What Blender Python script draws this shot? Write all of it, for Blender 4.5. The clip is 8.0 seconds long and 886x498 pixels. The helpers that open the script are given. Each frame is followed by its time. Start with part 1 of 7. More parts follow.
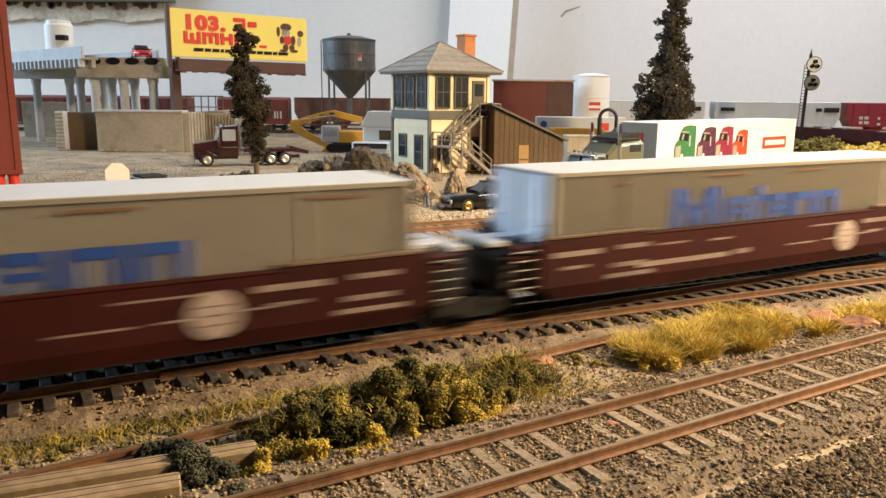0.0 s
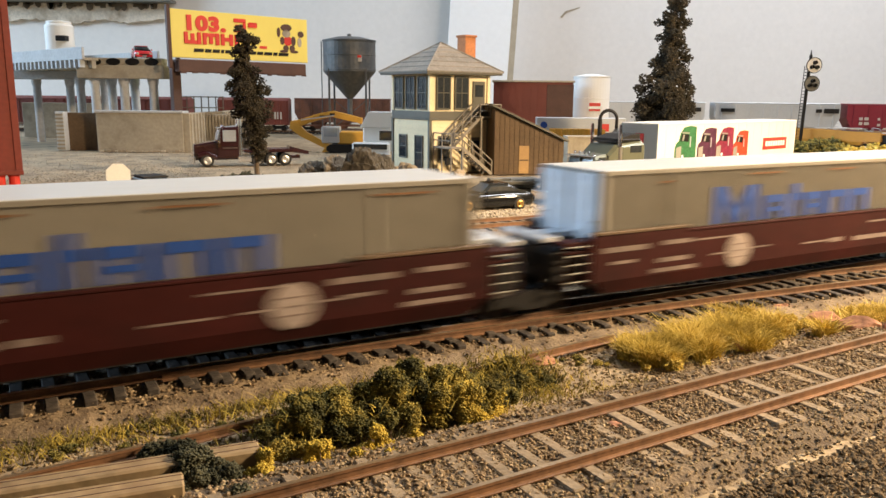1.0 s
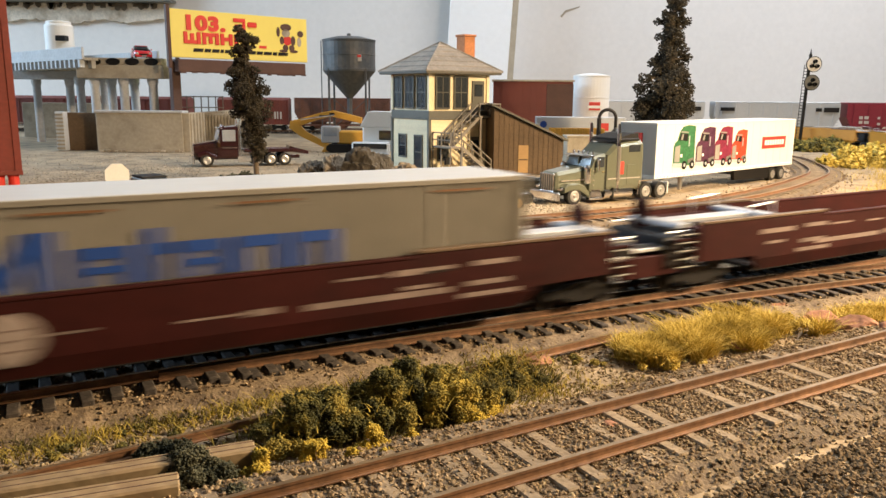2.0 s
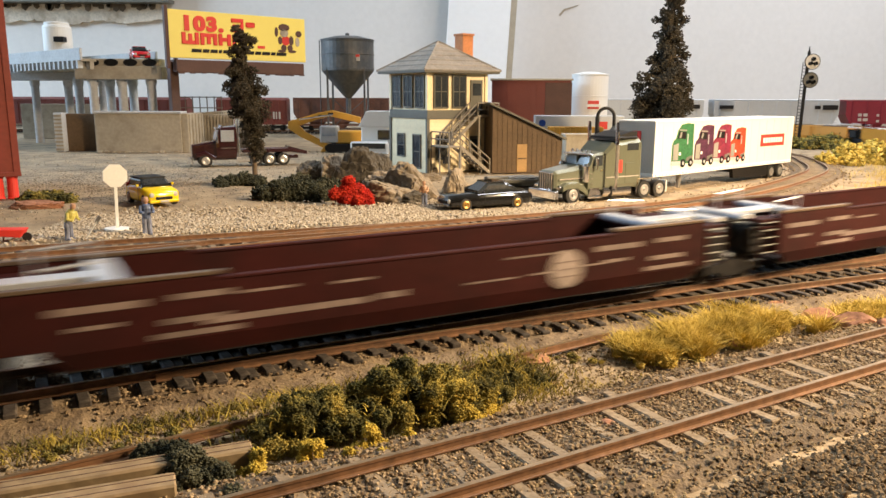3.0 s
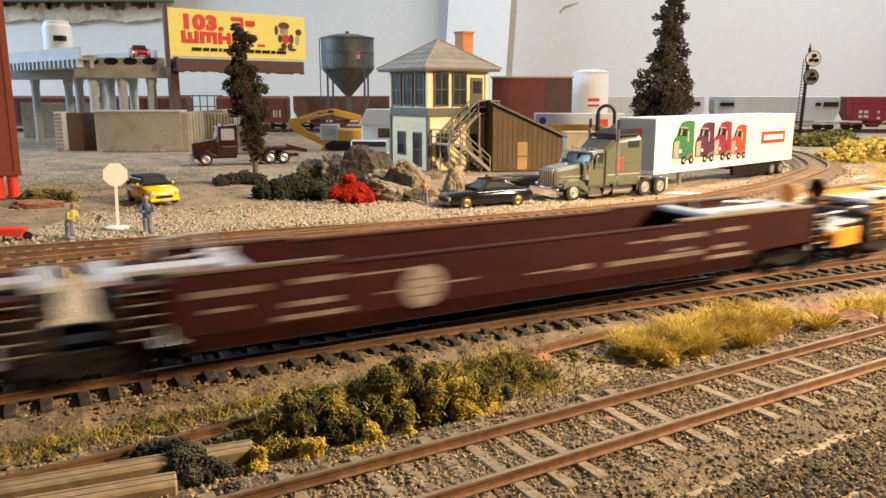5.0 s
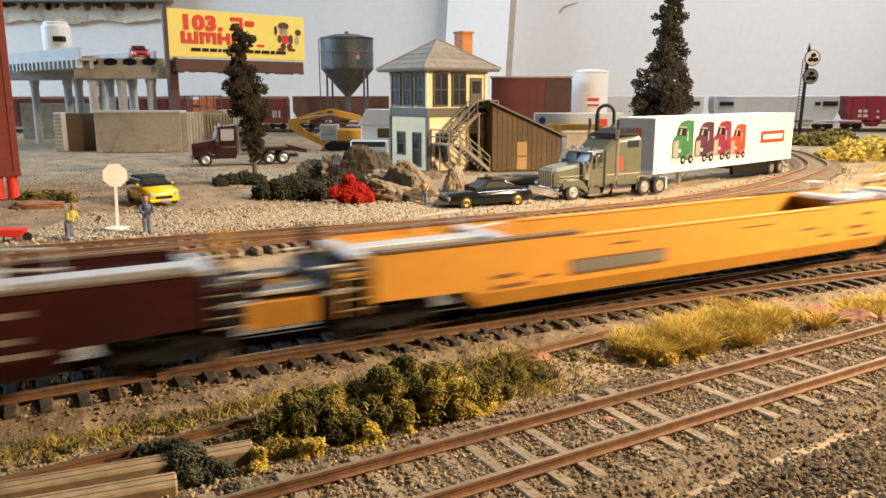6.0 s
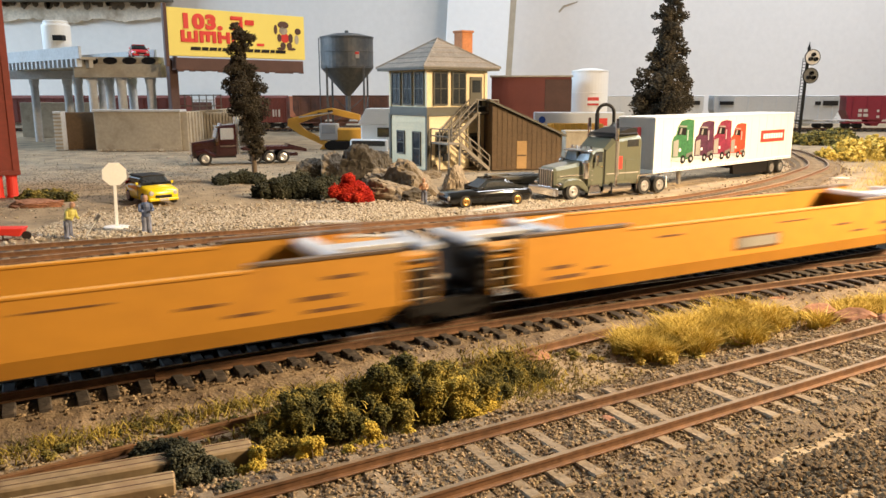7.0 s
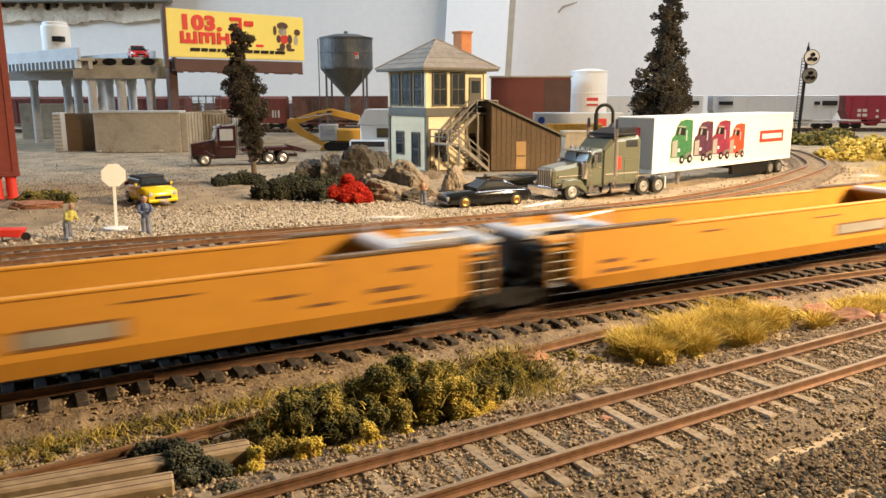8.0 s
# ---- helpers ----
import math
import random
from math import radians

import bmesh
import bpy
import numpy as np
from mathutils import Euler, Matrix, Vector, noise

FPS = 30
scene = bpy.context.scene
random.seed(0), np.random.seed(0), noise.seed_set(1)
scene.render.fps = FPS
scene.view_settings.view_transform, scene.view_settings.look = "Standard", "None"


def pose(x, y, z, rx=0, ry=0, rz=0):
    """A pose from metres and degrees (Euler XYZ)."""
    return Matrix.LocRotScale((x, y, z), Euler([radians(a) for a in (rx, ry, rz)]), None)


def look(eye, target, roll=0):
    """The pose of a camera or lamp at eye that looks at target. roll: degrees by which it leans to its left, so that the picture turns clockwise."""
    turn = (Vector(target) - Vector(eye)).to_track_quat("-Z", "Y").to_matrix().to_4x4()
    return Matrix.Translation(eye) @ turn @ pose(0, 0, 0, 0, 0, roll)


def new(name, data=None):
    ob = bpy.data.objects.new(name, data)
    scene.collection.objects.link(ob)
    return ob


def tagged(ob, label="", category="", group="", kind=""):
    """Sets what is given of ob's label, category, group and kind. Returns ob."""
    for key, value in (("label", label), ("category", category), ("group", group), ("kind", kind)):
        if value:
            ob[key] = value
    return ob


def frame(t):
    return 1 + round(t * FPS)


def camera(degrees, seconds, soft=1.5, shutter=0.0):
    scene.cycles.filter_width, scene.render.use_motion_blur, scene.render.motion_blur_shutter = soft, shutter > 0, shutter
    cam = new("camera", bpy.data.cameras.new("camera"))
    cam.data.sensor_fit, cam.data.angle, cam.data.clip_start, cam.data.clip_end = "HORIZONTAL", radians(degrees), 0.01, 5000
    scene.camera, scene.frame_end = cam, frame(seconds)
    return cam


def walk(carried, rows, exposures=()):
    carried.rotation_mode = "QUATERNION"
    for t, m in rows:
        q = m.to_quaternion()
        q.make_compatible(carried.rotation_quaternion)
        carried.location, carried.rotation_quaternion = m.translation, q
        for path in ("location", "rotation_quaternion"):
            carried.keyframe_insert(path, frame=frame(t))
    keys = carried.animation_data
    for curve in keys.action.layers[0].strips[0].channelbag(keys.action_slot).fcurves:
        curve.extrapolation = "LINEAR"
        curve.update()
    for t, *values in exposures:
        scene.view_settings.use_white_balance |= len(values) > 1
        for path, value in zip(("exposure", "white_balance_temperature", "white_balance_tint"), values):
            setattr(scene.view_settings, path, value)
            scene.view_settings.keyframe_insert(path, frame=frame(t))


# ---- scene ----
# The camera: a phone held close above the front edge of a model railway.
cam = camera(60.0, 8.0, soft=1.5, shutter=1.0)
walk(cam, [
    (0, pose(-0.00134, -0.00026, 0.06617, 78.749, 0, -0.044) @ pose(0, 0, 0, 0, 0, 0.552)),
    (0.5, pose(-0.00143, 0.00027, 0.06578, 78.762, 0, -0.068) @ pose(0, 0, 0, 0, 0, 0.443)),
    (1, pose(-0.00192, -0.00031, 0.06611, 78.806, 0, -0.067) @ pose(0, 0, 0, 0, 0, 0.580)),
    (1.5, pose(-0.00154, -0.00059, 0.06629, 78.786, 0, -0.037) @ pose(0, 0, 0, 0, 0, 0.579)),
    (3, pose(-0.00023, -0.00043, 0.06619, 78.710, 0, -0.030) @ pose(0, 0, 0, 0, 0, 0.224)),
    (3.5, pose(-0.00075, -0.00036, 0.06624, 78.682, 0, -0.025) @ pose(0, 0, 0, 0, 0, 0.151)),
    (4, pose(-0.00035, 0.00024, 0.06586, 78.623, 0, -0.006) @ pose(0, 0, 0, 0, 0, 0.207)),
    (4.5, pose(-0.00021, 0.00002, 0.06605, 78.569, 0, 0.013) @ pose(0, 0, 0, 0, 0, 0.150)),
    (6, pose(-0.00016, -0.00034, 0.06621, 78.560, 0, 0.004) @ pose(0, 0, 0, 0, 0, -0.035)),
    (6.5, pose(0.00023, 0.00002, 0.06586, 78.554, 0, 0.008) @ pose(0, 0, 0, 0, 0, 0.056)),
    (7, pose(0.00000, 0.00000, 0.06600, 78.512, 0, 0.000)),
    (7.5, pose(0.00043, 0.00004, 0.06591, 78.543, 0, 0.027) @ pose(0, 0, 0, 0, 0, -0.050)),
    (8, pose(0.00040, -0.00040, 0.06612, 78.548, 0, -0.011) @ pose(0, 0, 0, 0, 0, -0.089)),
])

# ---- light, sources unseen: daylight window left, assumed warm lamp right, added back fill ----
world = bpy.data.worlds.new("world")
scene.world = world
world.use_nodes = True
wn = world.node_tree
sky = wn.nodes.new("ShaderNodeTexSky")
sky.sky_type, sky.sun_disc = "NISHITA", False
sky.sun_elevation, sky.sun_rotation = radians(35), radians(-100)
wn.nodes["Background"].inputs[1].default_value = 0.1
wn.links.new(sky.outputs[0], wn.nodes["Background"].inputs[0])


def area_lamp(name, eye, target, sx, sy, watts, color):
    data = bpy.data.lights.new(name, "AREA")
    data.shape, data.size, data.size_y, data.energy, data.color = "RECTANGLE", sx, sy, watts, color
    ob = new(name, data)
    ob.matrix_world = look(eye, target)
    return ob


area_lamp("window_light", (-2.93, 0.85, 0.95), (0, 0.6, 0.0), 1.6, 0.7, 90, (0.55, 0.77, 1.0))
area_lamp("assumed_warm_light", (0.52, 0.19, 0.30), (0.16, 0.36, 0.0), 0.07, 0.07, 11.4, (1.0, 0.74, 0.45))
# Fill added to brighten the wall and the far scenery.
area_lamp("back_fill_light", (0.9, 0.95, 1.33), (0.65, 1.25, 0.0), 1.2, 0.2, 27, (0.95, 0.96, 1.0))
scene.view_settings.exposure = 0.0

# ---- materials ----


def mat(name, color, rough=0.6, metal=0.0, vary=0.12, fine=900.0, coarse=60.0, bump=0.0, dirt=None, dirt_at=0.62, spec=0.5, coat=0.0):
    """A painted or natural surface: colour varied by grain and by larger patches, with relief and stains."""
    m = bpy.data.materials.new(name)
    m.use_nodes = True
    nt = m.node_tree
    b = nt.nodes["Principled BSDF"]
    b.inputs["Roughness"].default_value = rough
    b.inputs["Metallic"].default_value = metal
    b.inputs["Specular IOR Level"].default_value = spec
    b.inputs["Coat Weight"].default_value = coat
    co = nt.nodes.new("ShaderNodeTexCoord")
    info = nt.nodes.new("ShaderNodeObjectInfo")
    n1 = nt.nodes.new("ShaderNodeTexNoise")
    n1.inputs["Scale"].default_value, n1.inputs["Detail"].default_value = fine, 3
    n2 = nt.nodes.new("ShaderNodeTexNoise")
    n2.inputs["Scale"].default_value, n2.inputs["Detail"].default_value = coarse, 4
    nt.links.new(co.outputs["Object"], n1.inputs["Vector"])
    nt.links.new(co.outputs["Object"], n2.inputs["Vector"])
    add = nt.nodes.new("ShaderNodeMath")
    add.operation = "ADD"
    nt.links.new(n1.outputs[0], add.inputs[0])
    nt.links.new(n2.outputs[0], add.inputs[1])
    add2 = nt.nodes.new("ShaderNodeMath")
    add2.operation = "MULTIPLY_ADD"
    nt.links.new(info.outputs["Random"], add2.inputs[0])
    add2.inputs[1].default_value = 0.3
    nt.links.new(add.outputs[0], add2.inputs[2])
    ramp = nt.nodes.new("ShaderNodeValToRGB")
    lo = [max(0.0, c * (1 - 2.2 * vary)) for c in color]
    hi = [min(1.0, c * (1 + 2.2 * vary)) for c in color]
    ramp.color_ramp.elements[0].position, ramp.color_ramp.elements[1].position = 0.30, 0.72
    ramp.color_ramp.elements[0].color, ramp.color_ramp.elements[1].color = (*lo, 1), (*hi, 1)
    half = nt.nodes.new("ShaderNodeMath")
    half.operation = "MULTIPLY"
    half.inputs[1].default_value = 0.45
    nt.links.new(add2.outputs[0], half.inputs[0])
    nt.links.new(half.outputs[0], ramp.inputs[0])
    out = ramp.outputs[0]
    if dirt:
        n3 = nt.nodes.new("ShaderNodeTexNoise")
        n3.inputs["Scale"].default_value, n3.inputs["Detail"].default_value = coarse * 2.3, 6
        nt.links.new(co.outputs["Object"], n3.inputs["Vector"])
        r3 = nt.nodes.new("ShaderNodeValToRGB")
        r3.color_ramp.elements[0].position, r3.color_ramp.elements[1].position = dirt_at - 0.1, dirt_at + 0.12
        nt.links.new(n3.outputs[0], r3.inputs[0])
        mix = nt.nodes.new("ShaderNodeMix")
        mix.data_type = "RGBA"
        nt.links.new(r3.outputs[0], mix.inputs[0])
        nt.links.new(out, mix.inputs[6])
        mix.inputs[7].default_value = (*dirt, 1)
        out = mix.outputs[2]
    nt.links.new(out, b.inputs["Base Color"])
    if bump:
        bp = nt.nodes.new("ShaderNodeBump")
        bp.inputs["Strength"].default_value, bp.inputs["Distance"].default_value = bump, 0.0004
        nt.links.new(n1.outputs[0], bp.inputs["Height"])
        nt.links.new(bp.outputs[0], b.inputs["Normal"])
    return m


def island_mat(name, colors, rough=0.9, fine=1500.0, patch=0.0, mixed=0.35):
    """Colour by loose piece: stones, leaves, blades; with patch, by larger tufts too."""
    m = bpy.data.materials.new(name)
    m.use_nodes = True
    nt = m.node_tree
    b = nt.nodes["Principled BSDF"]
    b.inputs["Roughness"].default_value = rough
    b.inputs["Specular IOR Level"].default_value = 0.25
    geo = nt.nodes.new("ShaderNodeNewGeometry")
    ramp = nt.nodes.new("ShaderNodeValToRGB")
    el = ramp.color_ramp.elements
    while len(el) < len(colors):
        el.new(0.5)
    for i, c in enumerate(colors):
        el[i].position = i / max(1, len(colors) - 1)
        el[i].color = (*c, 1)
    co = nt.nodes.new("ShaderNodeTexCoord")
    if patch:
        tuft = nt.nodes.new("ShaderNodeTexNoise")
        tuft.inputs["Scale"].default_value, tuft.inputs["Detail"].default_value = patch, 1.5
        nt.links.new(co.outputs["Object"], tuft.inputs["Vector"])
        wide = nt.nodes.new("ShaderNodeMapRange")
        wide.inputs[1].default_value, wide.inputs[2].default_value = 0.32, 0.68
        wide.inputs[3].default_value, wide.inputs[4].default_value = -0.15, 1.0 - mixed + 0.15
        nt.links.new(tuft.outputs[0], wide.inputs[0])
        both = nt.nodes.new("ShaderNodeMath")
        both.operation, both.use_clamp = "MULTIPLY_ADD", True
        nt.links.new(geo.outputs["Random Per Island"], both.inputs[0])
        both.inputs[1].default_value = mixed
        nt.links.new(wide.outputs[0], both.inputs[2])
        nt.links.new(both.outputs[0], ramp.inputs[0])
    else:
        nt.links.new(geo.outputs["Random Per Island"], ramp.inputs[0])
    n1 = nt.nodes.new("ShaderNodeTexNoise")
    n1.inputs["Scale"].default_value = fine
    nt.links.new(co.outputs["Object"], n1.inputs["Vector"])
    mul = nt.nodes.new("ShaderNodeMix")
    mul.data_type, mul.blend_type = "RGBA", "MULTIPLY"
    mul.inputs[0].default_value = 0.5
    nt.links.new(ramp.outputs[0], mul.inputs[6])
    nt.links.new(n1.outputs[0], mul.inputs[7])
    nt.links.new(mul.outputs[2], b.inputs["Base Color"])
    return m


WALL = mat("wall_paint", (0.74, 0.72, 0.70), 0.9, vary=0.025, fine=90, coarse=2.5, bump=0.1)
PLASTER = mat("old_plaster", (0.62, 0.54, 0.44), 0.95, vary=0.16, fine=200, coarse=14, bump=0.4, dirt=(0.35, 0.27, 0.19))
PANEL_WHITE = mat("white_panel", (0.86, 0.87, 0.88), 0.6, vary=0.02, fine=80, coarse=4)
PANEL_SHADOW = mat("panel_shadow_brown", (0.42, 0.36, 0.27), 0.9, vary=0.1)
TABLE = mat("table_wood", (0.28, 0.2, 0.13), 0.7, vary=0.15, fine=60, coarse=8)
EARTH = mat("scenery_earth", (0.33, 0.25, 0.155), 0.95, vary=0.24, fine=700, coarse=22, bump=0.8, dirt=(0.2, 0.15, 0.095), dirt_at=0.56)
DIRT_LOT = mat("grey_dirt", (0.36, 0.31, 0.24), 0.95, vary=0.16, fine=500, coarse=18, bump=0.7, dirt=(0.23, 0.2, 0.15), dirt_at=0.58)
BALLAST = island_mat("ballast_stone", [(0.12, 0.075, 0.042), (0.36, 0.26, 0.155), (0.22, 0.15, 0.09), (0.48, 0.36, 0.22), (0.20, 0.12, 0.065)], patch=30.0, mixed=0.8)
BED = mat("ballast_grit", (0.20, 0.147, 0.092), 0.95, vary=0.3, fine=1400, coarse=120, bump=1.0, dirt=(0.10, 0.07, 0.045), dirt_at=0.54)
GRAVEL = island_mat("pale_gravel", [(0.36, 0.29, 0.21), (0.64, 0.55, 0.42), (0.48, 0.39, 0.28), (0.74, 0.65, 0.52)])
RAIL_RUST = mat("rusty_rail", (0.165, 0.085, 0.043), 0.6, 0.15, vary=0.25, fine=500, coarse=80, bump=0.3)
RAIL_TOP = mat("worn_rail_head", (0.40, 0.29, 0.18), 0.36, 0.8, vary=0.15, fine=300, coarse=60)
TIE_DARK = mat("dark_tie", (0.036, 0.028, 0.023), 0.85, vary=0.3, fine=900, coarse=120, bump=0.5, dirt=(0.2, 0.16, 0.12), dirt_at=0.66)
TIE_GREY = mat("weathered_tie", (0.235, 0.18, 0.12), 0.95, vary=0.22, fine=900, coarse=150, bump=0.6, dirt=(0.16, 0.12, 0.08), dirt_at=0.6)
TIMBER = mat("bleached_timber", (0.25, 0.18, 0.10), 0.85, vary=0.18, fine=400, coarse=50, bump=0.5, dirt=(0.2, 0.13, 0.07), dirt_at=0.64)
CAR_RED = mat("oxide_red_paint", (0.033, 0.0066, 0.006), 0.6, vary=0.2, fine=300, coarse=25, dirt=(0.025, 0.007, 0.0065), dirt_at=0.58, spec=0.12)
CAR_YELLOW = mat("yellow_paint", (0.52, 0.24, 0.028), 0.5, vary=0.06, fine=300, coarse=25, dirt=(0.46, 0.2, 0.03), dirt_at=0.66)
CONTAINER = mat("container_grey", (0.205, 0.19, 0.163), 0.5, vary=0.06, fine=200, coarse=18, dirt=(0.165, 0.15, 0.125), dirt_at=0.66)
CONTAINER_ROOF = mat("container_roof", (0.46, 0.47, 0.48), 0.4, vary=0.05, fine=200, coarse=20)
# Blue window light on the container ends is put into this colour.
DOOR_WINDOW_LIT = mat("door_window_lit", (0.58, 0.66, 0.76), 0.35, vary=0.06, fine=200, coarse=20)
BLUE_DECAL = mat("blue_decal", (0.008, 0.05, 0.25), 0.5, vary=0.06)
WHITE_DECAL = mat("white_decal", (0.46, 0.42, 0.38), 0.5, vary=0.05)
DARK_DECAL = mat("dark_decal", (0.16, 0.075, 0.03), 0.5, vary=0.05)
RED_DECAL = mat("red_decal", (0.62, 0.035, 0.025), 0.5, vary=0.05)
GREY_PANEL = mat("grey_panel", (0.16, 0.155, 0.135), 0.45, vary=0.1)
GREY_PALE = mat("pale_grey_panel", (0.27, 0.26, 0.235), 0.45, vary=0.1)
# Galvanised metal; its pale bluish tone also holds the window's glints.
WALKWAY = mat("galvanised_window_glint", (0.62, 0.64, 0.68), 0.3, 0.5, vary=0.1)
BLACK = mat("black_plastic", (0.012, 0.011, 0.011), 0.55, vary=0.1, spec=0.25)
RUBBER = mat("tyre_rubber", (0.02, 0.019, 0.018), 0.75, vary=0.1)
STEEL = mat("dull_steel", (0.45, 0.43, 0.4), 0.35, 0.9, vary=0.1)
CHROME = mat("chrome", (0.85, 0.85, 0.87), 0.12, 1.0, vary=0.03)
CREAM = mat("cream_siding", (0.82, 0.70, 0.46), 0.65, vary=0.05, fine=500, coarse=40, dirt=(0.62, 0.52, 0.34), dirt_at=0.68)
TRIM = mat("olive_grey_trim", (0.115, 0.108, 0.085), 0.6, vary=0.08)
ROOF_SLATE = mat("weathered_shingles", (0.25, 0.22, 0.185), 0.85, vary=0.14, fine=500, coarse=60, bump=0.4, dirt=(0.36, 0.33, 0.28), dirt_at=0.66)
BRICK = mat("orange_brick", (0.48, 0.19, 0.075), 0.85, vary=0.15, fine=600, coarse=90, bump=0.4)
GLASS_DARK = mat("window_glass", (0.035, 0.04, 0.045), 0.08, vary=0.3, coarse=40, spec=0.8)
SHED = mat("brown_boards", (0.115, 0.074, 0.04), 0.8, vary=0.14, fine=500, coarse=50, bump=0.3)
SHED_TAN = mat("tan_door", (0.42, 0.26, 0.11), 0.75, vary=0.1)
STAIR_GREY = mat("stair_wood", (0.23, 0.2, 0.16), 0.8, vary=0.15)
CONCRETE = mat("aged_concrete", (0.40, 0.35, 0.27), 0.9, vary=0.1, fine=300, coarse=22, bump=0.4, dirt=(0.27, 0.23, 0.17), dirt_at=0.6)
CONCRETE_BLUE = mat("pale_concrete", (0.50, 0.51, 0.52), 0.9, vary=0.1, fine=300, coarse=25, bump=0.3)
TANK_BLACK = mat("black_tank_paint", (0.055, 0.06, 0.065), 0.5, vary=0.18, fine=200, coarse=22, dirt=(0.11, 0.10, 0.09), dirt_at=0.6)
SIGN_YELLOW = mat("billboard_yellow", (0.88, 0.72, 0.16), 0.5, vary=0.02)
SIGN_RED = mat("billboard_red", (0.72, 0.045, 0.03), 0.5, vary=0.03)
BROWN = mat("dark_brown_wood", (0.085, 0.04, 0.028), 0.7, vary=0.15)
RED_BRICK = mat("red_wall_paint", (0.20, 0.032, 0.02), 0.6, vary=0.14, fine=300, coarse=20, dirt=(0.19, 0.035, 0.02), dirt_at=0.6)
MAROON = mat("maroon_paint", (0.20, 0.018, 0.032), 0.45, vary=0.1, coarse=30)
BOXCAR = mat("boxcar_red", (0.15, 0.033, 0.023), 0.6, vary=0.14, coarse=30)
RUST_HOPPER = mat("rusty_hopper", (0.13, 0.055, 0.035), 0.75, vary=0.25, coarse=35, dirt=(0.07, 0.035, 0.025))
SILVER = mat("silver_car", (0.46, 0.48, 0.50), 0.45, 0.2, vary=0.06, coarse=20)
WHITE = mat("white_paint", (0.82, 0.82, 0.80), 0.45, vary=0.03, coarse=20)
TRAILER_WHITE = mat("trailer_white", (0.74, 0.71, 0.65), 0.4, vary=0.02, coarse=20)
ORANGE = mat("orange_paint", (0.48, 0.12, 0.025), 0.5, vary=0.08)
EXC_YELLOW = mat("excavator_yellow", (0.56, 0.30, 0.04), 0.5, vary=0.08)
YELLOW_CAR = mat("yellow_car_paint", (0.85, 0.62, 0.01), 0.25, vary=0.02, coat=0.6)
RED_CAR = mat("red_car_paint", (0.65, 0.02, 0.03), 0.25, vary=0.02, coat=0.6)
BLACK_CAR = mat("black_car_paint", (0.01, 0.01, 0.01), 0.12, vary=0.02, coat=0.8)
GREEN_TRUCK = mat("sage_truck_paint", (0.15, 0.16, 0.115), 0.28, 0.25, vary=0.04, coat=0.6)
DARKRED_TRUCK = mat("dark_red_truck", (0.03, 0.004, 0.006), 0.25, vary=0.05, coat=0.6)
# Bright reflections in these windows are painted into the glass colour.
GLASS_REFLECTION = mat("glass_painted_reflection", (0.62, 0.70, 0.80), 0.12, 0.55, vary=0.1, coarse=60)
EMBLEM_WHITE = mat("worn_emblem_white", (0.27, 0.22, 0.20), 0.55, vary=0.2, fine=500, coarse=150)
FADED_DECAL = mat("faded_white_decal", (0.18, 0.135, 0.12), 0.55, vary=0.25, fine=500, coarse=120)
WEATHERED_LIP = mat("weathered_lip", (0.13, 0.09, 0.06), 0.45, 0.3, vary=0.2, fine=300, coarse=60)
BRIGHT_WHEEL = mat("bright_wheel", (0.62, 0.61, 0.60), 0.3, 0.8, vary=0.1)
FENCE_BROWN = mat("fence_brown", (0.15, 0.115, 0.085), 0.8, vary=0.15)
MOTTLED = mat("dark_brown_mottle", (0.11, 0.085, 0.06), 0.95, vary=0.3)
GOLD = mat("gold_wheel", (0.36, 0.22, 0.07), 0.4, 0.8, vary=0.15)
ROCK = mat("grey_tan_rock", (0.27, 0.215, 0.15), 0.95, vary=0.2, fine=350, coarse=55, bump=0.9, dirt=(0.16, 0.13, 0.095), dirt_at=0.55)
ROCK_DARK = mat("dark_rock", (0.085, 0.072, 0.055), 0.95, vary=0.25, fine=500, coarse=70, bump=0.9)
ROCK_RED = mat("reddish_rock", (0.31, 0.15, 0.09), 0.95, vary=0.22, fine=600, coarse=90, bump=0.8)
BARK = mat("bark", (0.16, 0.115, 0.075), 0.9, vary=0.2, bump=0.6)
LEAF_TREE = island_mat("dark_foam_foliage", [(0.022, 0.02, 0.014), (0.05, 0.042, 0.027), (0.08, 0.066, 0.042), (0.15, 0.12, 0.08)], patch=90.0, mixed=0.6)
LEAF_BUSH = island_mat("olive_foam", [(0.05, 0.05, 0.02), (0.10, 0.095, 0.03), (0.18, 0.155, 0.04), (0.33, 0.26, 0.06), (0.5, 0.38, 0.085)], patch=170.0, mixed=0.35)
LEAF_MIX = island_mat("golden_olive_foam", [(0.07, 0.065, 0.02), (0.20, 0.16, 0.035), (0.42, 0.32, 0.06), (0.62, 0.46, 0.09)], patch=210.0, mixed=0.35)
LEAF_GOLD = island_mat("golden_foam", [(0.34, 0.25, 0.04), (0.55, 0.40, 0.06), (0.74, 0.54, 0.09)], patch=300.0, mixed=0.6)
LEAF_DARK = island_mat("dark_green_foam", [(0.03, 0.034, 0.022), (0.065, 0.068, 0.042), (0.12, 0.115, 0.07)], patch=100.0, mixed=0.5)
LEAF_RED = island_mat("red_foam", [(0.42, 0.016, 0.01), (0.62, 0.035, 0.016), (0.80, 0.07, 0.03)], patch=160.0, mixed=0.5)
STRAW = island_mat("straw_grass", [(0.36, 0.27, 0.055), (0.60, 0.44, 0.085), (0.78, 0.58, 0.13), (0.90, 0.72, 0.25)], patch=120.0, mixed=0.6)
FIGURE = mat("painted_figure", (0.20, 0.22, 0.30), 0.6, vary=0.4, fine=260, coarse=120)
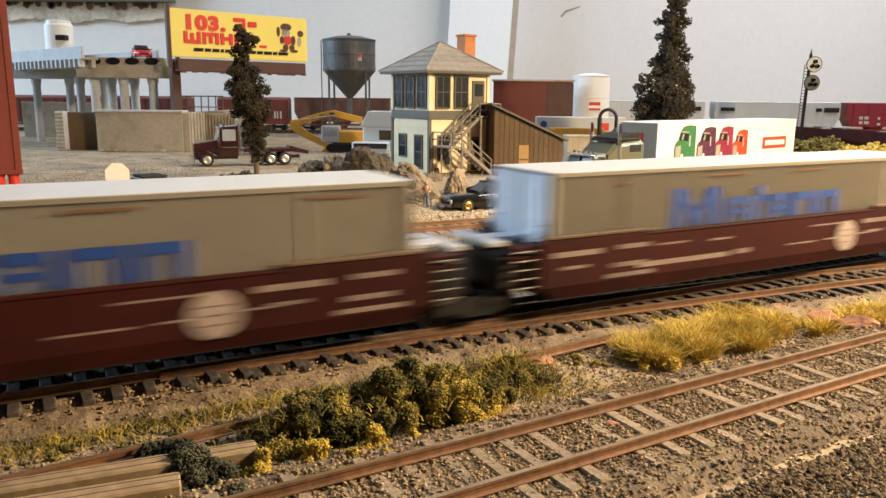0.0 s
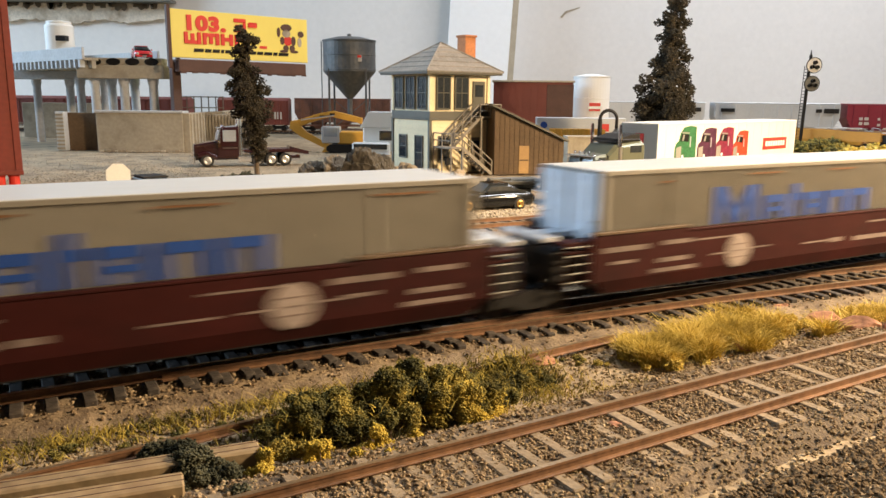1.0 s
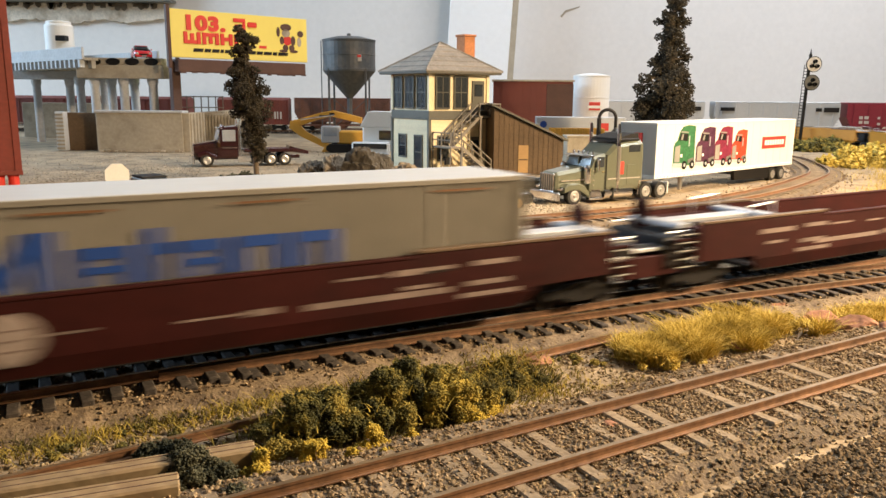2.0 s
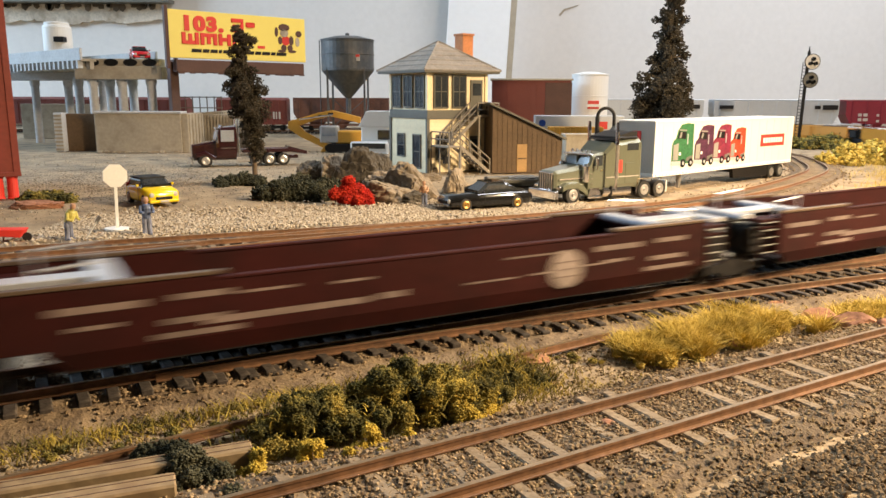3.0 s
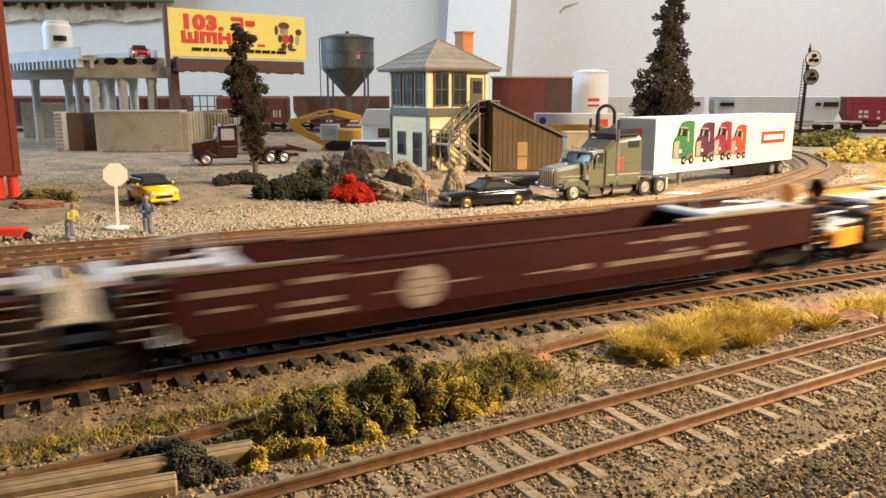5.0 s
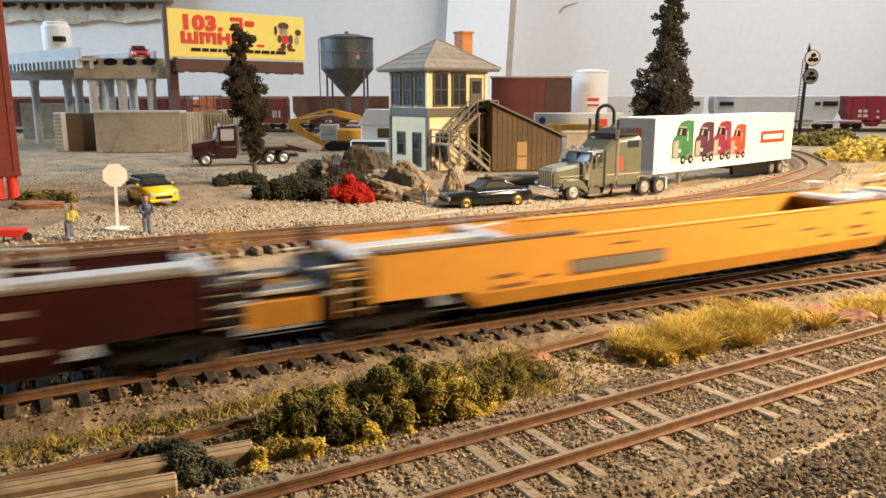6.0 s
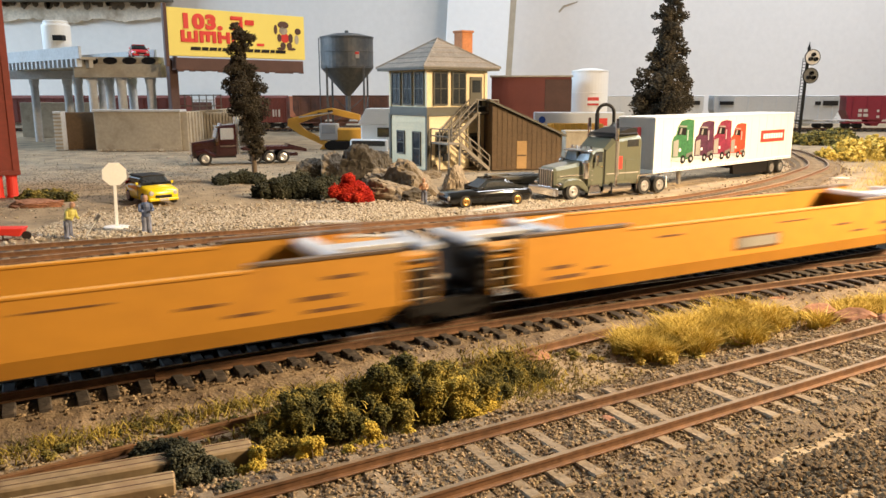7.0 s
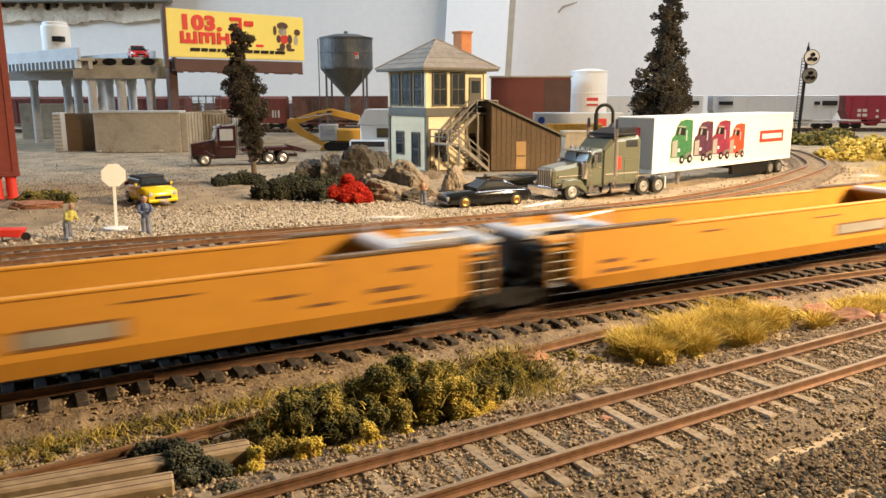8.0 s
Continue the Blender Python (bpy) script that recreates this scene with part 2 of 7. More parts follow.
FIGURE_YELLOW = mat("painted_figure_yellow", (0.72, 0.48, 0.12), 0.6, vary=0.4, fine=260, coarse=120)
FIGURE_BLUE = mat("painted_figure_blue", (0.10, 0.13, 0.22), 0.6, vary=0.4, fine=260, coarse=120)
FIGURE_SKIN = mat("painted_figure_head", (0.42, 0.24, 0.15), 0.6, vary=0.2)
# Unseen walls and ceiling, made dark to cut bounced light.
DARK_UNSEEN_WALL = mat("dark_unseen_wall", (0.13, 0.085, 0.05), 0.6, vary=0.15, fine=60, coarse=6)
CEILING = mat("darkened_ceiling", (0.34, 0.32, 0.29), 0.95, vary=0.03, fine=40, coarse=3)

# ---- building blocks, in millimetres ----
MM = 0.001


def part(name, bm, material, parent=None, label="", at=None):
    me = bpy.data.meshes.new(name)
    bmesh.ops.scale(bm, vec=(MM, MM, MM), verts=bm.verts)
    bm.normal_update()
    bm.to_mesh(me)
    bm.free()
    me.materials.append(material)
    ob = new(name, me)
    ob.parent = parent
    if at is not None:
        ob.matrix_basis = at
    if label:
        ob["label"] = label
    return ob


def share(name, source, parent, at):
    ob = new(name, source.data)
    ob.parent = parent
    ob.matrix_basis = at
    return ob


def thing(name, m, label, category, group="", kind=""):
    ob = new(name)
    ob.matrix_basis = m
    return tagged(ob, label, category, group, kind)


def mesh_np(name, verts, faces, material, parent=None, smooth=False):
    """A mesh from arrays, in metres."""
    me = bpy.data.meshes.new(name)
    me.from_pydata(verts.tolist(), [], faces.tolist())
    me.materials.append(material)
    if smooth:
        me.shade_smooth()
    ob = new(name, me)
    ob.parent = parent
    return ob


def box(x0, x1, y0, y1, z0, z1, bevel=0.0, bm=None, m=None, seg=1):
    bm = bm or bmesh.new()
    made = bmesh.ops.create_cube(bm, size=1)
    vs = made["verts"]
    for v in vs:
        v.co = Vector((x0 + (v.co.x + .5) * (x1 - x0), y0 + (v.co.y + .5) * (y1 - y0), z0 + (v.co.z + .5) * (z1 - z0)))
    if m is not None:
        bmesh.ops.transform(bm, matrix=m, verts=vs)
    if bevel:
        es = list({e for v in vs for e in v.link_edges})
        bmesh.ops.bevel(bm, geom=es, offset=bevel, segments=seg, affect="EDGES", profile=0.5)
    return bm


def prism(poly, depth, bm=None, m=None, bevel=0.0):
    """A polygon in x and z, drawn out along y from -depth/2 to depth/2."""
    bm = bm or bmesh.new()
    a = [bm.verts.new((x, -depth / 2, z)) for x, z in poly]
    b = [bm.verts.new((x, depth / 2, z)) for x, z in poly]
    n = len(poly)
    fs = [bm.faces.new(a), bm.faces.new(b[::-1])]
    for i in range(n):
        fs.append(bm.faces.new((a[i], b[i], b[(i + 1) % n], a[(i + 1) % n])))
    bmesh.ops.recalc_face_normals(bm, faces=fs)
    if m is not None:
        bmesh.ops.transform(bm, matrix=m, verts=a + b)
    if bevel:
        es = list({e for f in fs for e in f.edges})
        bmesh.ops.bevel(bm, geom=es, offset=bevel, segments=2, affect="EDGES", profile=0.5)
    return bm


def lathe(profile, seg=24, bm=None, m=None):
    """Rings (radius, z) turned about z, closed at both ends."""
    bm = bm or bmesh.new()
    rings = []
    for r, z in profile:
        rings.append([bm.verts.new((r * math.cos(2 * math.pi * i / seg), r * math.sin(2 * math.pi * i / seg), z)) for i in range(seg)])
    for a, b in zip(rings, rings[1:]):
        for i in range(seg):
            j = (i + 1) % seg
            bm.faces.new((a[i], a[j], b[j], b[i]))
    bm.faces.new(rings[0][::-1])
    bm.faces.new(rings[-1])
    if m is not None:
        bmesh.ops.transform(bm, matrix=m, verts=[v for r in rings for v in r])
    return bm


def rod(p, q, r, bm=None, seg=8, r2=None):
    """A round bar from p to q."""
    bm = bm or bmesh.new()
    p, q = Vector(p), Vector(q)
    m = Matrix.Translation(p) @ (q - p).to_track_quat("Z", "Y").to_matrix().to_4x4()
    return lathe([(r, 0), (r if r2 is None else r2, (q - p).length)], seg, bm, m)


def bar(p, q, w, h, bm=None):
    """A square bar from p to q."""
    p, q = Vector(p), Vector(q)
    m = Matrix.Translation(p) @ (q - p).to_track_quat("X", "Z").to_matrix().to_4x4()
    return box(0, (q - p).length, -w / 2, w / 2, -h / 2, h / 2, 0, bm, m)


def lying(x, y, z):
    """A turned form laid with its axis along y."""
    return pose(x, y, z, 90, 0, 0)


def scatter(name, points, sizes, material, parent=None, flat=0.7, seed=3, sides=6):
    """Many loose lumps: lopsided double cones at the given points (metres), each turned its own way."""
    rng = np.random.default_rng(seed)
    n = len(points)
    k = 4 if sides < 6 else 5
    ang = np.linspace(0, 2 * np.pi, k, endpoint=False)
    base = np.vstack([np.c_[np.cos(ang), np.sin(ang), np.zeros(k)], [[0, 0, 1], [0, 0, -1]]])
    v = base[None] * (1 + 0.35 * rng.uniform(-1, 1, (n, k + 2, 1)))
    a = rng.uniform(0, 2 * np.pi, n)
    b = rng.uniform(-0.9, 0.9, n)
    v[:, :, 2] *= flat
    cb, sb = np.cos(b)[:, None], np.sin(b)[:, None]
    y, z = v[:, :, 1] * cb - v[:, :, 2] * sb, v[:, :, 1] * sb + v[:, :, 2] * cb
    ca, sa = np.cos(a)[:, None], np.sin(a)[:, None]
    x, y = v[:, :, 0] * ca - y * sa, v[:, :, 0] * sa + y * ca
    v = np.stack([x, y, z], 2) * np.asarray(sizes).reshape(-1, 1, 1) + np.asarray(points)[:, None]
    i = np.arange(k)
    f = np.vstack([np.c_[i, (i + 1) % k, np.full(k, k)], np.c_[(i + 1) % k, i, np.full(k, k + 1)]])
    faces = (f[None] + (np.arange(n) * (k + 2))[:, None, None]).reshape(-1, 3)
    return mesh_np(name, v.reshape(-1, 3), faces, material, parent)

# ---- the room and the layout's ground ----


def setting(name, bm, material, label):
    return tagged(part(name, bm, material), label, kind="structure")


def cone_shade():
    """An open conical lamp shade with a thin wall."""
    bm = bmesh.new()
    seg = 32
    rings = []
    for r, z in ((82, -30), (40, 50), (8, 62), (8, 60), (38, 48), (80, -30)):
        rings.append([bm.verts.new((r * math.cos(2 * math.pi * i / seg), r * math.sin(2 * math.pi * i / seg), z)) for i in range(seg)])
    for a, b in zip(rings, rings[1:] + rings[:1]):
        for i in range(seg):
            j = (i + 1) % seg
            bm.faces.new((a[i], a[j], b[j], b[i]))
    return bm


def room():
    setting("wall_back", box(-3060, 3060, 1950, 2010, -1100, 1420), WALL, "plain pale grey painted room wall")
    setting("wall_right", box(3000, 3060, -2500, 1949, -1100, 1420), DARK_UNSEEN_WALL, "plain unseen side wall, darkened to cut bounced light")
    setting("wall_front", box(-3060, 3060, -2560, -2500, -1100, 1420), DARK_UNSEEN_WALL, "plain unseen wall behind the camera, darkened to cut bounced light")
    wl = box(-3060, -3000, -2499, -50, -1100, 1420)
    box(-3060, -3000, 1750, 1949, -1100, 1420, bm=wl)
    box(-3060, -3000, -50, 1750, -1100, 150, bm=wl)
    box(-3060, -3000, -50, 1750, 1320, 1420, bm=wl)
    setting("wall_left", wl, WALL, "plain pale grey wall with a window opening")
    fr = box(-3050, -3010, -50, -10, 150, 1320)
    box(-3050, -3010, 1710, 1750, 150, 1320, bm=fr)
    box(-3050, -3010, -10, 1710, 150, 190, bm=fr)
    box(-3050, -3010, -10, 1710, 1280, 1320, bm=fr)
    box(-3045, -3015, 830, 870, 190, 1280, bm=fr)
    setting("window_1", fr, WHITE, "white wooden window frame in the side wall")
    setting("ceiling", box(-3060, 3060, -2560, 2010, 1420, 1460), CEILING, "plain unseen room ceiling, darkened to cut bounced light")
    setting("floor", box(-3060, 3060, -2560, 2010, -1140, -1100), TABLE, "brown wooden room floor")
    # Unseen shade and cord, assumed for the warm light from the right.
    hang = thing("assumed_hanging_lamp", pose(0.52, 0.19, 0.325), "unseen white shaded lamp assumed over the layout", "lamp")
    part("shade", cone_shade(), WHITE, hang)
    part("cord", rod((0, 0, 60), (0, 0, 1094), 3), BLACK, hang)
    # Housing invented for the added back fill, out of view.
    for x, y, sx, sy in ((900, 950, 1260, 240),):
        lamp = thing("added_ceiling_lamp", pose(x * MM, y * MM, 1.36), "added unseen white boxed lamp under the ceiling, fill for the back", "lamp", "ceiling lamps")
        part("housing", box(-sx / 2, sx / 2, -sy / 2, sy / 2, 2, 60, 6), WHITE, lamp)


def ground_height(x, y):
    """Gentle unevenness of the scenery, in metres."""
    p = Vector((x * 9, y * 9, 0))
    q = Vector((x * 45, y * 45, 3))
    return 0.0011 * noise.noise(p) + 0.0006 * noise.noise(q) - 0.0006


def ground():
    """One sheet, finer near the front, level at the back."""
    xs = np.concatenate([np.linspace(-2.3, -0.36, 20), np.arange(-0.35, 0.5, 0.006), np.linspace(0.51, 2.3, 20)])
    ys = np.concatenate([np.linspace(-1.4, 0.06, 14), np.arange(0.07, 0.95, 0.006), np.linspace(0.96, 1.949, 20)])
    v = np.array([(x, y, ground_height(x, y)) for y in ys for x in xs])
    nx, ny = len(xs), len(ys)
    i, j = np.meshgrid(np.arange(nx - 1), np.arange(ny - 1))
    a = (j * nx + i).ravel()
    f = np.c_[a, a + 1, a + nx + 1, a + nx]
    ob = mesh_np("ground", v, f, EARTH, smooth=True)
    tagged(ob, "brown earth scenery with grit and dead grass", kind="structure")
    setting("table_board", box(-2300, 2300, -1400, 1949, -60, -6), TABLE, "wooden board under the model scenery")


# ---- tracks ----
TRACK_DIR = radians(29.21)
EYE_LINE = Vector((-0.09023, 0.14729))            # on the near rail
NEAR = Vector((-math.sin(TRACK_DIR), math.cos(TRACK_DIR)))
START = EYE_LINE + NEAR * 0.0078
RAIL_TOP_Z = 0.006
BEND_AT, R1, R1_LEN, R2 = 0.33, 0.70, 0.86, 0.27
BACK_SKEW = radians(22.0)                          # the back line slants towards the wall before it turns along it


def main_path(s):
    """Place and heading on the main line: straight past the camera, then round to the back and along it."""
    p, h = START.copy(), TRACK_DIR
    run = min(s, BEND_AT)
    p += Vector((math.cos(h), math.sin(h))) * run
    s -= run
    for r, length in ((R1, R1_LEN), (R2, R2 * (math.pi - BACK_SKEW - TRACK_DIR - R1_LEN / R1)), (0, 0.83), (0.5, 0.5 * BACK_SKEW)):
        run = min(max(s, 0.0), length)
        if run > 0 and r == 0:
            p += Vector((math.cos(h), math.sin(h))) * run
            s -= run
        elif run > 0:
            g = h + run / r
            p += Vector((math.sin(g) - math.sin(h), math.cos(h) - math.cos(g))) * r
            h = g
            s -= run
    if s > 0:
        p += Vector((math.cos(h), math.sin(h))) * s
    return p, h


def spline(points, step=0.004):
    """Evenly spaced places and headings on a smooth line through the points."""
    pts = [Vector(p) for p in points]
    pts = [2 * pts[0] - pts[1]] + pts + [2 * pts[-1] - pts[-2]]
    out = []
    for a, b, c, d in zip(pts, pts[1:], pts[2:], pts[3:]):
        n = max(2, int((c - b).length / step))
        for k in range(n):
            u = k / n
            out.append(0.5 * (2 * b + (c - a) * u + (2 * a - 5 * b + 4 * c - d) * u * u + (3 * b - a - 3 * c + d) * u ** 3))
    out.append(pts[-2])
    res = []
    for k, p in enumerate(out):
        q = out[min(k + 1, len(out) - 1)] - out[max(k - 1, 0)]
        res.append((p, math.atan2(q.y, q.x)))
    return res


RAIL_SECTION = [(-1.0, 4.1), (-1.0, 4.3), (-0.28, 4.5), (-0.28, 5.35), (-0.5, 5.5), (-0.48, 6.0), (0.48, 6.0), (0.5, 5.5), (0.28, 5.35), (0.28, 4.5), (1.0, 4.3), (1.0, 4.1)]


def rail(parent, line, offset, material=None, drop=0.0):
    """A rail swept along the line at a sideways offset, with a worn head."""
    n = len(RAIL_SECTION)
    verts, faces = [], []
    for p, h in line:
        side = Vector((-math.sin(h), math.cos(h)))
        for y, z in RAIL_SECTION:
            q = p + side * (offset + y * MM)
            verts.append((q.x, q.y, z * MM - drop))
    for k in range(len(line) - 1):
        for i in range(n):
            a, b = k * n + i, k * n + (i + 1) % n
            faces.append((a, b, b + n, a + n))
    me = bpy.data.meshes.new("rail")
    me.from_pydata(verts, [], faces)
    me.materials.append(material or RAIL_RUST)
    me.materials.append(RAIL_TOP)
    for i, poly in enumerate(me.polygons):
        if i % n == 5:
            poly.material_index = 1
    ob = new("rail", me)
    ob.parent = parent
    return ob


BED_SECTION = [(-25, -1.5), (-17, 2.6), (17, 2.6), (25, -1.5)]


def bed(parent, line, lift):
    """The low bank of grit under a track."""
    verts, faces = [], []
    for k, (p, h) in enumerate(line):
        side = Vector((-math.sin(h), math.cos(h)))
        for i, (y, z) in enumerate(BED_SECTION):
            w = y + 1.6 * noise.noise(Vector((p.x * 160, p.y * 160, i)))
            q = p + side * (w * MM)
            verts.append((q.x, q.y, (z + lift + .35 * noise.noise(Vector((p.x * 220, p.y * 220, i + 5)))) * MM))
    for k in range(len(line) - 1):
        for i in range(3):
            a = k * 4 + i
            faces.append((a, a + 4, a + 5, a + 1))
    me = bpy.data.meshes.new("ballast_bed")
    me.from_pydata(verts, [], faces)
    me.materials.append(BED)
    me.shade_smooth()
    ob = new("ballast_bed", me)
    ob.parent = parent
    return ob


def track(name, line, label, tie_material, pitch=0.0066, ties=None, gauge=0.0156, tie_len=29.0, rails=(1, 1), drop=0.0, lift=None, sunk=0.0):
    root = thing(name, pose(0, 0, 0), label, "track", "tracks", "structure")
    for on, off in zip(rails, (-gauge / 2, gauge / 2)):
        if on:
            rail(root, line, off, drop=drop)
    if lift is not None:
        bed(root, line, lift)
    first = None
    travelled, last, count = 0.0, None, 0
    rng = random.Random(len(line))
    rest = bmesh.new()
    for p, h in line:
        if last is not None:
            travelled += (p - last).length
        last = p
        if travelled < pitch:
            continue
        travelled -= pitch
        m = pose(p.x + rng.uniform(-.0004, .0004), p.y + rng.uniform(-.0004, .0004), -drop - sunk * rng.random(), rng.uniform(-1, 1), 0, math.degrees(h) + rng.uniform(-2.5, 2.5))
        shown = ties is None or ties(p)
        if shown and count < 300:
            if first is None:
                first = part("tie", box(-1.35, 1.35, -tie_len / 2, tie_len / 2, 1.2, 4.1, 0.3), tie_material, root, at=m)
            else:
                share("tie", first, root, m)
            count += 1
        else:
            mm = m.copy()
            mm.translation = m.translation / MM
            box(-1.35, 1.35, -tie_len / 2, tie_len / 2, 1.2, 4.1, bm=rest, m=mm)
    if rest.verts:
        tagged(part("far_ties", rest, tie_material, root), kind="stuff")
    else:
        rest.free()
    return root


def line_of(fn, s0, s1, step):
    n = int((s1 - s0) / step)
    return [fn(s0 + (s1 - s0) * k / n) for k in range(n + 1)]


def near_path(s):
    h = radians(30.6)
    return Vector((-0.027, 0.1043)) + Vector((math.cos(h), math.sin(h))) * s, h


def branch_path(s):
    """Leaves the main line by a long turnout curve towards the camera."""
    p, h = main_path(-0.03)
    r = 2.4
    g = h - s / r
    return p + Vector((math.sin(h) - math.sin(g), math.cos(g) - math.cos(h))) * r, g


MID_LINE = [(-0.9, 0.02), (-0.45, 0.165), (-0.30, 0.238), (-0.178, 0.302), (-0.10, 0.336), (-0.03, 0.364), (0.02, 0.386), (0.08, 0.417), (0.15, 0.463), (0.225, 0.535), (0.289, 0.615), (0.332, 0.68), (0.362, 0.76), (0.385, 0.86), (0.37, 0.97), (0.30, 1.06), (0.2, 1.11)]
SPUR_LINE = [(-0.45, 0.10), (-0.30, 0.19), (-0.149, 0.286), (-0.052, 0.350), (0.02, 0.3862)]


def tracks():
    track("main_track", line_of(main_path, -1.9, 4.2, 0.0022), "main line track with dark ties and brown rails", TIE_DARK, ties=lambda p: -0.25 < p.x < 0.75 and 0.05 < p.y < 1.2, lift=0.3)
    track("branch_track", line_of(branch_path, 0.06, 0.9, 0.0022), "turnout track leaving the main line over dark ties", TIE_DARK, rails=(1, 1), ties=lambda p: p.x < 0.5, drop=0.0004, lift=0.0)
    track("siding_track", line_of(near_path, -0.25, 0.7, 0.0022), "weathered siding with brown rails and grey ties sunk in grit", TIE_GREY, ties=lambda p: p.x < 0.4, drop=0.0012, lift=-0.4, sunk=0.0007)
    track("middle_track", spline(MID_LINE, 0.0022), "rusty middle track curving away behind the trailer", TIE_GREY, ties=lambda p: p.x > -0.35, drop=0.0016, lift=-0.9)
    track("spur_track", spline(SPUR_LINE, 0.0022), "rusty spur track joining the middle track", TIE_GREY, ties=lambda p: p.x > -0.35, drop=0.0018)
    track("yard_track", [(Vector((-1.9 + 0.004 * k, 1.36)), 0.0) for k in range(950)], "yard track at the back with standing freight cars", TIE_DARK, ties=lambda p: False)
    loose = thing("loose_rail", pose(0, 0, 0), "single rusty rail lying loose in the weeds", "rail")
    h = math.atan2(0.079, 0.114)
    rail(loose, [(Vector((-0.074, 0.118)) + Vector((math.cos(h), math.sin(h))) * s, h) for s in np.linspace(-0.08, 0.145, 12)], 0.0, drop=0.0028)


# ---- the train ----
SIDE_Y = 16.0
WHEELS = []


def lettering(parent, spots, material, side=-1, y=SIDE_Y, proud=0.12):
    """Small unreadable markings as plain bars: x, z, length, height."""
    for x, z, l, h in spots:
        part("lettering", box(x, x + l, side * y - proud, side * y + proud, z, z + h), material, parent)


def truck_unit(parent, x, r=4.6):
    """A bogie of two axles under a joint."""
    t = part("truck", box(x - 5, x + 5, -4.0, 4.0, 4.2, 7.2, 0.5), BLACK, parent, "black truck bolster between its wheels")
    for sy in (-1, 1):
        bm = prism([(x - 12.5, 3.4), (x - 12.5, 6.0), (x - 8, 6.4), (x - 4, 7.6), (x + 4, 7.6), (x + 8, 6.4), (x + 12.5, 6.0), (x + 12.5, 3.4), (x + 8, 4.2), (x + 4, 2.4), (x - 4, 2.4), (x - 8, 4.2)], 1.8, m=pose(0, sy * 10.6, 0))
        part("side_frame", bm, BLACK, t)
    for wx in (-10.0, 10.0):
        bm = lathe([(1.0, -8.6), (r, -8.5), (r, -6.6), (r + .6, -6.5), (r + .6, -6.0), (1.0, -5.8), (1.0, 5.8), (r + .6, 6.0), (r + .6, 6.5), (r, 6.6), (r, 8.5), (1.0, 8.6)], 20, m=lying(0, 0, 0))
        WHEELS.append((parent, part("wheelset", bm, TIE_DARK, t, "dark wheel pair on an axle", at=pose((x + wx) * MM, 0, r * MM)), x + wx, r))
    return t


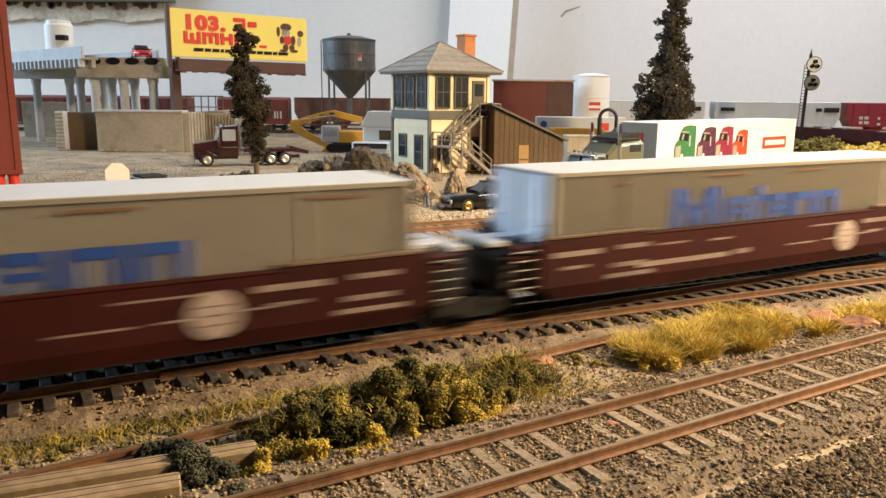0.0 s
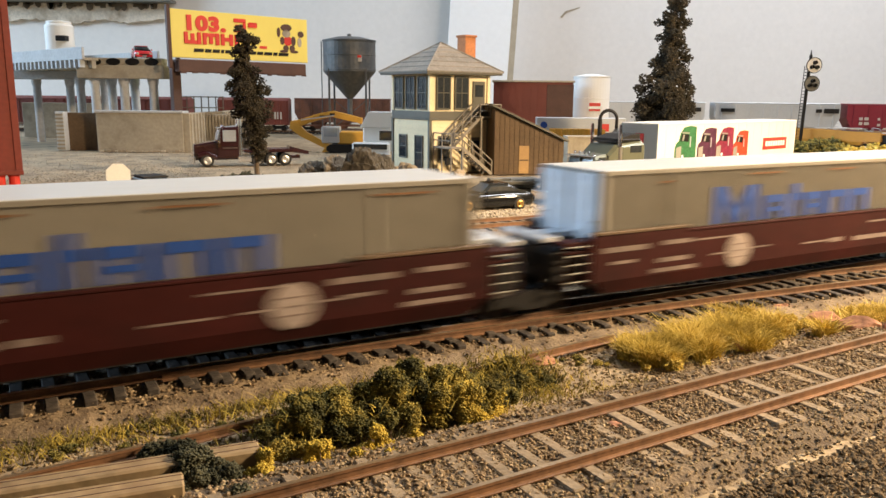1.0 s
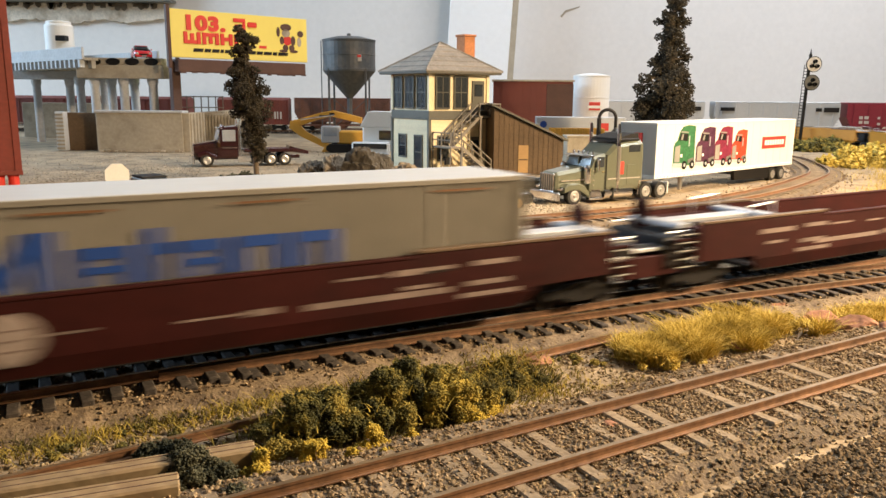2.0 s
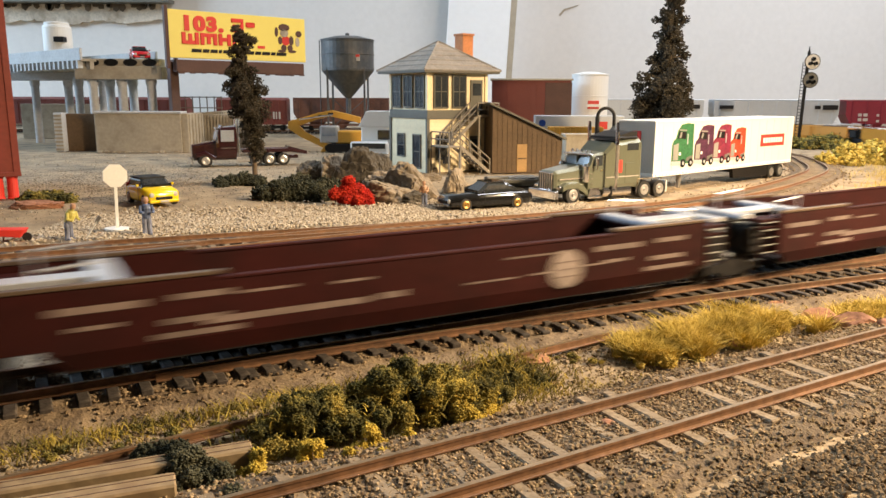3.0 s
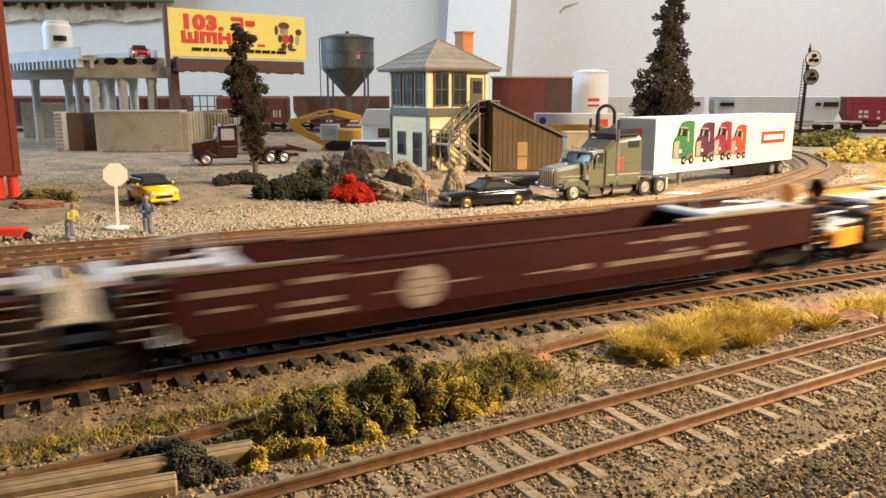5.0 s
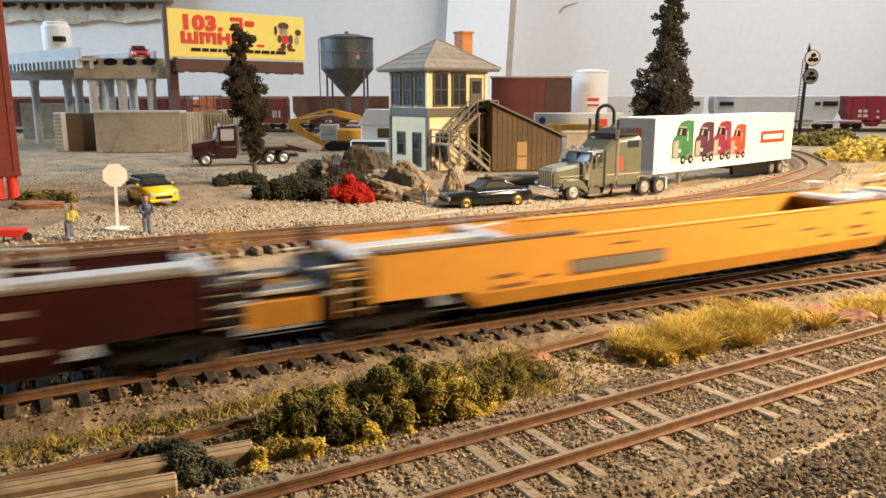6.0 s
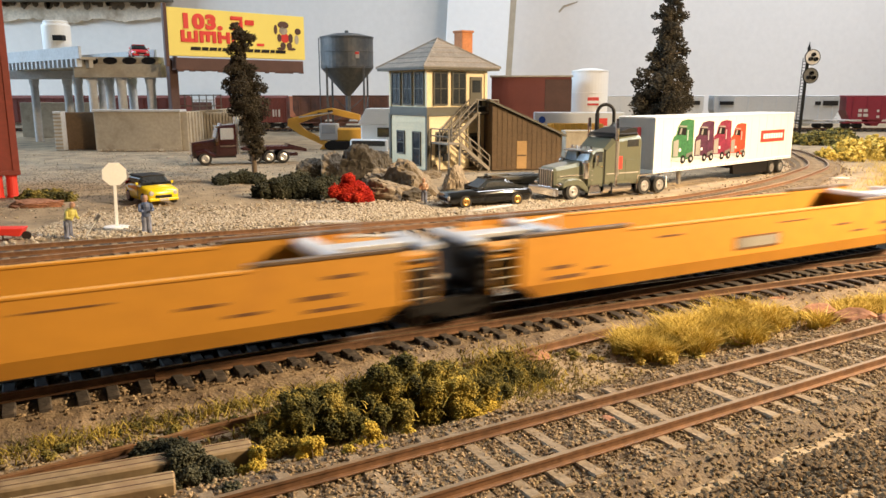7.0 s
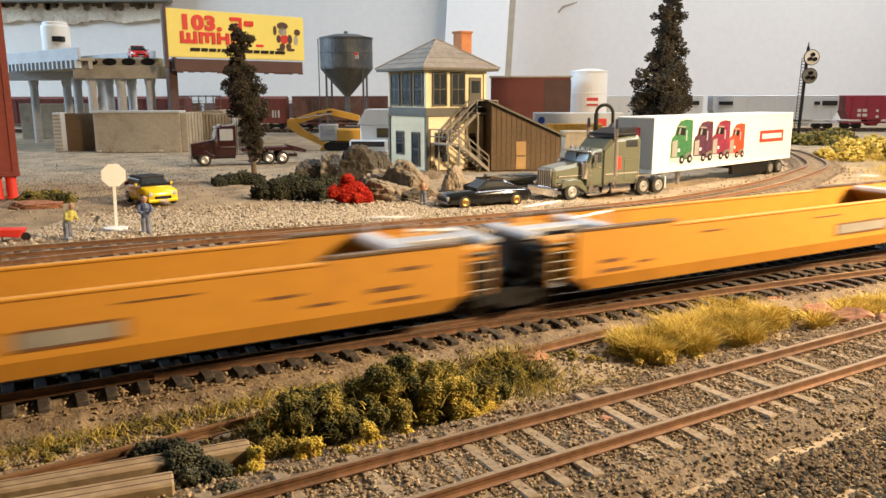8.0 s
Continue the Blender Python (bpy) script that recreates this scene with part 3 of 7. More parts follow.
def well_unit(paint, seen, left_end, right_end, length=220.0, name="well_car"):
    """One platform of an articulated well car: two deep sides, a sunken floor, stepped end decks and trucks."""
    root = thing(name, pose(0, 0, 0), seen, "well car", "well car platforms")
    e = 17.0
    lend, rend = left_end == "coupler", right_end == "coupler"
    a, b = (-8.0 if lend else e), (length + 8.0 if rend else length - e)
    for sy in (-1, 1):
        y0, y1 = sorted((sy * SIDE_Y, sy * (SIDE_Y - 1.4)))
        low = [(a, 10.6), (e + 1, 10.0), (e + 3, 8.8)] if lend else [(e, 8.8)]
        low += [(length - e - 3, 8.8), (length - e - 1, 10.0), (b, 10.6)] if rend else [(length - e, 8.8)]
        bm = prism(low + [(b, 22.6), (length - e - 37, 22.6), (length - e - 39, 21.4), (e + 39, 21.4), (e + 37, 22.6), (a, 22.6)], 1.4, m=pose(0, (y0 + y1) / 2, 0))
        s = part("side", bm, paint, root)
        skirt = prism([(e + 1, 8.8), (e + 6, 4.8), (length - e - 6, 4.8), (length - e - 1, 8.8)], 1.4, m=pose(0, (y0 + y1) / 2, 0))
        for v in skirt.verts:
            if v.co.z < 6:
                v.co.y -= sy * 1.5
        part("lower_skirt", skirt, paint, s)
        c = box(e + 38, length - e - 38, y0 - .3, y1 + .45, 21.0, 21.7, .15)
        part("chord", c, paint, s)
        for x0, x1 in ((a, e + 37.5), (length - e - 37.5, b)):
            part("top_plate", box(x0, x1, y0 - .35, y1 + .45, 22.2, 23.1, .15), WEATHERED_LIP, s, "weathered grey-brown top edge")
    part("well_floor", box(e + 4, length - e - 4, -SIDE_Y + 1.5, SIDE_Y - 1.5, 4.5, 6.0), BLACK, root)
    for edge, sgn, full in ((a, 1, lend), (b, -1, rend)):
        out = -sgn
        x = e if sgn > 0 else length - e
        part("bulkhead", prism([(x + sgn * 1, 8), (x + sgn * 2.2, 8), (x + sgn * 19, 20.8), (x + sgn * 17, 20.8)], 2 * SIDE_Y - 3), paint, root)
        half = 13.0

        def span(p, q, y0, y1, z0, z1, bevel=.2):
            return box(min(p, q), max(p, q), y0, y1, z0, z1, bevel)

        tip = edge + out * (4 if full else 13)
        part("end_sill", prism([(x + sgn * 3, 9), (x + sgn * 10, 19.2), (tip, 19.2), (tip, 13.5), (edge + out * 2, 9.5)], 9), BLACK, root)
        part("side_shelf", span(tip - out * 4, x + sgn * 15, -half - 1.4, -half + 4.5, 19.4, 20.6), paint, root)
        part("side_shelf", span(tip - out * 4, x + sgn * 15, half - 4.5, half + 1.4, 19.4, 20.6), paint, root)
        part("centre_walkway", span(tip, x + sgn * 17, -3.2, 3.2, 20.4, 21.8), WALKWAY, root, "galvanised grating walkway, window glints in its pale colour")
        part("cross_walkway", span(x + sgn * 13, x + sgn * 18, -half, half, 20.9, 22.3), WALKWAY, root, "galvanised cross step, window glints in its pale colour")
        part("cross_walkway", span(tip, tip - out * 4.5, -half + 2, half - 2, 20.6, 22.0), WALKWAY, root, "galvanised cross step, window glints in its pale colour")
        for yy in (-half + 1, half - 1):
            rails = rod((x + sgn * 14, yy, 22), (x + sgn * 14, yy, 27.0), .35)
            rod((x + sgn * 2, yy, 20.5), (x + sgn * 2, yy, 26.0), .35, rails)
            rod((x + sgn * 14, yy, 26.6), (x + sgn * 2, yy, 25.6), .35, rails)
            part("handrail", rails, WALKWAY, root)
        for zz in (9.5, 12, 14.5, 17, 19.5):
            part("side_rung", rod((edge + out * 1.5, -15.4, zz), (edge + out * 8.5, -15.4, zz), .26), GREY_PANEL, root, "pale metal ladder rung")
        for xx in (1.5, 8.5):
            part("side_stile", rod((edge + out * xx, -15.4, 8.0), (edge + out * xx, -15.4, 21), .4), paint, root)
        part("ladder_bracket", span(edge - out * .5, edge + out * 8.5, -14.6, -13.4, 17.2, 18.2), paint, root)
        # Black block added to stand for the darkness between units.
        part("brake_gear", span(edge + out * 1, edge + out * 11.5, -13.2, 13.2, 8.6, 18.6, .8), BLACK, root)
        if full:
            far = edge + out * 34
            part("end_platform", prism([(edge, 18.8), (edge + out * 9, 14.8), (far, 13.4), (far, 9.0), (edge + out * 10, 9.4), (edge, 10.2)], 20), paint, root)
            part("low_walkway", span(edge + out * 8, far + out * 1.5, -11.5, -5.5, 14.6, 15.8), WALKWAY, root, "galvanised grating walkway, window glints in its pale colour")
            part("low_walkway", span(edge + out * 8, far + out * 1.5, 5.5, 11.5, 14.6, 15.8), WALKWAY, root, "galvanised grating walkway, window glints in its pale colour")
            part("end_step", span(far - out * 5, far + out * 2, -13.5, 13.5, 13.2, 14.6), WALKWAY, root)
            part("step_panel", span(edge + out * 14, edge + out * 30, -13.2, -12.0, 7.2, 13.6), paint, root)
            stand = rod((far - out * 4, 5, 13), (far - out * 4, 5, 25), .7)
            lathe([(3.6, -.5), (3.6, .5), (2.6, .5), (2.6, -.5)], 18, stand, pose(far - out * 3, 5, 25, 0, 90, 0))
            part("brake_wheel", stand, paint, root)
            for yy in (-12.5, 12.5):
                grab = rod((far, yy, 13), (far, yy, 20), .4)
                rod((far, yy, 20), (far - out * 8, yy, 20), .4, grab)
                part("grab_iron", grab, WALKWAY, root)
            cp = span(far - out * 4, far + out * 8, -1.6, 1.6, 7.2, 10.4, .5)
            box(min(far + out * 5, far + out * 9), max(far + out * 5, far + out * 9), -2.4, 2.4, 6.6, 11, .5, bm=cp)
            part("coupler", cp, BLACK, root)
            part("air_hose", rod((far, -5, 9), (far + out * 6, -6, 4.5), .6), BLACK, root)
    truck_unit(root, -2.0 if lend else 0.0)
    if rend:
        truck_unit(root, length + 2.0)
    return root


def red_markings(unit, logo_x, length=220.0):
    root = unit
    disc = lathe([(5.4, -.1), (5.4, .1)], 32, m=lying(logo_x, -SIDE_Y - .1, 13.2))
    d = part("emblem", disc, EMBLEM_WHITE, root, "round white emblem")
    for k in range(3):
        part("emblem_line", box(logo_x - 3.6 + (k % 2), logo_x + 3.6 - (k % 2), -SIDE_Y - .32, -SIDE_Y - .2, 10.9 + 2.1 * k, 11.25 + 2.1 * k), FADED_DECAL, d)
    far = -1 if logo_x > length / 2 else 1
    bar0 = logo_x + 60 if far > 0 else logo_x - 98
    lettering(root, [(logo_x - 20, 17.8, 17, .5), (logo_x + 6, 13.2, 9, .5), (logo_x - 12, 12.6, 7, .5), (bar0, 11.4, 38, 1.5), (bar0 + (-14 if far > 0 else 41), 11.8, 7, 1.5), (bar0 + 8, 17.4, 12, .6), (bar0 + 30, 17.0, 9, .6), (logo_x + far * 32, 12.4, 15, .5)], FADED_DECAL)
    for x0 in (20, length - 62):
        lettering(root, [(x0 + 1, 17.0, 17, 1.5), (x0 + 24, 17.6, 12, 1.3), (x0 + 22, 12.4, 13, 1.3), (x0 + 4, 13.4, 9, .9), (x0 + 20, 9.4, 18, 1.2)], FADED_DECAL, y=SIDE_Y + .0)


def container(root_unit, x0=21.0, length=178.0, mid=None):
    """A corrugated container in the well, with doors at its end and broad blue marks on the side."""
    z0, z1, w = 6.2, 40.2, 14.2
    root = thing("shipping_container", pose(0, 0, 0), "grey corrugated shipping container with broad blue marks", "container", "containers on the train")
    shell = box(x0 + .4, x0 + length - .4, -w + .7, w - .7, z0, z1 - .3)
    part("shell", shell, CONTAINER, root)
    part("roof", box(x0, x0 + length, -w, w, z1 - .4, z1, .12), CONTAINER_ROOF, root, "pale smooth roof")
    for sy in (-1, 1):
        n = 58
        xs = np.linspace(x0 + 2, x0 + length - 2, n * 4 + 1)
        bm = bmesh.new()
        rows = []
        for k, x in enumerate(xs):
            y = w - (.0 if k % 4 in (0, 1) else .75)
            rows.append((bm.verts.new((x, sy * y, z0 + 1)), bm.verts.new((x, sy * y, z1 - 1.2))))
        for a, b in zip(rows, rows[1:]):
            bm.faces.new((a[0], b[0], b[1], a[1]) if sy < 0 else (a[0], a[1], b[1], b[0]))
        part("corrugated_side", bm, CONTAINER, root)
        fr = box(x0, x0 + length, sy * w - .3, sy * w + .3, z1 - 1.4, z1 - .2, .1)
        box(x0, x0 + length, sy * w - .3, sy * w + .3, z0, z0 + 1.4, .1, bm=fr)
        for x in (x0, x0 + length - 2):
            box(x, x + 2, sy * w - .35, sy * w + .35, z0, z1, .1, bm=fr)
        for x in (x0 + 26, x0 + length - 28):
            box(x, x + 1.2, sy * w - .2, sy * w + .3, z0, z1, .1, bm=fr)
        part("side_frame", fr, CONTAINER, root)
    # broad blue marks standing for the line's name
    y = -w - .12
    lx = x0 + 45

    def mark(bm):
        part("blue_mark", bm, BLUE_DECAL, root, "broad blue painted mark")

    tall = prism([(lx, 33.6), (lx, 22), (lx + 4.2, 22), (lx + 4.2, 30), (lx + 8.6, 22), (lx + 11.6, 22), (lx + 16, 30), (lx + 16, 22), (lx + 20.5, 22), (lx + 20.5, 33.6), (lx + 15, 33.6), (lx + 10.2, 26), (lx + 5.4, 33.6)], .2, m=pose(0, y, 0))
    mark(tall)
    x = lx + 23.5
    for k, (wd, up) in enumerate(((11, 0), (6, 1), (10, 0), (11.5, 0), (11, 0))):
        top = 29.8
        bm = box(x, x + wd, y - .1, y + .1, top - 2.4, top)
        box(x, x + 3.2, y - .1, y + .1, 22.0, top - 2.4, bm=bm)
        if k != 1:
            box(x + wd - 3.2, x + wd, y - .1, y + .1, 22.0, top - 2.4, bm=bm)
        if up:
            box(x + 1, x + 4.4, y - .1, y + .1, top, 33.0, bm=bm)
        if k in (0, 2):
            box(x + 3.2, x + wd - 3.2, y - .1, y + .1, 24.4, 25.8, bm=bm)
        mark(bm)
        x += wd + 1.7
    for xa, xb, z in ((22, 27, 36), (100, 115, 37), (150, 166, 37), (60, 76, 37)):
        part("small_mark", box(x0 + xa, x0 + xb, y - .3, y - .2, z, z + .5), DARK_DECAL, root)
    # end doors with lock rods
    for sgn, x in ((-1, x0), (1, x0 + length)):
        for yy in (-w / 2, w / 2):
            d = part("door", box(min(x, x + sgn * .5), max(x, x + sgn * .5), yy - w / 2 + .9, yy + w / 2 - .3, z0 + 1, z1 - 1, .1), DOOR_WINDOW_LIT, root, "end door with lock rods, blue window light in its colour")
            bm = bmesh.new()
            for k in (-3.4, 3.2):
                rod((x + sgn * .8, yy + k, z0 + 1), (x + sgn * .8, yy + k, z1 - 1), .32, bm)
            for zz in np.linspace(z0 + 4, z1 - 4, 7):
                box(min(x + sgn * .4, x + sgn * .75), max(x + sgn * .4, x + sgn * .75), yy - 5, yy + 5, zz - .7, zz + .7, bm=bm)
            part("lock_rod", bm, DOOR_WINDOW_LIT, d)
    return root


def yellow_markings(unit, panel_x, panel_len, panel_mat):
    fr = box(panel_x - panel_len / 2, panel_x + panel_len / 2, -SIDE_Y - .2, -SIDE_Y - .02, 10.6, 15.0)
    p = part("panel_frame", fr, DARK_DECAL, unit)
    n = 4 if panel_len > 28 else 3
    w = (panel_len - 1.5) / n
    for k in range(n):
        x = panel_x - panel_len / 2 + .75 + k * w
        part("panel_field", box(x + .12, x + w - .12, -SIDE_Y - .34, -SIDE_Y - .2, 11.3, 14.4), panel_mat, p)
    lettering(unit, [(26, 12.5, 8, 1.0), (26, 9.6, 12, 1.0), (40, 11.2, 6, .7), (66, 17.8, 10, .6), (150, 14.5, 9, .7), (160, 11.5, 8, .7), (176, 13.0, 10, 1.1), (178, 10.0, 12, .9), (183, 17.5, 8, .9), (120, 17.9, 16, .4)], DARK_DECAL)


UNITS = []          # thing, place along the train at its rear joint, length


def train():
    for start, logo, right in ((-109, 150, "joint"), (111, 150, "joint"), (331, 77, "coupler")):
        u = well_unit(CAR_RED, "oxide-red well car platform with white markings carrying a grey container", "joint", right)
        red_markings(u, logo)
        UNITS.append((u, start * MM, 0.22))
        c = container(u)
        UNITS.append((c, start * MM, 0.22))
    for start, logo, left, right in ((602, 148.5, "coupler", "joint"), (823, 150.5, "joint", "joint"), (1043, 77.5, "joint", "coupler")):
        u = well_unit(CAR_RED, "empty oxide-red well car platform with white markings", left, right)
        red_markings(u, logo)
        UNITS.append((u, start * MM, 0.22))
    for start, px, pl, pm, left, right in ((1319, 69.5, 36, GREY_PANEL, "coupler", "joint"), (1540, 110.5, 21, GREY_PALE, "joint", "joint"), (1762, 148, 30, GREY_PALE, "joint", "coupler")):
        u = well_unit(CAR_YELLOW, "empty yellow well car platform with dark panel on its side", left, right)
        yellow_markings(u, px, pl, pm)
        UNITS.append((u, start * MM, 0.22))


def gone(t):
    """How far the train has run at t seconds, in metres."""
    return 0.203 * min(t, 2.2) + 0.2075 * min(max(t - 2.2, 0), 3.0) + 0.2028 * max(t - 5.2, 0)


def unit_pose(s, length):
    p, _ = main_path(s)
    q, _ = main_path(s + length)
    v = q - p
    return pose(p.x, p.y, RAIL_TOP_Z, 0, 0, math.degrees(math.atan2(v.y, v.x)))


def motions():
    for ob, at, length in UNITS:
        walk(ob, [(0.25 * k, unit_pose(at - gone(0.25 * k), length)) for k in range(33)])
    for unit, ob, x, r in WHEELS:
        walk(ob, [(k / FPS, pose(x * MM, 0, r * MM, 0, math.degrees(-gone(k / FPS) / (r * MM)), 0)) for k in range(8 * FPS + 1)])

# ---- buildings and large things ----


def window_part(parent, m, w, h, panes=(1, 2)):
    """A sash window in a wall facing -y: frame, dark glass, glazing bars, sill."""
    fr = box(-w / 2, w / 2, -.9, .1, 0, 1.0)
    box(-w / 2, w / 2, -.9, .1, h - 1.0, h, bm=fr)
    box(-w / 2, -w / 2 + 1.0, -.9, .1, 1.0, h - 1.0, bm=fr)
    box(w / 2 - 1.0, w / 2, -.9, .1, 1.0, h - 1.0, bm=fr)
    f = part("window", fr, TRIM, parent, "dark-trimmed sash window", at=m)
    nx, nz = panes
    for i in range(nx):
        for k in range(nz):
            x0 = -w / 2 + 1.0 + i * (w - 2.0) / nx
            z0 = 1.0 + k * (h - 2.0) / nz
            part("pane", box(x0 + .15, x0 + (w - 2.0) / nx - .15, -.35, -.2, z0 + .2, z0 + (h - 2) / nz - .2), GLASS_DARK, f)
    bars = bmesh.new()
    for k in range(1, nz):
        z = 1 + k * (h - 2) / nz
        box(-w / 2 + 1, w / 2 - 1, -.7, -.1, z - .35, z + .35, bm=bars)
    for i in range(1, nx):
        x = -w / 2 + 1 + i * (w - 2) / nx
        box(x - .3, x + .3, -.65, -.1, 1, h - 1, bm=bars)
    if bars.verts:
        part("glazing_bar", bars, TRIM, f)
    else:
        bars.free()
    return f


def tower():
    """Two-storey signal tower: local x along the front with the stairs, y into the depth."""
    root = thing("signal_tower", pose(-0.0135, 0.668, 0, 0, 0, 35), "cream two-storey railway signal tower with hipped shingle roof", "signal tower")
    a, b = 63.0, 60.0
    z1, z2 = 46.5, 86.0
    body = part("lower_wall", box(0, a, 0, b, 0, z1), CREAM, root)
    # siding boards on the two faces that show
    n = 13
    for k in range(n):
        z = 1 + k * (z1 - 4) / n
        part("siding_board", box(1.8, a - 1.8, -.45, -.02, z, z + (z1 - 4) / n - .35), CREAM, body)
        part("siding_board", box(-.45, -.02, 1.8, b - 1.8, z, z + (z1 - 4) / n - .35), CREAM, body)
    part("upper_wall", box(.4, a - .4, .4, b - .4, z1 + 3.5, z2), CREAM, root)
    belt = box(-1.6, a + 1.6, -1.6, b + 1.6, z1, z1 + 1.6, .2)
    box(-1.0, a + 1.0, -1.0, b + 1.0, z1 + 1.6, z1 + 7.5, .2, bm=belt)
    part("belt_course", belt, TRIM, root, "olive-grey belt course")
    for x, y in ((0, 0), (a, 0), (0, b), (a, b)):
        part("corner_board", box(x - 1.4 if x == 0 else x - 1.2, x + 1.2 if x == 0 else x + 1.4, y - 1.4 if y == 0 else y - 1.2, y + 1.2 if y == 0 else y + 1.4, 0, z1), TRIM, root)
        part("corner_post", box(x - 1.2 if x == 0 else x - 1.6, x + 1.6 if x == 0 else x + 1.2, y - 1.2 if y == 0 else y - 1.6, y + 1.6 if y == 0 else y + 1.2, z1 + 7.5, z2), CREAM, root)
    # upper windows: three on the left face, two and a door on the front
    for k in range(3):
        y = 11 + k * 19.0
        window_part(root, pose(-.6 * MM, y * MM, (z1 + 9.0) * MM, 0, 0, -90), 14.5, 28.5, (2, 2))
    for x in (13.5, 33.0):
        window_part(root, pose(x * MM, -.6 * MM, (z1 + 9.0) * MM), 15.0, 28.5, (2, 2))
    d = part("door", box(45.5, 58.5, -1.0, .6, z1 + 4.0, z2 - 6), TRIM, root, "grey-green upper door")
    part("door_window", box(47.5, 56.5, -1.3, -1.0, z1 + 20, z2 - 9), GLASS_DARK, d)
    # lower windows and door
    for y in (16.0, 42.0):
        window_part(root, pose(-.6 * MM, y * MM, 12 * MM if y > 20 else 3 * MM, 0, 0, -90), 13.0, 21 if y > 20 else 30, (1, 2))
    d = part("door", box(45, 57, -1.0, .6, 1, 31), TRIM, root, "dark lower door")
    part("door_window", box(47, 55, -1.3, -1.0, 17, 28), GLASS_DARK, d)
    window_part(root, pose(14 * MM, -.6 * MM, 11 * MM), 12, 22, (1, 2))
    # roof: hipped, in shingle courses on each slope
    ov = 9.0
    cx, cy, zt = a / 2, b / 2, z2 + 27.5
    eave = box(-ov, a + ov, -ov, b + ov, z2 - .6, z2 + 1.4, .3)
    roof = part("roof", eave, TRIM, root, "olive eaves under shingles")
    courses = 6
    corners = [Vector((-ov - .8, -ov - .8, z2 + 1.3)), Vector((a + ov + .8, -ov - .8, z2 + 1.3)), Vector((a + ov + .8, b + ov + .8, z2 + 1.3)), Vector((-ov - .8, b + ov + .8, z2 + 1.3))]
    top = Vector((cx, cy, zt))
    for i in range(4):
        p, q = corners[i], corners[(i + 1) % 4]
        for k in range(courses):
            u0, u1 = k / courses, min(1.0, (k + 1.12) / courses)
            bm = bmesh.new()
            up = Vector((0, 0, .9))
            w0 = [p.lerp(top, u0) + up, q.lerp(top, u0) + up, q.lerp(top, u1) + up * .1, p.lerp(top, u1) + up * .1]
            w1 = [v - Vector((0, 0, 1.0)) for v in w0]
            va, vb = [bm.verts.new(v) for v in w0], [bm.verts.new(v) for v in w1]
            bm.faces.new(va)
            bm.faces.new(vb[::-1])
            for j in range(4):
                bm.faces.new((va[j], vb[j], vb[(j + 1) % 4], va[(j + 1) % 4]))
            bmesh.ops.recalc_face_normals(bm, faces=bm.faces[:])
            part("shingle_course", bm, ROOF_SLATE, roof)
    hips = bmesh.new()
    for c in corners:
        rod(c + Vector((0, 0, 1)), top + Vector((0, 0, .8)), .7, hips, 6)
    part("hip_cap", hips, ROOF_SLATE, roof)
    ch = part("chimney", box(a + .5, a + 12.5, 36, 49, 0, 121, .3), BRICK, root, "orange brick chimney")
    part("chimney_cap", box(a - .5, a + 13.5, 35, 50, 121, 123, .4), BRICK, ch)
    # outside stairs and landing on the front, rising to the upper door
    st = part("stair", box(42, 66, -16, -1.5, z1 + 1.8, z1 + 3.2, .2), STAIR_GREY, root, "weathered wooden outside stair in two flights with railings")
    zm = 24.0
    part("landing", box(2, 14, -29, -1.5, zm - .8, zm + .6, .2), STAIR_GREY, st)

    def flight(xa, za, xb, zb, ya, yb, steps):
        for sy in (ya, yb):
            part("stringer", bar((xa, sy, za), (xb, sy, zb), 1.0, 2.6), STAIR_GREY, st)
            r = bmesh.new()
            rod((xa, sy, za + 12), (xb, sy, zb + 12), .6, r)
            rod((xa, sy, za + 7), (xb, sy, zb + 7), .45, r)
            for u in (0, .33, .66, 1.0):
                x, z = xa + (xb - xa) * u, za + (zb - za) * u
                rod((x, sy, z), (x, sy, z + 12.5), .6, r)
            part("railing", r, STAIR_GREY, st)
        for k in range(steps):
            u = (k + .5) / steps
            x, z = xa + (xb - xa) * u, za + (zb - za) * u
            part("tread", box(x - 1.8, x + 1.8, ya + .4, yb - .4, z + .6, z + 1.5), STAIR_GREY, st)

    flight(14, zm, 43, z1 + 2, -14.5, -3.0, 7)
    flight(14, zm, 46, 0.5, -28.5, -17.0, 8)
    r = bmesh.new()
    for x, y in ((42.5, -15.5), (54, -15.5), (65.5, -15.5), (65.5, -2)):
        rod((x, y, z1 + 2), (x, y, z1 + 14), .6, r)
    for z in (8, 13.5):
        rod((42.5, -15.5, z1 + z), (65.5, -15.5, z1 + z), .5, r)
        rod((65.5, -15.5, z1 + z), (65.5, -2, z1 + z), .5, r)
    part("railing", r, STAIR_GREY, st)
    r = bmesh.new()
    for y in (-28.5, -15, -2):
        rod((2.5, y, 0), (2.5, y, zm + 12), .7, r)
    for z in (6, 12):
        rod((2.5, -28.5, zm + z), (2.5, -2, zm + z), .5, r)
    part("railing", r, STAIR_GREY, st)
    for x, y in ((44, -15), (65, -15), (65, -3), (14, -28.5)):
        part("post", box(x - .8, x + .8, y - .8, y + .8, 0, z1 + 2 if x > 20 else zm), STAIR_GREY, st)
    part("meter_box", box(5, 12, -18, -15.5, 9, 15, .3), BLACK, root)


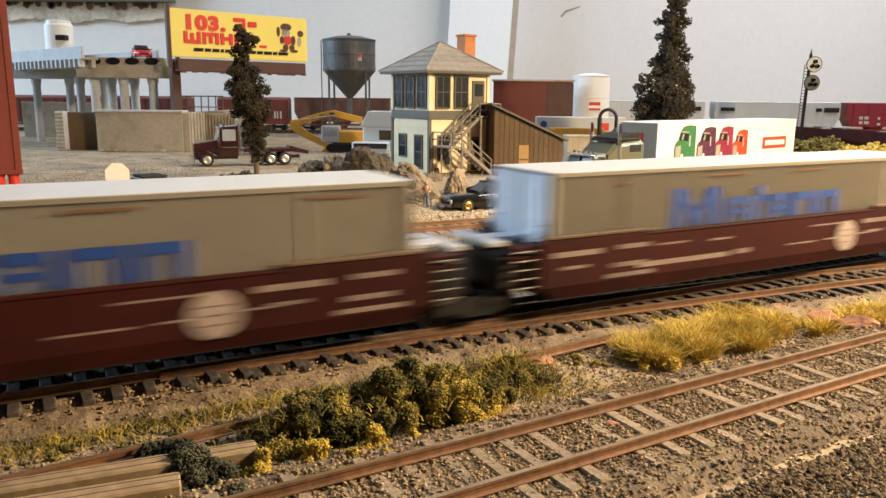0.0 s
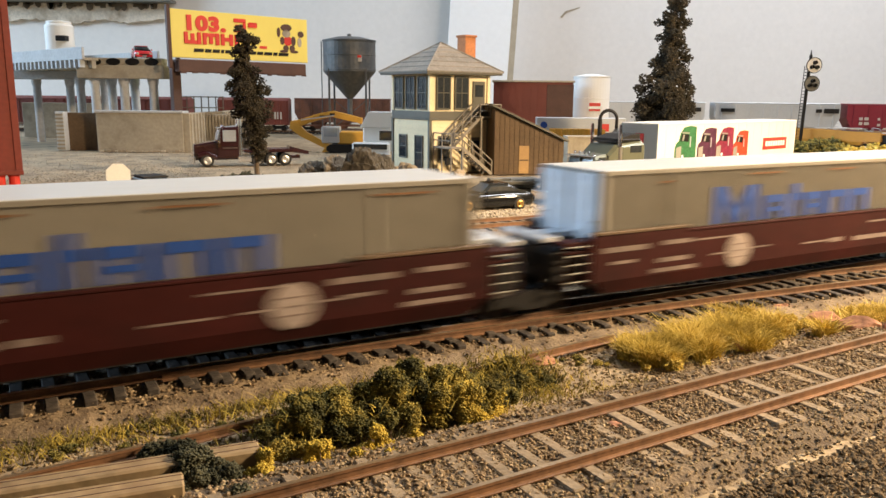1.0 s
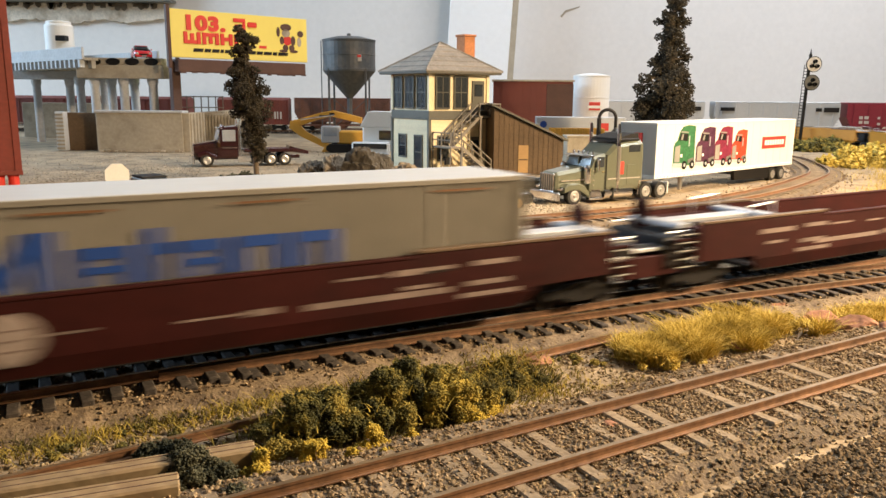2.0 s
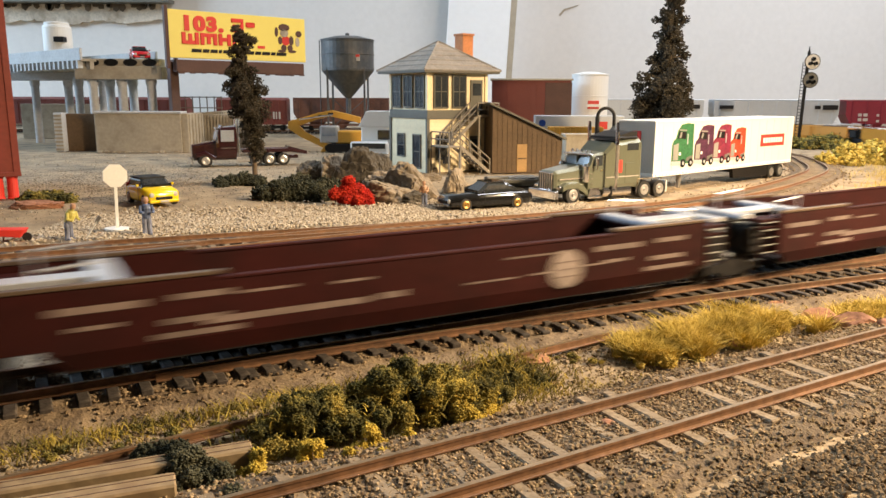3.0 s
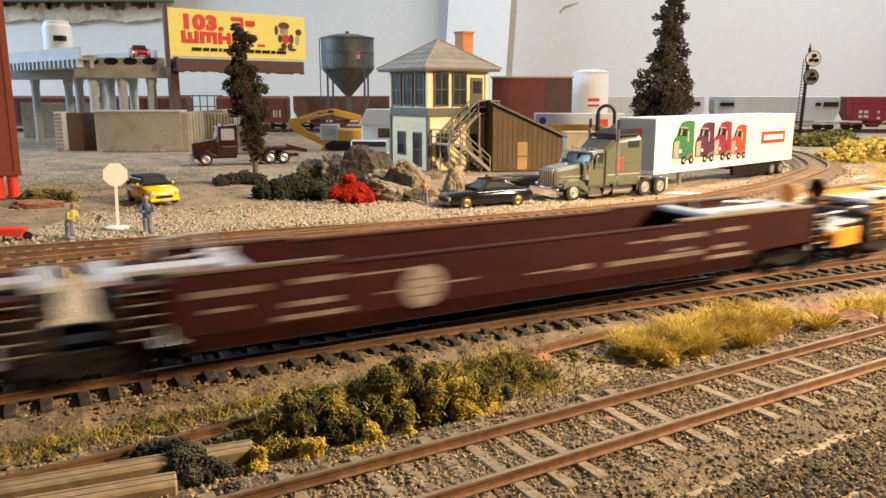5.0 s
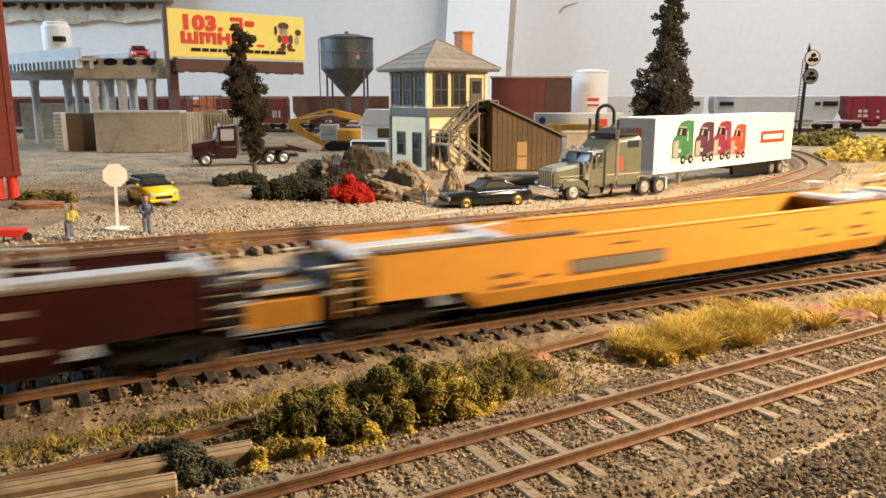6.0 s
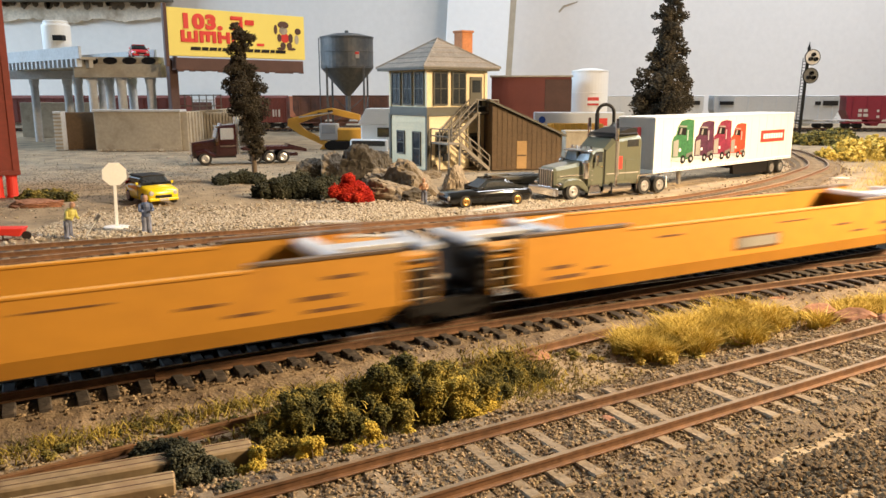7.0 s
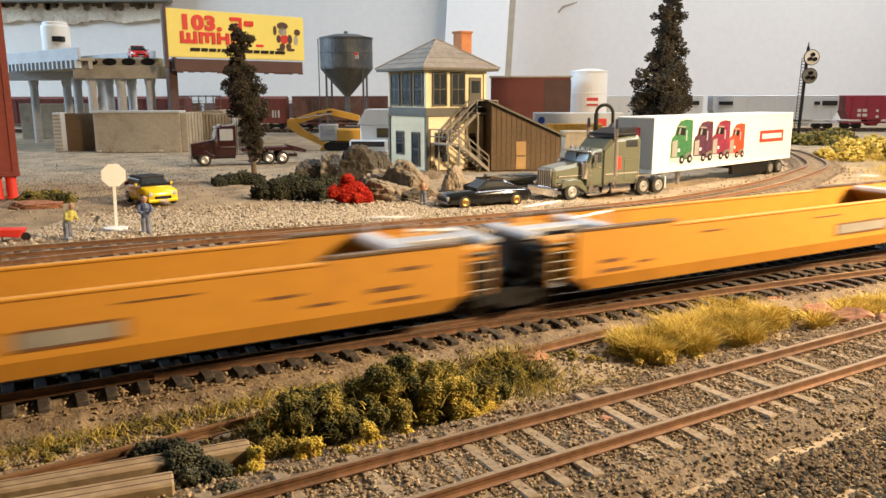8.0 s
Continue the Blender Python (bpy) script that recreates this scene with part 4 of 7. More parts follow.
def shed():
    """Lean-to shed: local x along the front, roof falling to the right."""
    root = thing("storage_shed", pose(0.0425, 0.672, 0, 0, 0, 8), "brown board lean-to shed with sloping dark roof", "shed")
    w, d = 62.0, 60.0
    bm = prism([(0, 0), (w, 0), (w, 29.5), (0, 57)], d, m=pose(0, d / 2, 0))
    part("wall", bm, SHED, root)
    n = 14
    for k in range(n):
        x = k * w / n
        z = 57 + (29.5 - 57) * (x + w / n / 2) / w
        part("board", prism([(x + .2, 0), (x + w / n - .15, 0), (x + w / n - .15, z - .9), (x + .2, z + .2)], .6, m=pose(0, -.3, 0)), SHED, root)
    part("roof", prism([(-3, 59.2), (w + 4, 28.4), (w + 4, 30.2), (-3, 61)], d + 8, m=pose(0, d / 2, 0)), TRIM, root, "dark thin sloping roof")
    dr = part("door", box(22, 31, -1.2, -.6, 1, 25, .15), SHED_TAN, root, "small tan plank door")
    part("door_bar", box(22.6, 30.4, -1.5, -1.2, 12, 13.2), SHED, dr)


def coal_tank():
    root = thing("black_water_tank", pose(-0.1505, 1.24, 0), "black conical-bottomed tank on legs with small round marks", "tank")
    r = 41.0
    part("vessel", lathe([(4, 62), (8, 66), (r * .98, 103), (r, 104), (r, 150), (r * .99, 151)], 40), TANK_BLACK, root)
    part("roof_cap", lathe([(r + 1.2, 150.5), (r + 1.2, 151.5), (r * .5, 156.5), (3, 158), (3, 161), (1, 162)], 40), TANK_BLACK, root, "low conical black roof")
    for z in (106, 128, 148):
        part("hoop", lathe([(r + .2, z), (r + .7, z + .3), (r + .7, z + 1.2), (r + .2, z + 1.5)], 40), TANK_BLACK, root)
    for k in range(4):
        ang = math.pi / 4 + k * math.pi / 2
        x, y = r * .98 * math.cos(ang), r * .98 * math.sin(ang)
        part("leg", box(x - 1.4, x + 1.4, y - 1.4, y + 1.4, 0, 108), TANK_BLACK, root)
    for k in range(4):
        a0, a1 = math.pi / 4 + k * math.pi / 2, math.pi / 4 + (k + 1) * math.pi / 2
        p, q = (r * .98 * math.cos(a0), r * .98 * math.sin(a0)), (r * .98 * math.cos(a1), r * .98 * math.sin(a1))
        part("brace", rod((*p, 12), (*q, 60), .6), TANK_BLACK, root)
    part("spout", rod((0, 0, 30), (0, 0, 63), 4), TANK_BLACK, root)
    part("emblem", lathe([(7, 0), (7, .6)], 24, m=pose(15, -35.2, 139, 90, 0, 23)), GREY_PANEL, root)
    e = part("emblem", box(13, 23, -37.0, -34.6, 118, 128, .4, m=None), WHITE_DECAL, root)
    part("emblem_band", box(13.2, 22.8, -37.3, -37.0, 124, 127.5), RED_DECAL, e)
    part("pipe", rod((-r - 2, -6, 0), (-r - 2, -6, 150), .8), TANK_BLACK, root)


def overpass():
    """A highway ramp that ends in the air above an abutment wall."""
    root = thing("highway_overpass", pose(0, 0, 0), "unfinished concrete highway overpass on round columns", "overpass")

    def deck(p, q, w, z, mat_side):
        p, q = Vector(p), Vector(q)
        m = Matrix.Translation(p) @ (q - p).to_track_quat("X", "Z").to_matrix().to_4x4()
        l = (q - p).length
        d = part("deck", box(0, l, -w / 2, w / 2, 0, 3, .3, m=m), CONCRETE, root, "grey concrete deck")
        for sy in (-1, 1):
            bm = box(0, l, sy * w / 2 - 1.5, sy * w / 2 + 1.5, 1, 15, .4, m=m)
            part("parapet", bm, mat_side, d)
            n = int(l / 12)
            for k in range(n):
                x = (k + .5) * l / n
                part("rib", box(x - 2.2, x + 2.2, sy * w / 2 - 3, sy * w / 2 + 3, -8, 1, m=m), mat_side, d)
        for k in range(4):
            y = -w / 2 + w * (k + .5) / 4
            part("girder", box(0, l, y - 2.5, y + 2.5, -9, 0, m=m), CONCRETE, d)

    deck((-388, 948, 104), (-640, 1165, 103), 94, 0, CONCRETE_BLUE)
    deck((-600, 1128, 103), (-790, 1085, 112), 84, 0, CONCRETE_BLUE)
    # the raw end with four dark hollow girders
    end = part("end_wall", box(-434, -331, 925, 947, 84, 99, .5), CONCRETE, root, "tan concrete end beam")
    part("end_face", box(-426, -334, 927, 946, 98.8, 107.6, .4), CONCRETE, root)
    for k in range(4):
        hole = lathe([(8.2, 0), (8.2, 1.2), (6.6, 1.3), (6.6, .4)], 28)
        bmesh.ops.scale(hole, vec=(1, .52, 1), verts=hole.verts)
        bmesh.ops.transform(hole, matrix=pose(-413 + k * 22.5, 926.8, 103.2, 90, 0, 0), verts=hole.verts)
        part("girder_end", hole, BLACK, end)
    for x, y in ((-420, 940), (-385, 940), (-350, 940), (-425, 1000), (-392, 990), (-470, 1010), (-505, 1055), (-465, 1070), (-560, 1075), (-645, 1120), (-735, 1125)):
        part("column", lathe([(5.2, 0), (5.2, 76), (6.4, 80), (6.4, 88)], 18, m=pose(x, y, 0)), CONCRETE_BLUE, root)
    part("pier_cap", box(-580, -440, 1040, 1056, 84, 95, .5), CONCRETE_BLUE, root)


def abutment():
    root = thing("concrete_abutment", pose(0, 0, 0), "tan concrete retaining wall with ribbed side wall", "retaining wall")
    h = 45.0
    part("front_wall", box(-403, -303, 897, 915, 0, h, .6), CONCRETE, root, "smooth tan concrete front")
    part("coping", box(-404.5, -302, 895.5, 917, h - .2, h + 2.4, .4), CONCRETE_BLUE, root)
    part("side_wall", box(-303, -295, 898, 1110, 0, h, .5), CONCRETE, root)
    for k in range(18):
        y = 900 + k * 11.5
        part("rib", box(-295.2, -293.4, y, y + 5, 1, h - 1), CONCRETE, root)
    part("ribbed_wall", box(-302, -240, 955, 963, 0, h - 2, .5), CONCRETE, root)
    for k in range(16):
        part("rib", box(-301 + k * 3.9, -299 + k * 3.9, 953, 955.2, 1, h - 3), CONCRETE, root)
    part("left_wall", box(-448, -403, 915, 921, 0, h - 1, .5), SHED, root, "brown inner wall")
    part("end_post", box(-454, -444, 905, 921, 0, h, .5), CONCRETE_BLUE, root)
    for k in range(10):
        part("rung", box(-453.5, -444.5, 904, 905.4, 2 + k * 4.3, 4 + k * 4.3), CONCRETE, root)
    part("rear_wall", box(-640, -520, 1180, 1190, 0, 52, .5), CONCRETE, root)
    foot = bmesh.new()
    rng = random.Random(4)
    rows = []
    for k in range(60):
        x = -402 + k * 1.65
        rows.append((x, 895.6 - rng.random() * 2.2, rng.random() * 1.8 + .4))
    for x, y, r in rows:
        box(x - r, x + r, y - r, y + r, 0, r * 1.2, bm=foot)
    tagged(part("gravel_foot", foot, GRAVEL, root), kind="stuff")


def billboard():
    """Yellow billboard, its near end to the left."""
    root = thing("billboard", pose(-0.3135, 0.905, 0, 0, 0, 42), "yellow roadside billboard with red block letters on brown posts", "billboard")
    w, z0, z1 = 181.0, 108.0, 162.0
    part("board", box(0, w, 0, 3, z0, z1, .5), SIGN_YELLOW, root, "bright yellow printed face")
    part("frame", box(-4, 0, -1, 5, z0 - 12, z1 + 4, .4), BROWN, root)
    part("catwalk", box(4, w - 8, -8, 12, z0 - 16, z0 - 2, .6), BROWN, root, "dark brown lower beam")
    rng = random.Random(2)
    for k in range(24):
        x = 6 + k * 7
        part("splinter", box(x, x + rng.uniform(3, 7), -8.4, -6, z0 - 16 - rng.uniform(.4, 2), z0 - 15.8), BROWN, root)
    for x in (6, 103):
        part("post", box(x - 5, x + 5, 4, 14, 0, z0 - 4, .4), BROWN, root)
    part("back_brace", bar((10, 20, 0), (10, 8, z0), 4, 4), BROWN, root)
    # the frequency, and block shapes standing for the station's name
    word = bpy.data.curves.new("number", "FONT")
    word.body, word.size, word.extrude, word.offset = "103.", 0.0215, 0.0004, 0.0013
    word.space_character = 1.12
    tmp = new("number", word)
    bpy.context.view_layer.update()
    me = bpy.data.meshes.new_from_object(tmp.evaluated_get(bpy.context.evaluated_depsgraph_get()))
    bpy.data.objects.remove(tmp)
    me.materials.clear()
    me.materials.append(SIGN_RED)
    num = new("red_number", me)
    num.parent = root
    num.matrix_basis = pose(.015, -.0006, .1405, 90, 0, 0) @ Matrix.Diagonal((1.28, 1.0, 1.0, 1.0))
    fig = box(78, 94, -1.0, -.1, 152, 156.5, .6)
    box(90, 94, -1.0, -.1, 140.5, 152, .6, bm=fig)
    box(80, 90, -1.0, -.1, 146.5, 149.5, .6, bm=fig)
    box(78, 90, -1.0, -.1, 140.5, 143.5, .6, bm=fig)
    part("red_block", fig, SIGN_RED, root)
    part("red_block", box(97, 109, -1.0, -.1, 147, 153, 1.0), SIGN_RED, root)
    x = 15.0
    for k, wd in enumerate((21, 21, 16, 16)):
        blk = box(x, x + 5, -1.0, -.1, 124, 137.5, .6)
        box(x + wd - 5, x + wd, -1.0, -.1, 124, 137.5, .6, bm=blk)
        if k < 2:
            box(x + wd / 2 - 2.5, x + wd / 2 + 2.5, -1.0, -.1, 125, 136, .5, bm=blk)
        zz = (124, 133, 129, 129)[k]
        box(x + 4.8, x + wd - 4.8, -.9, -.1, zz, zz + 4.2, bm=blk)
        part("red_block", blk, SIGN_RED, root)
        x += wd + 1.8
    x = 26.0
    for wd in (12, 8, 9, 4, 7, 6, 10, 13, 8, 11, 6, 14):
        part("dark_bar", prism([(x, 115.2), (x + wd, 115.2), (x + wd + 1, 119.0), (x + 1, 119.0)], .5, m=pose(0, -.35, 0)), BLACK, root)
        x += wd + 1.6
    part("red_bar", box(112, 122, -.6, -.1, 123, 126), SIGN_RED, root)
    # plain dark and red patches for the picture at the end
    for cx, cz, sx, sz, mt in ((150, 150, 8, 4.5, BROWN), (150, 143, 6, 5, CONCRETE), (152, 134, 6, 6, RED_DECAL), (139, 144, 2.4, 6, BROWN), (144, 134, 3, 5, BROWN), (160, 134, 3.4, 6, BROWN), (149, 125, 4, 4, BROWN), (158, 125, 4, 4, BROWN), (169, 133, 3, 6, CONCRETE), (171, 143, 4.5, 4, BROWN), (146, 121, 6, 1.8, BROWN), (161, 121, 6, 1.8, BROWN)):
        bm = lathe([(1, -.6), (1, 0)], 10)
        bmesh.ops.scale(bm, vec=(sx, sz, 1), verts=bm.verts)
        bmesh.ops.transform(bm, matrix=pose(cx, -.5 - abs(cx - 155) * .004, cz, 90, 0, 0), verts=bm.verts)
        part("picture_patch", bm, mt, root)


def red_building():
    root = thing("red_building", pose(-0.272, 0.4925, 0, 0, 0, 33), "tall dark-red structure standing on round red feet", "building")
    part("wall", box(-180, 0, 0, 130, 17, 230, .6), RED_BRICK, root)
    part("corner_strip", box(-3.5, .5, -.6, 3, 17, 230, .2), RED_BRICK, root)
    part("base_beam", box(-180, .8, -.8, 130, 14.5, 17.5, .3), RED_BRICK, root)
    for z in (60, 110, 160, 210):
        part("seam", box(-180, -3.6, -.5, 0, z, z + 1.0), RED_BRICK, root)
    for k in range(8):
        part("foot", lathe([(3.6, 0), (3.6, .8), (3.2, 1), (3.2, 13), (3.6, 13.5), (3.6, 14.6)], 16, m=pose(-4.5 - k * 8.2, 5, 0)), SIGN_RED, root)


def red_warehouse():
    root = thing("red_warehouse", pose(0.0655, 1.06, 0, 0, 0, -4), "dark-red flat-roofed warehouse with a pale roof edge", "building")
    part("wall", box(0, 107, 0, 70, 0, 87, .5), BOXCAR, root)
    part("side_bay", box(72, 107.6, -.8, 0, 0, 84, .3), BROWN, root)
    part("roof", box(-2, 109, -2, 72, 87, 89.5, .4), CONCRETE, root)
    for k in range(6):
        part("panel_seam", box(10 + k * 10, 10.8 + k * 10, -.5, 0, 0, 86), BOXCAR, root)


def white_tank(x, y, r, z1, band=True):
    root = thing("white_storage_tank", pose(x, y, 0), "white cylindrical storage tank with small emblem", "tank", "white tanks")
    part("shell", lathe([(r, 0), (r, z1 - 2), (r * .96, z1)], 36), WHITE, root)
    part("roof", lathe([(r * 1.02, z1 - .5), (r * 1.02, z1 + .8), (r * .4, z1 + 4), (.5, z1 + 4.6)], 36), WHITE, root)
    for z in (z1 * .33, z1 * .68):
        part("seam", lathe([(r + .05, z), (r + .35, z + .2), (r + .35, z + .9), (r + .05, z + 1.1)], 36), WHITE, root)
    if band:
        e = part("emblem", box(-7, 9, -r - .7, -r + 4, z1 * .50, z1 * .62, .4), RED_DECAL, root)
        part("emblem_band", box(-9, 11, -r - 1.0, -r + 4, z1 * .53, z1 * .57), WHITE, e)
    else:
        part("hatch", box(4, r * .95, -r - .6, -r * .3, z1 * .80, z1 * .86, .5), BLACK, root)
    return root


def boxes_row():
    """Low grey trailer bodies and orange crates behind the shed."""
    g = thing("grey_trailer_body", pose(0.112, 0.95, 0, 0, 0, -3), "long pale grey trailer body with dark round mark", "trailer")
    part("body", box(0, 108, 0, 26, 9, 43, .6), SILVER, g)
    part("mark", lathe([(4.2, -.3), (4.2, .3)], 20, m=lying(9, -.2, 34)), BLUE_DECAL, g)
    part("mark", box(78, 88, -.4, 0, 27, 36), RED_DECAL, g)
    for x in (12, 22, 90, 100):
        part("wheel", lathe([(4.4, -1.5), (4.6, -1), (4.6, 3)], 16, m=lying(x, 4, 4.6)), RUBBER, g)
    o = thing("orange_crate_stack", pose(0.120, 0.88, 0, 0, 0, -3), "open orange crates with ribbed sides", "crate")
    part("floor", box(0, 62, 0, 22, 0, 18, .4), SHED_TAN, o)
    for k in range(10):
        part("slat", box(k * 6.2 + .3, k * 6.2 + 5.4, -1, .4, 14, 32, .3), EXC_YELLOW, o)
    part("back_side", box(0, 62, 20, 22, 18, 32, .3), EXC_YELLOW, o)
    t = thing("beige_low_wall", pose(0.127, 0.80, 0, 0, 0, 4), "low beige concrete bunker behind the green truck", "bunker")
    part("wall", box(0, 52, 0, 18, 0, 27, .6), CONCRETE, t)
    part("rim", box(-1, 53, -1, 19, 26, 28, .4), CONCRETE, t)


def standing_cars():
    """Freight cars on the yard track at the back."""
    z = 6.0

    def hopper(x, l, paint, seen, marks, dark=False):
        root = thing("covered_hopper", pose(x * MM, 1.36, 0), seen, "freight car", "standing freight cars")
        h0, h1 = 17.0, 60.0
        bm = prism([(3, h0 + 20), (12, h0 + 4), (l - 12, h0 + 4), (l - 3, h0 + 20), (l - 3, h1), (3, h1)], 30)
        part("body", bm, paint, root)
        part("roof", box(2, l - 2, -12, 12, h1, h1 + 2.2, .8), paint, root)
        part("sill", box(0, l, -14, 14, 14.5, 17, .3), paint, root)
        for k in range(9):
            xx = 14 + k * (l - 28) / 8
            part("side_post", box(xx - .7, xx + .7, -16.2, -15, h0 + 4, h1 - 1), paint, root)
        for s in (8, l - 8):
            part("end_ladder", box(s - 3, s + 3, -13, 13, h0, h0 + 2), STEEL, root)
            lad = bmesh.new()
            for zz in range(18, 58, 5):
                rod((s - 4, -14, zz), (s + 4, -14, zz), .4, lad)
            part("ladder", lad, paint, root)
        for k in range(3):
            xx = l * (k + 1) / 4
            part("outlet", prism([(xx - 14, h0 + 4), (xx + 14, h0 + 4), (xx + 5, 10), (xx - 5, 10)], 20), paint, root)
        for s in (22, l - 22):
            tr = part("truck", box(s - 14, s + 14, -11, 11, 8.5, 12.5, .6), BLACK, root)
            for wx in (-10, 10):
                part("wheel", lathe([(4.5, -10), (4.7, -9.6), (4.7, 9.6), (4.5, 10)], 16, m=lying(s + wx, 0, z + 4.7)), BLACK, tr)
        for mx, mz, ml, mh, mm in marks:
            part("marking", box(mx, mx + ml, -17.0, -16.3, mz, mz + mh), mm, root)
        return root

    hopper(214, 238, SILVER, "silver-grey covered hopper car with dark lettering bars", [(10, 46, 16, 6, BLACK), (206, 46, 22, 7, BLACK)])
    hopper(464, 222, SILVER, "silver-grey covered hopper car with dark lettering bars", [(12, 46, 24, 6, BLACK), (176, 46, 10, 6, BLACK), (190, 45, 26, 8, BLACK)])
    hopper(692, 230, MAROON, "maroon covered hopper car with white lettering bars", [(24, 34, 6, 5, WHITE_DECAL), (33, 34, 7, 5, WHITE_DECAL), (24, 26, 6, 5, WHITE_DECAL), (33, 26, 8, 5, WHITE_DECAL), (56, 34, 4, 4, WHITE_DECAL), (56, 24, 5, 4, WHITE_DECAL)])
    hopper(-262, 170, RUST_HOPPER, "rust-brown open hopper car on the back track", [])

    def boxcar(x, l, seen, marks=()):
        root = thing("boxcar", pose(x * MM, 1.36, 0), seen, "freight car", "standing freight cars")
        part("body", box(0, l, -15, 15, 16, 58, .6), BOXCAR, root)
        part("roof", prism([(-15.5, 57.6), (15.5, 57.6), (0, 62)], l + 1, m=pose(l / 2, 0, 0, 0, 0, 90)), BOXCAR, root)
        d = part("door", box(l * .42, l * .58, -16, -15, 17, 55, .3), BOXCAR, root)
        part("door_rail", box(l * .3, l * .6, -16.4, -15.8, 55, 56.4), BOXCAR, d)
        for k in range(12):
            xx = 4 + k * (l - 8) / 11
            part("side_post", box(xx - .6, xx + .6, -15.8, -15, 17, 57), BOXCAR, root)
        for s in (20, l - 20):
            tr = part("truck", box(s - 14, s + 14, -11, 11, 9, 14, .6), BLACK, root)
            for wx in (-10, 10):
                part("wheel", lathe([(4.5, -10), (4.7, -9.6), (4.7, 9.6), (4.5, 10)], 16, m=lying(s + wx, 0, z + 4.7)), BLACK, tr)
        for mx, mz, ml, mh in marks:
            part("marking", box(mx, mx + ml, -16.4, -15.9, mz, mz + mh), WHITE_DECAL, root)

    boxcar(-800, 178, "dark-red boxcar standing behind the overpass")
    boxcar(-618, 176, "dark-red boxcar standing behind the overpass")
    boxcar(-392, 122, "short dark-red boxcar with white lettering bars", [(98, 26, 3, 12), (103, 26, 2, 12), (108, 26, 3, 12)])


def wall_things():
    p = thing("leaning_white_panel", pose(0.0, 0, 0), "large white panel leaning on the wall, brown shadow strip along its edge", "panel")
    m = pose(-0.004, 1.86, 0.0, -2.0, 3.2, 0)
    part("panel", box(0, 146, 0, 12, 0, 700, 1.0), PANEL_WHITE, p, at=m)
    # Brown strip painted in for the panel's shadow beside its right edge.
    part("raw_edge", box(146, 160, 1, 12, 0, 700, .5), PANEL_SHADOW, p, at=m)
    sh = thing("wall_shelf", pose(0, 0, 0), "dark shelf with an upper train against the wall", "shelf")
    part("board", box(-1500, -655, 1905, 1948, 282, 290, 1), GREY_PANEL, sh)
    rng = random.Random(8)
    pl = thing("torn_plaster_strip", pose(0, 0, 0), "torn strip of beige old plaster below the shelf", "plaster")
    top, low = [], []
    for k in range(60):
        x = -1200 + k * 8.9
        top.append((x, 281.5))
        low.append((x, 240 + rng.uniform(-2.5, 2.5) + 4 * math.sin(k * .35) + 3 * math.sin(k * .11 + 1)))
    part("strip", prism(top + low[::-1], 10, m=pose(0, 1944, 0)), PLASTER, pl)
    for k in range(34):
        x = -1130 + k * 13.0 + rng.uniform(-5, 5)
        d = rng.uniform(4, 15)
        part("crumb", prism([(x - 7, 281 - d), (x - 1, 281 - d - rng.uniform(0, 4)), (x + 6, 281 - d * rng.uniform(.7, 1.1)), (x + 8, 281), (x - 9, 281)], 3, m=pose(0, 1937, 0)), MOTTLED if k % 4 else PLASTER, pl)
    for x0, l, paint in ((-1210, 170, BROWN), (-1030, 175, BROWN), (-848, 96, EXC_YELLOW), (-744, 92, EXC_YELLOW)):
        seen = "orange-yellow freight car on the wall shelf" if paint is EXC_YELLOW else "dark brown freight car on the wall shelf"
        c = thing("shelf_freight_car", pose(0, 0, 0), seen, "freight car", "cars on the shelf")
        part("body", box(x0, x0 + l, 1908, 1940, 297, 342, .8), paint, c)
        part("underframe", box(x0 + 4, x0 + l - 4, 1911, 1937, 293, 297), BLACK, c)
        for s in (x0 + 18, x0 + l - 18):
            part("truck", box(s - 11, s + 11, 1912, 1936, 290, 294), BLACK, c)
    sc = thing("wall_scuff", pose(0, 0, 0), "small grey scuff chipped into the wall paint", "scuff")
    part("scuff", prism([(0, 0), (10, 12), (42, 24), (44, 27), (8, 17), (-4, 3)], 1.0, m=pose(285, 1949.2, 258)), CONCRETE, sc)


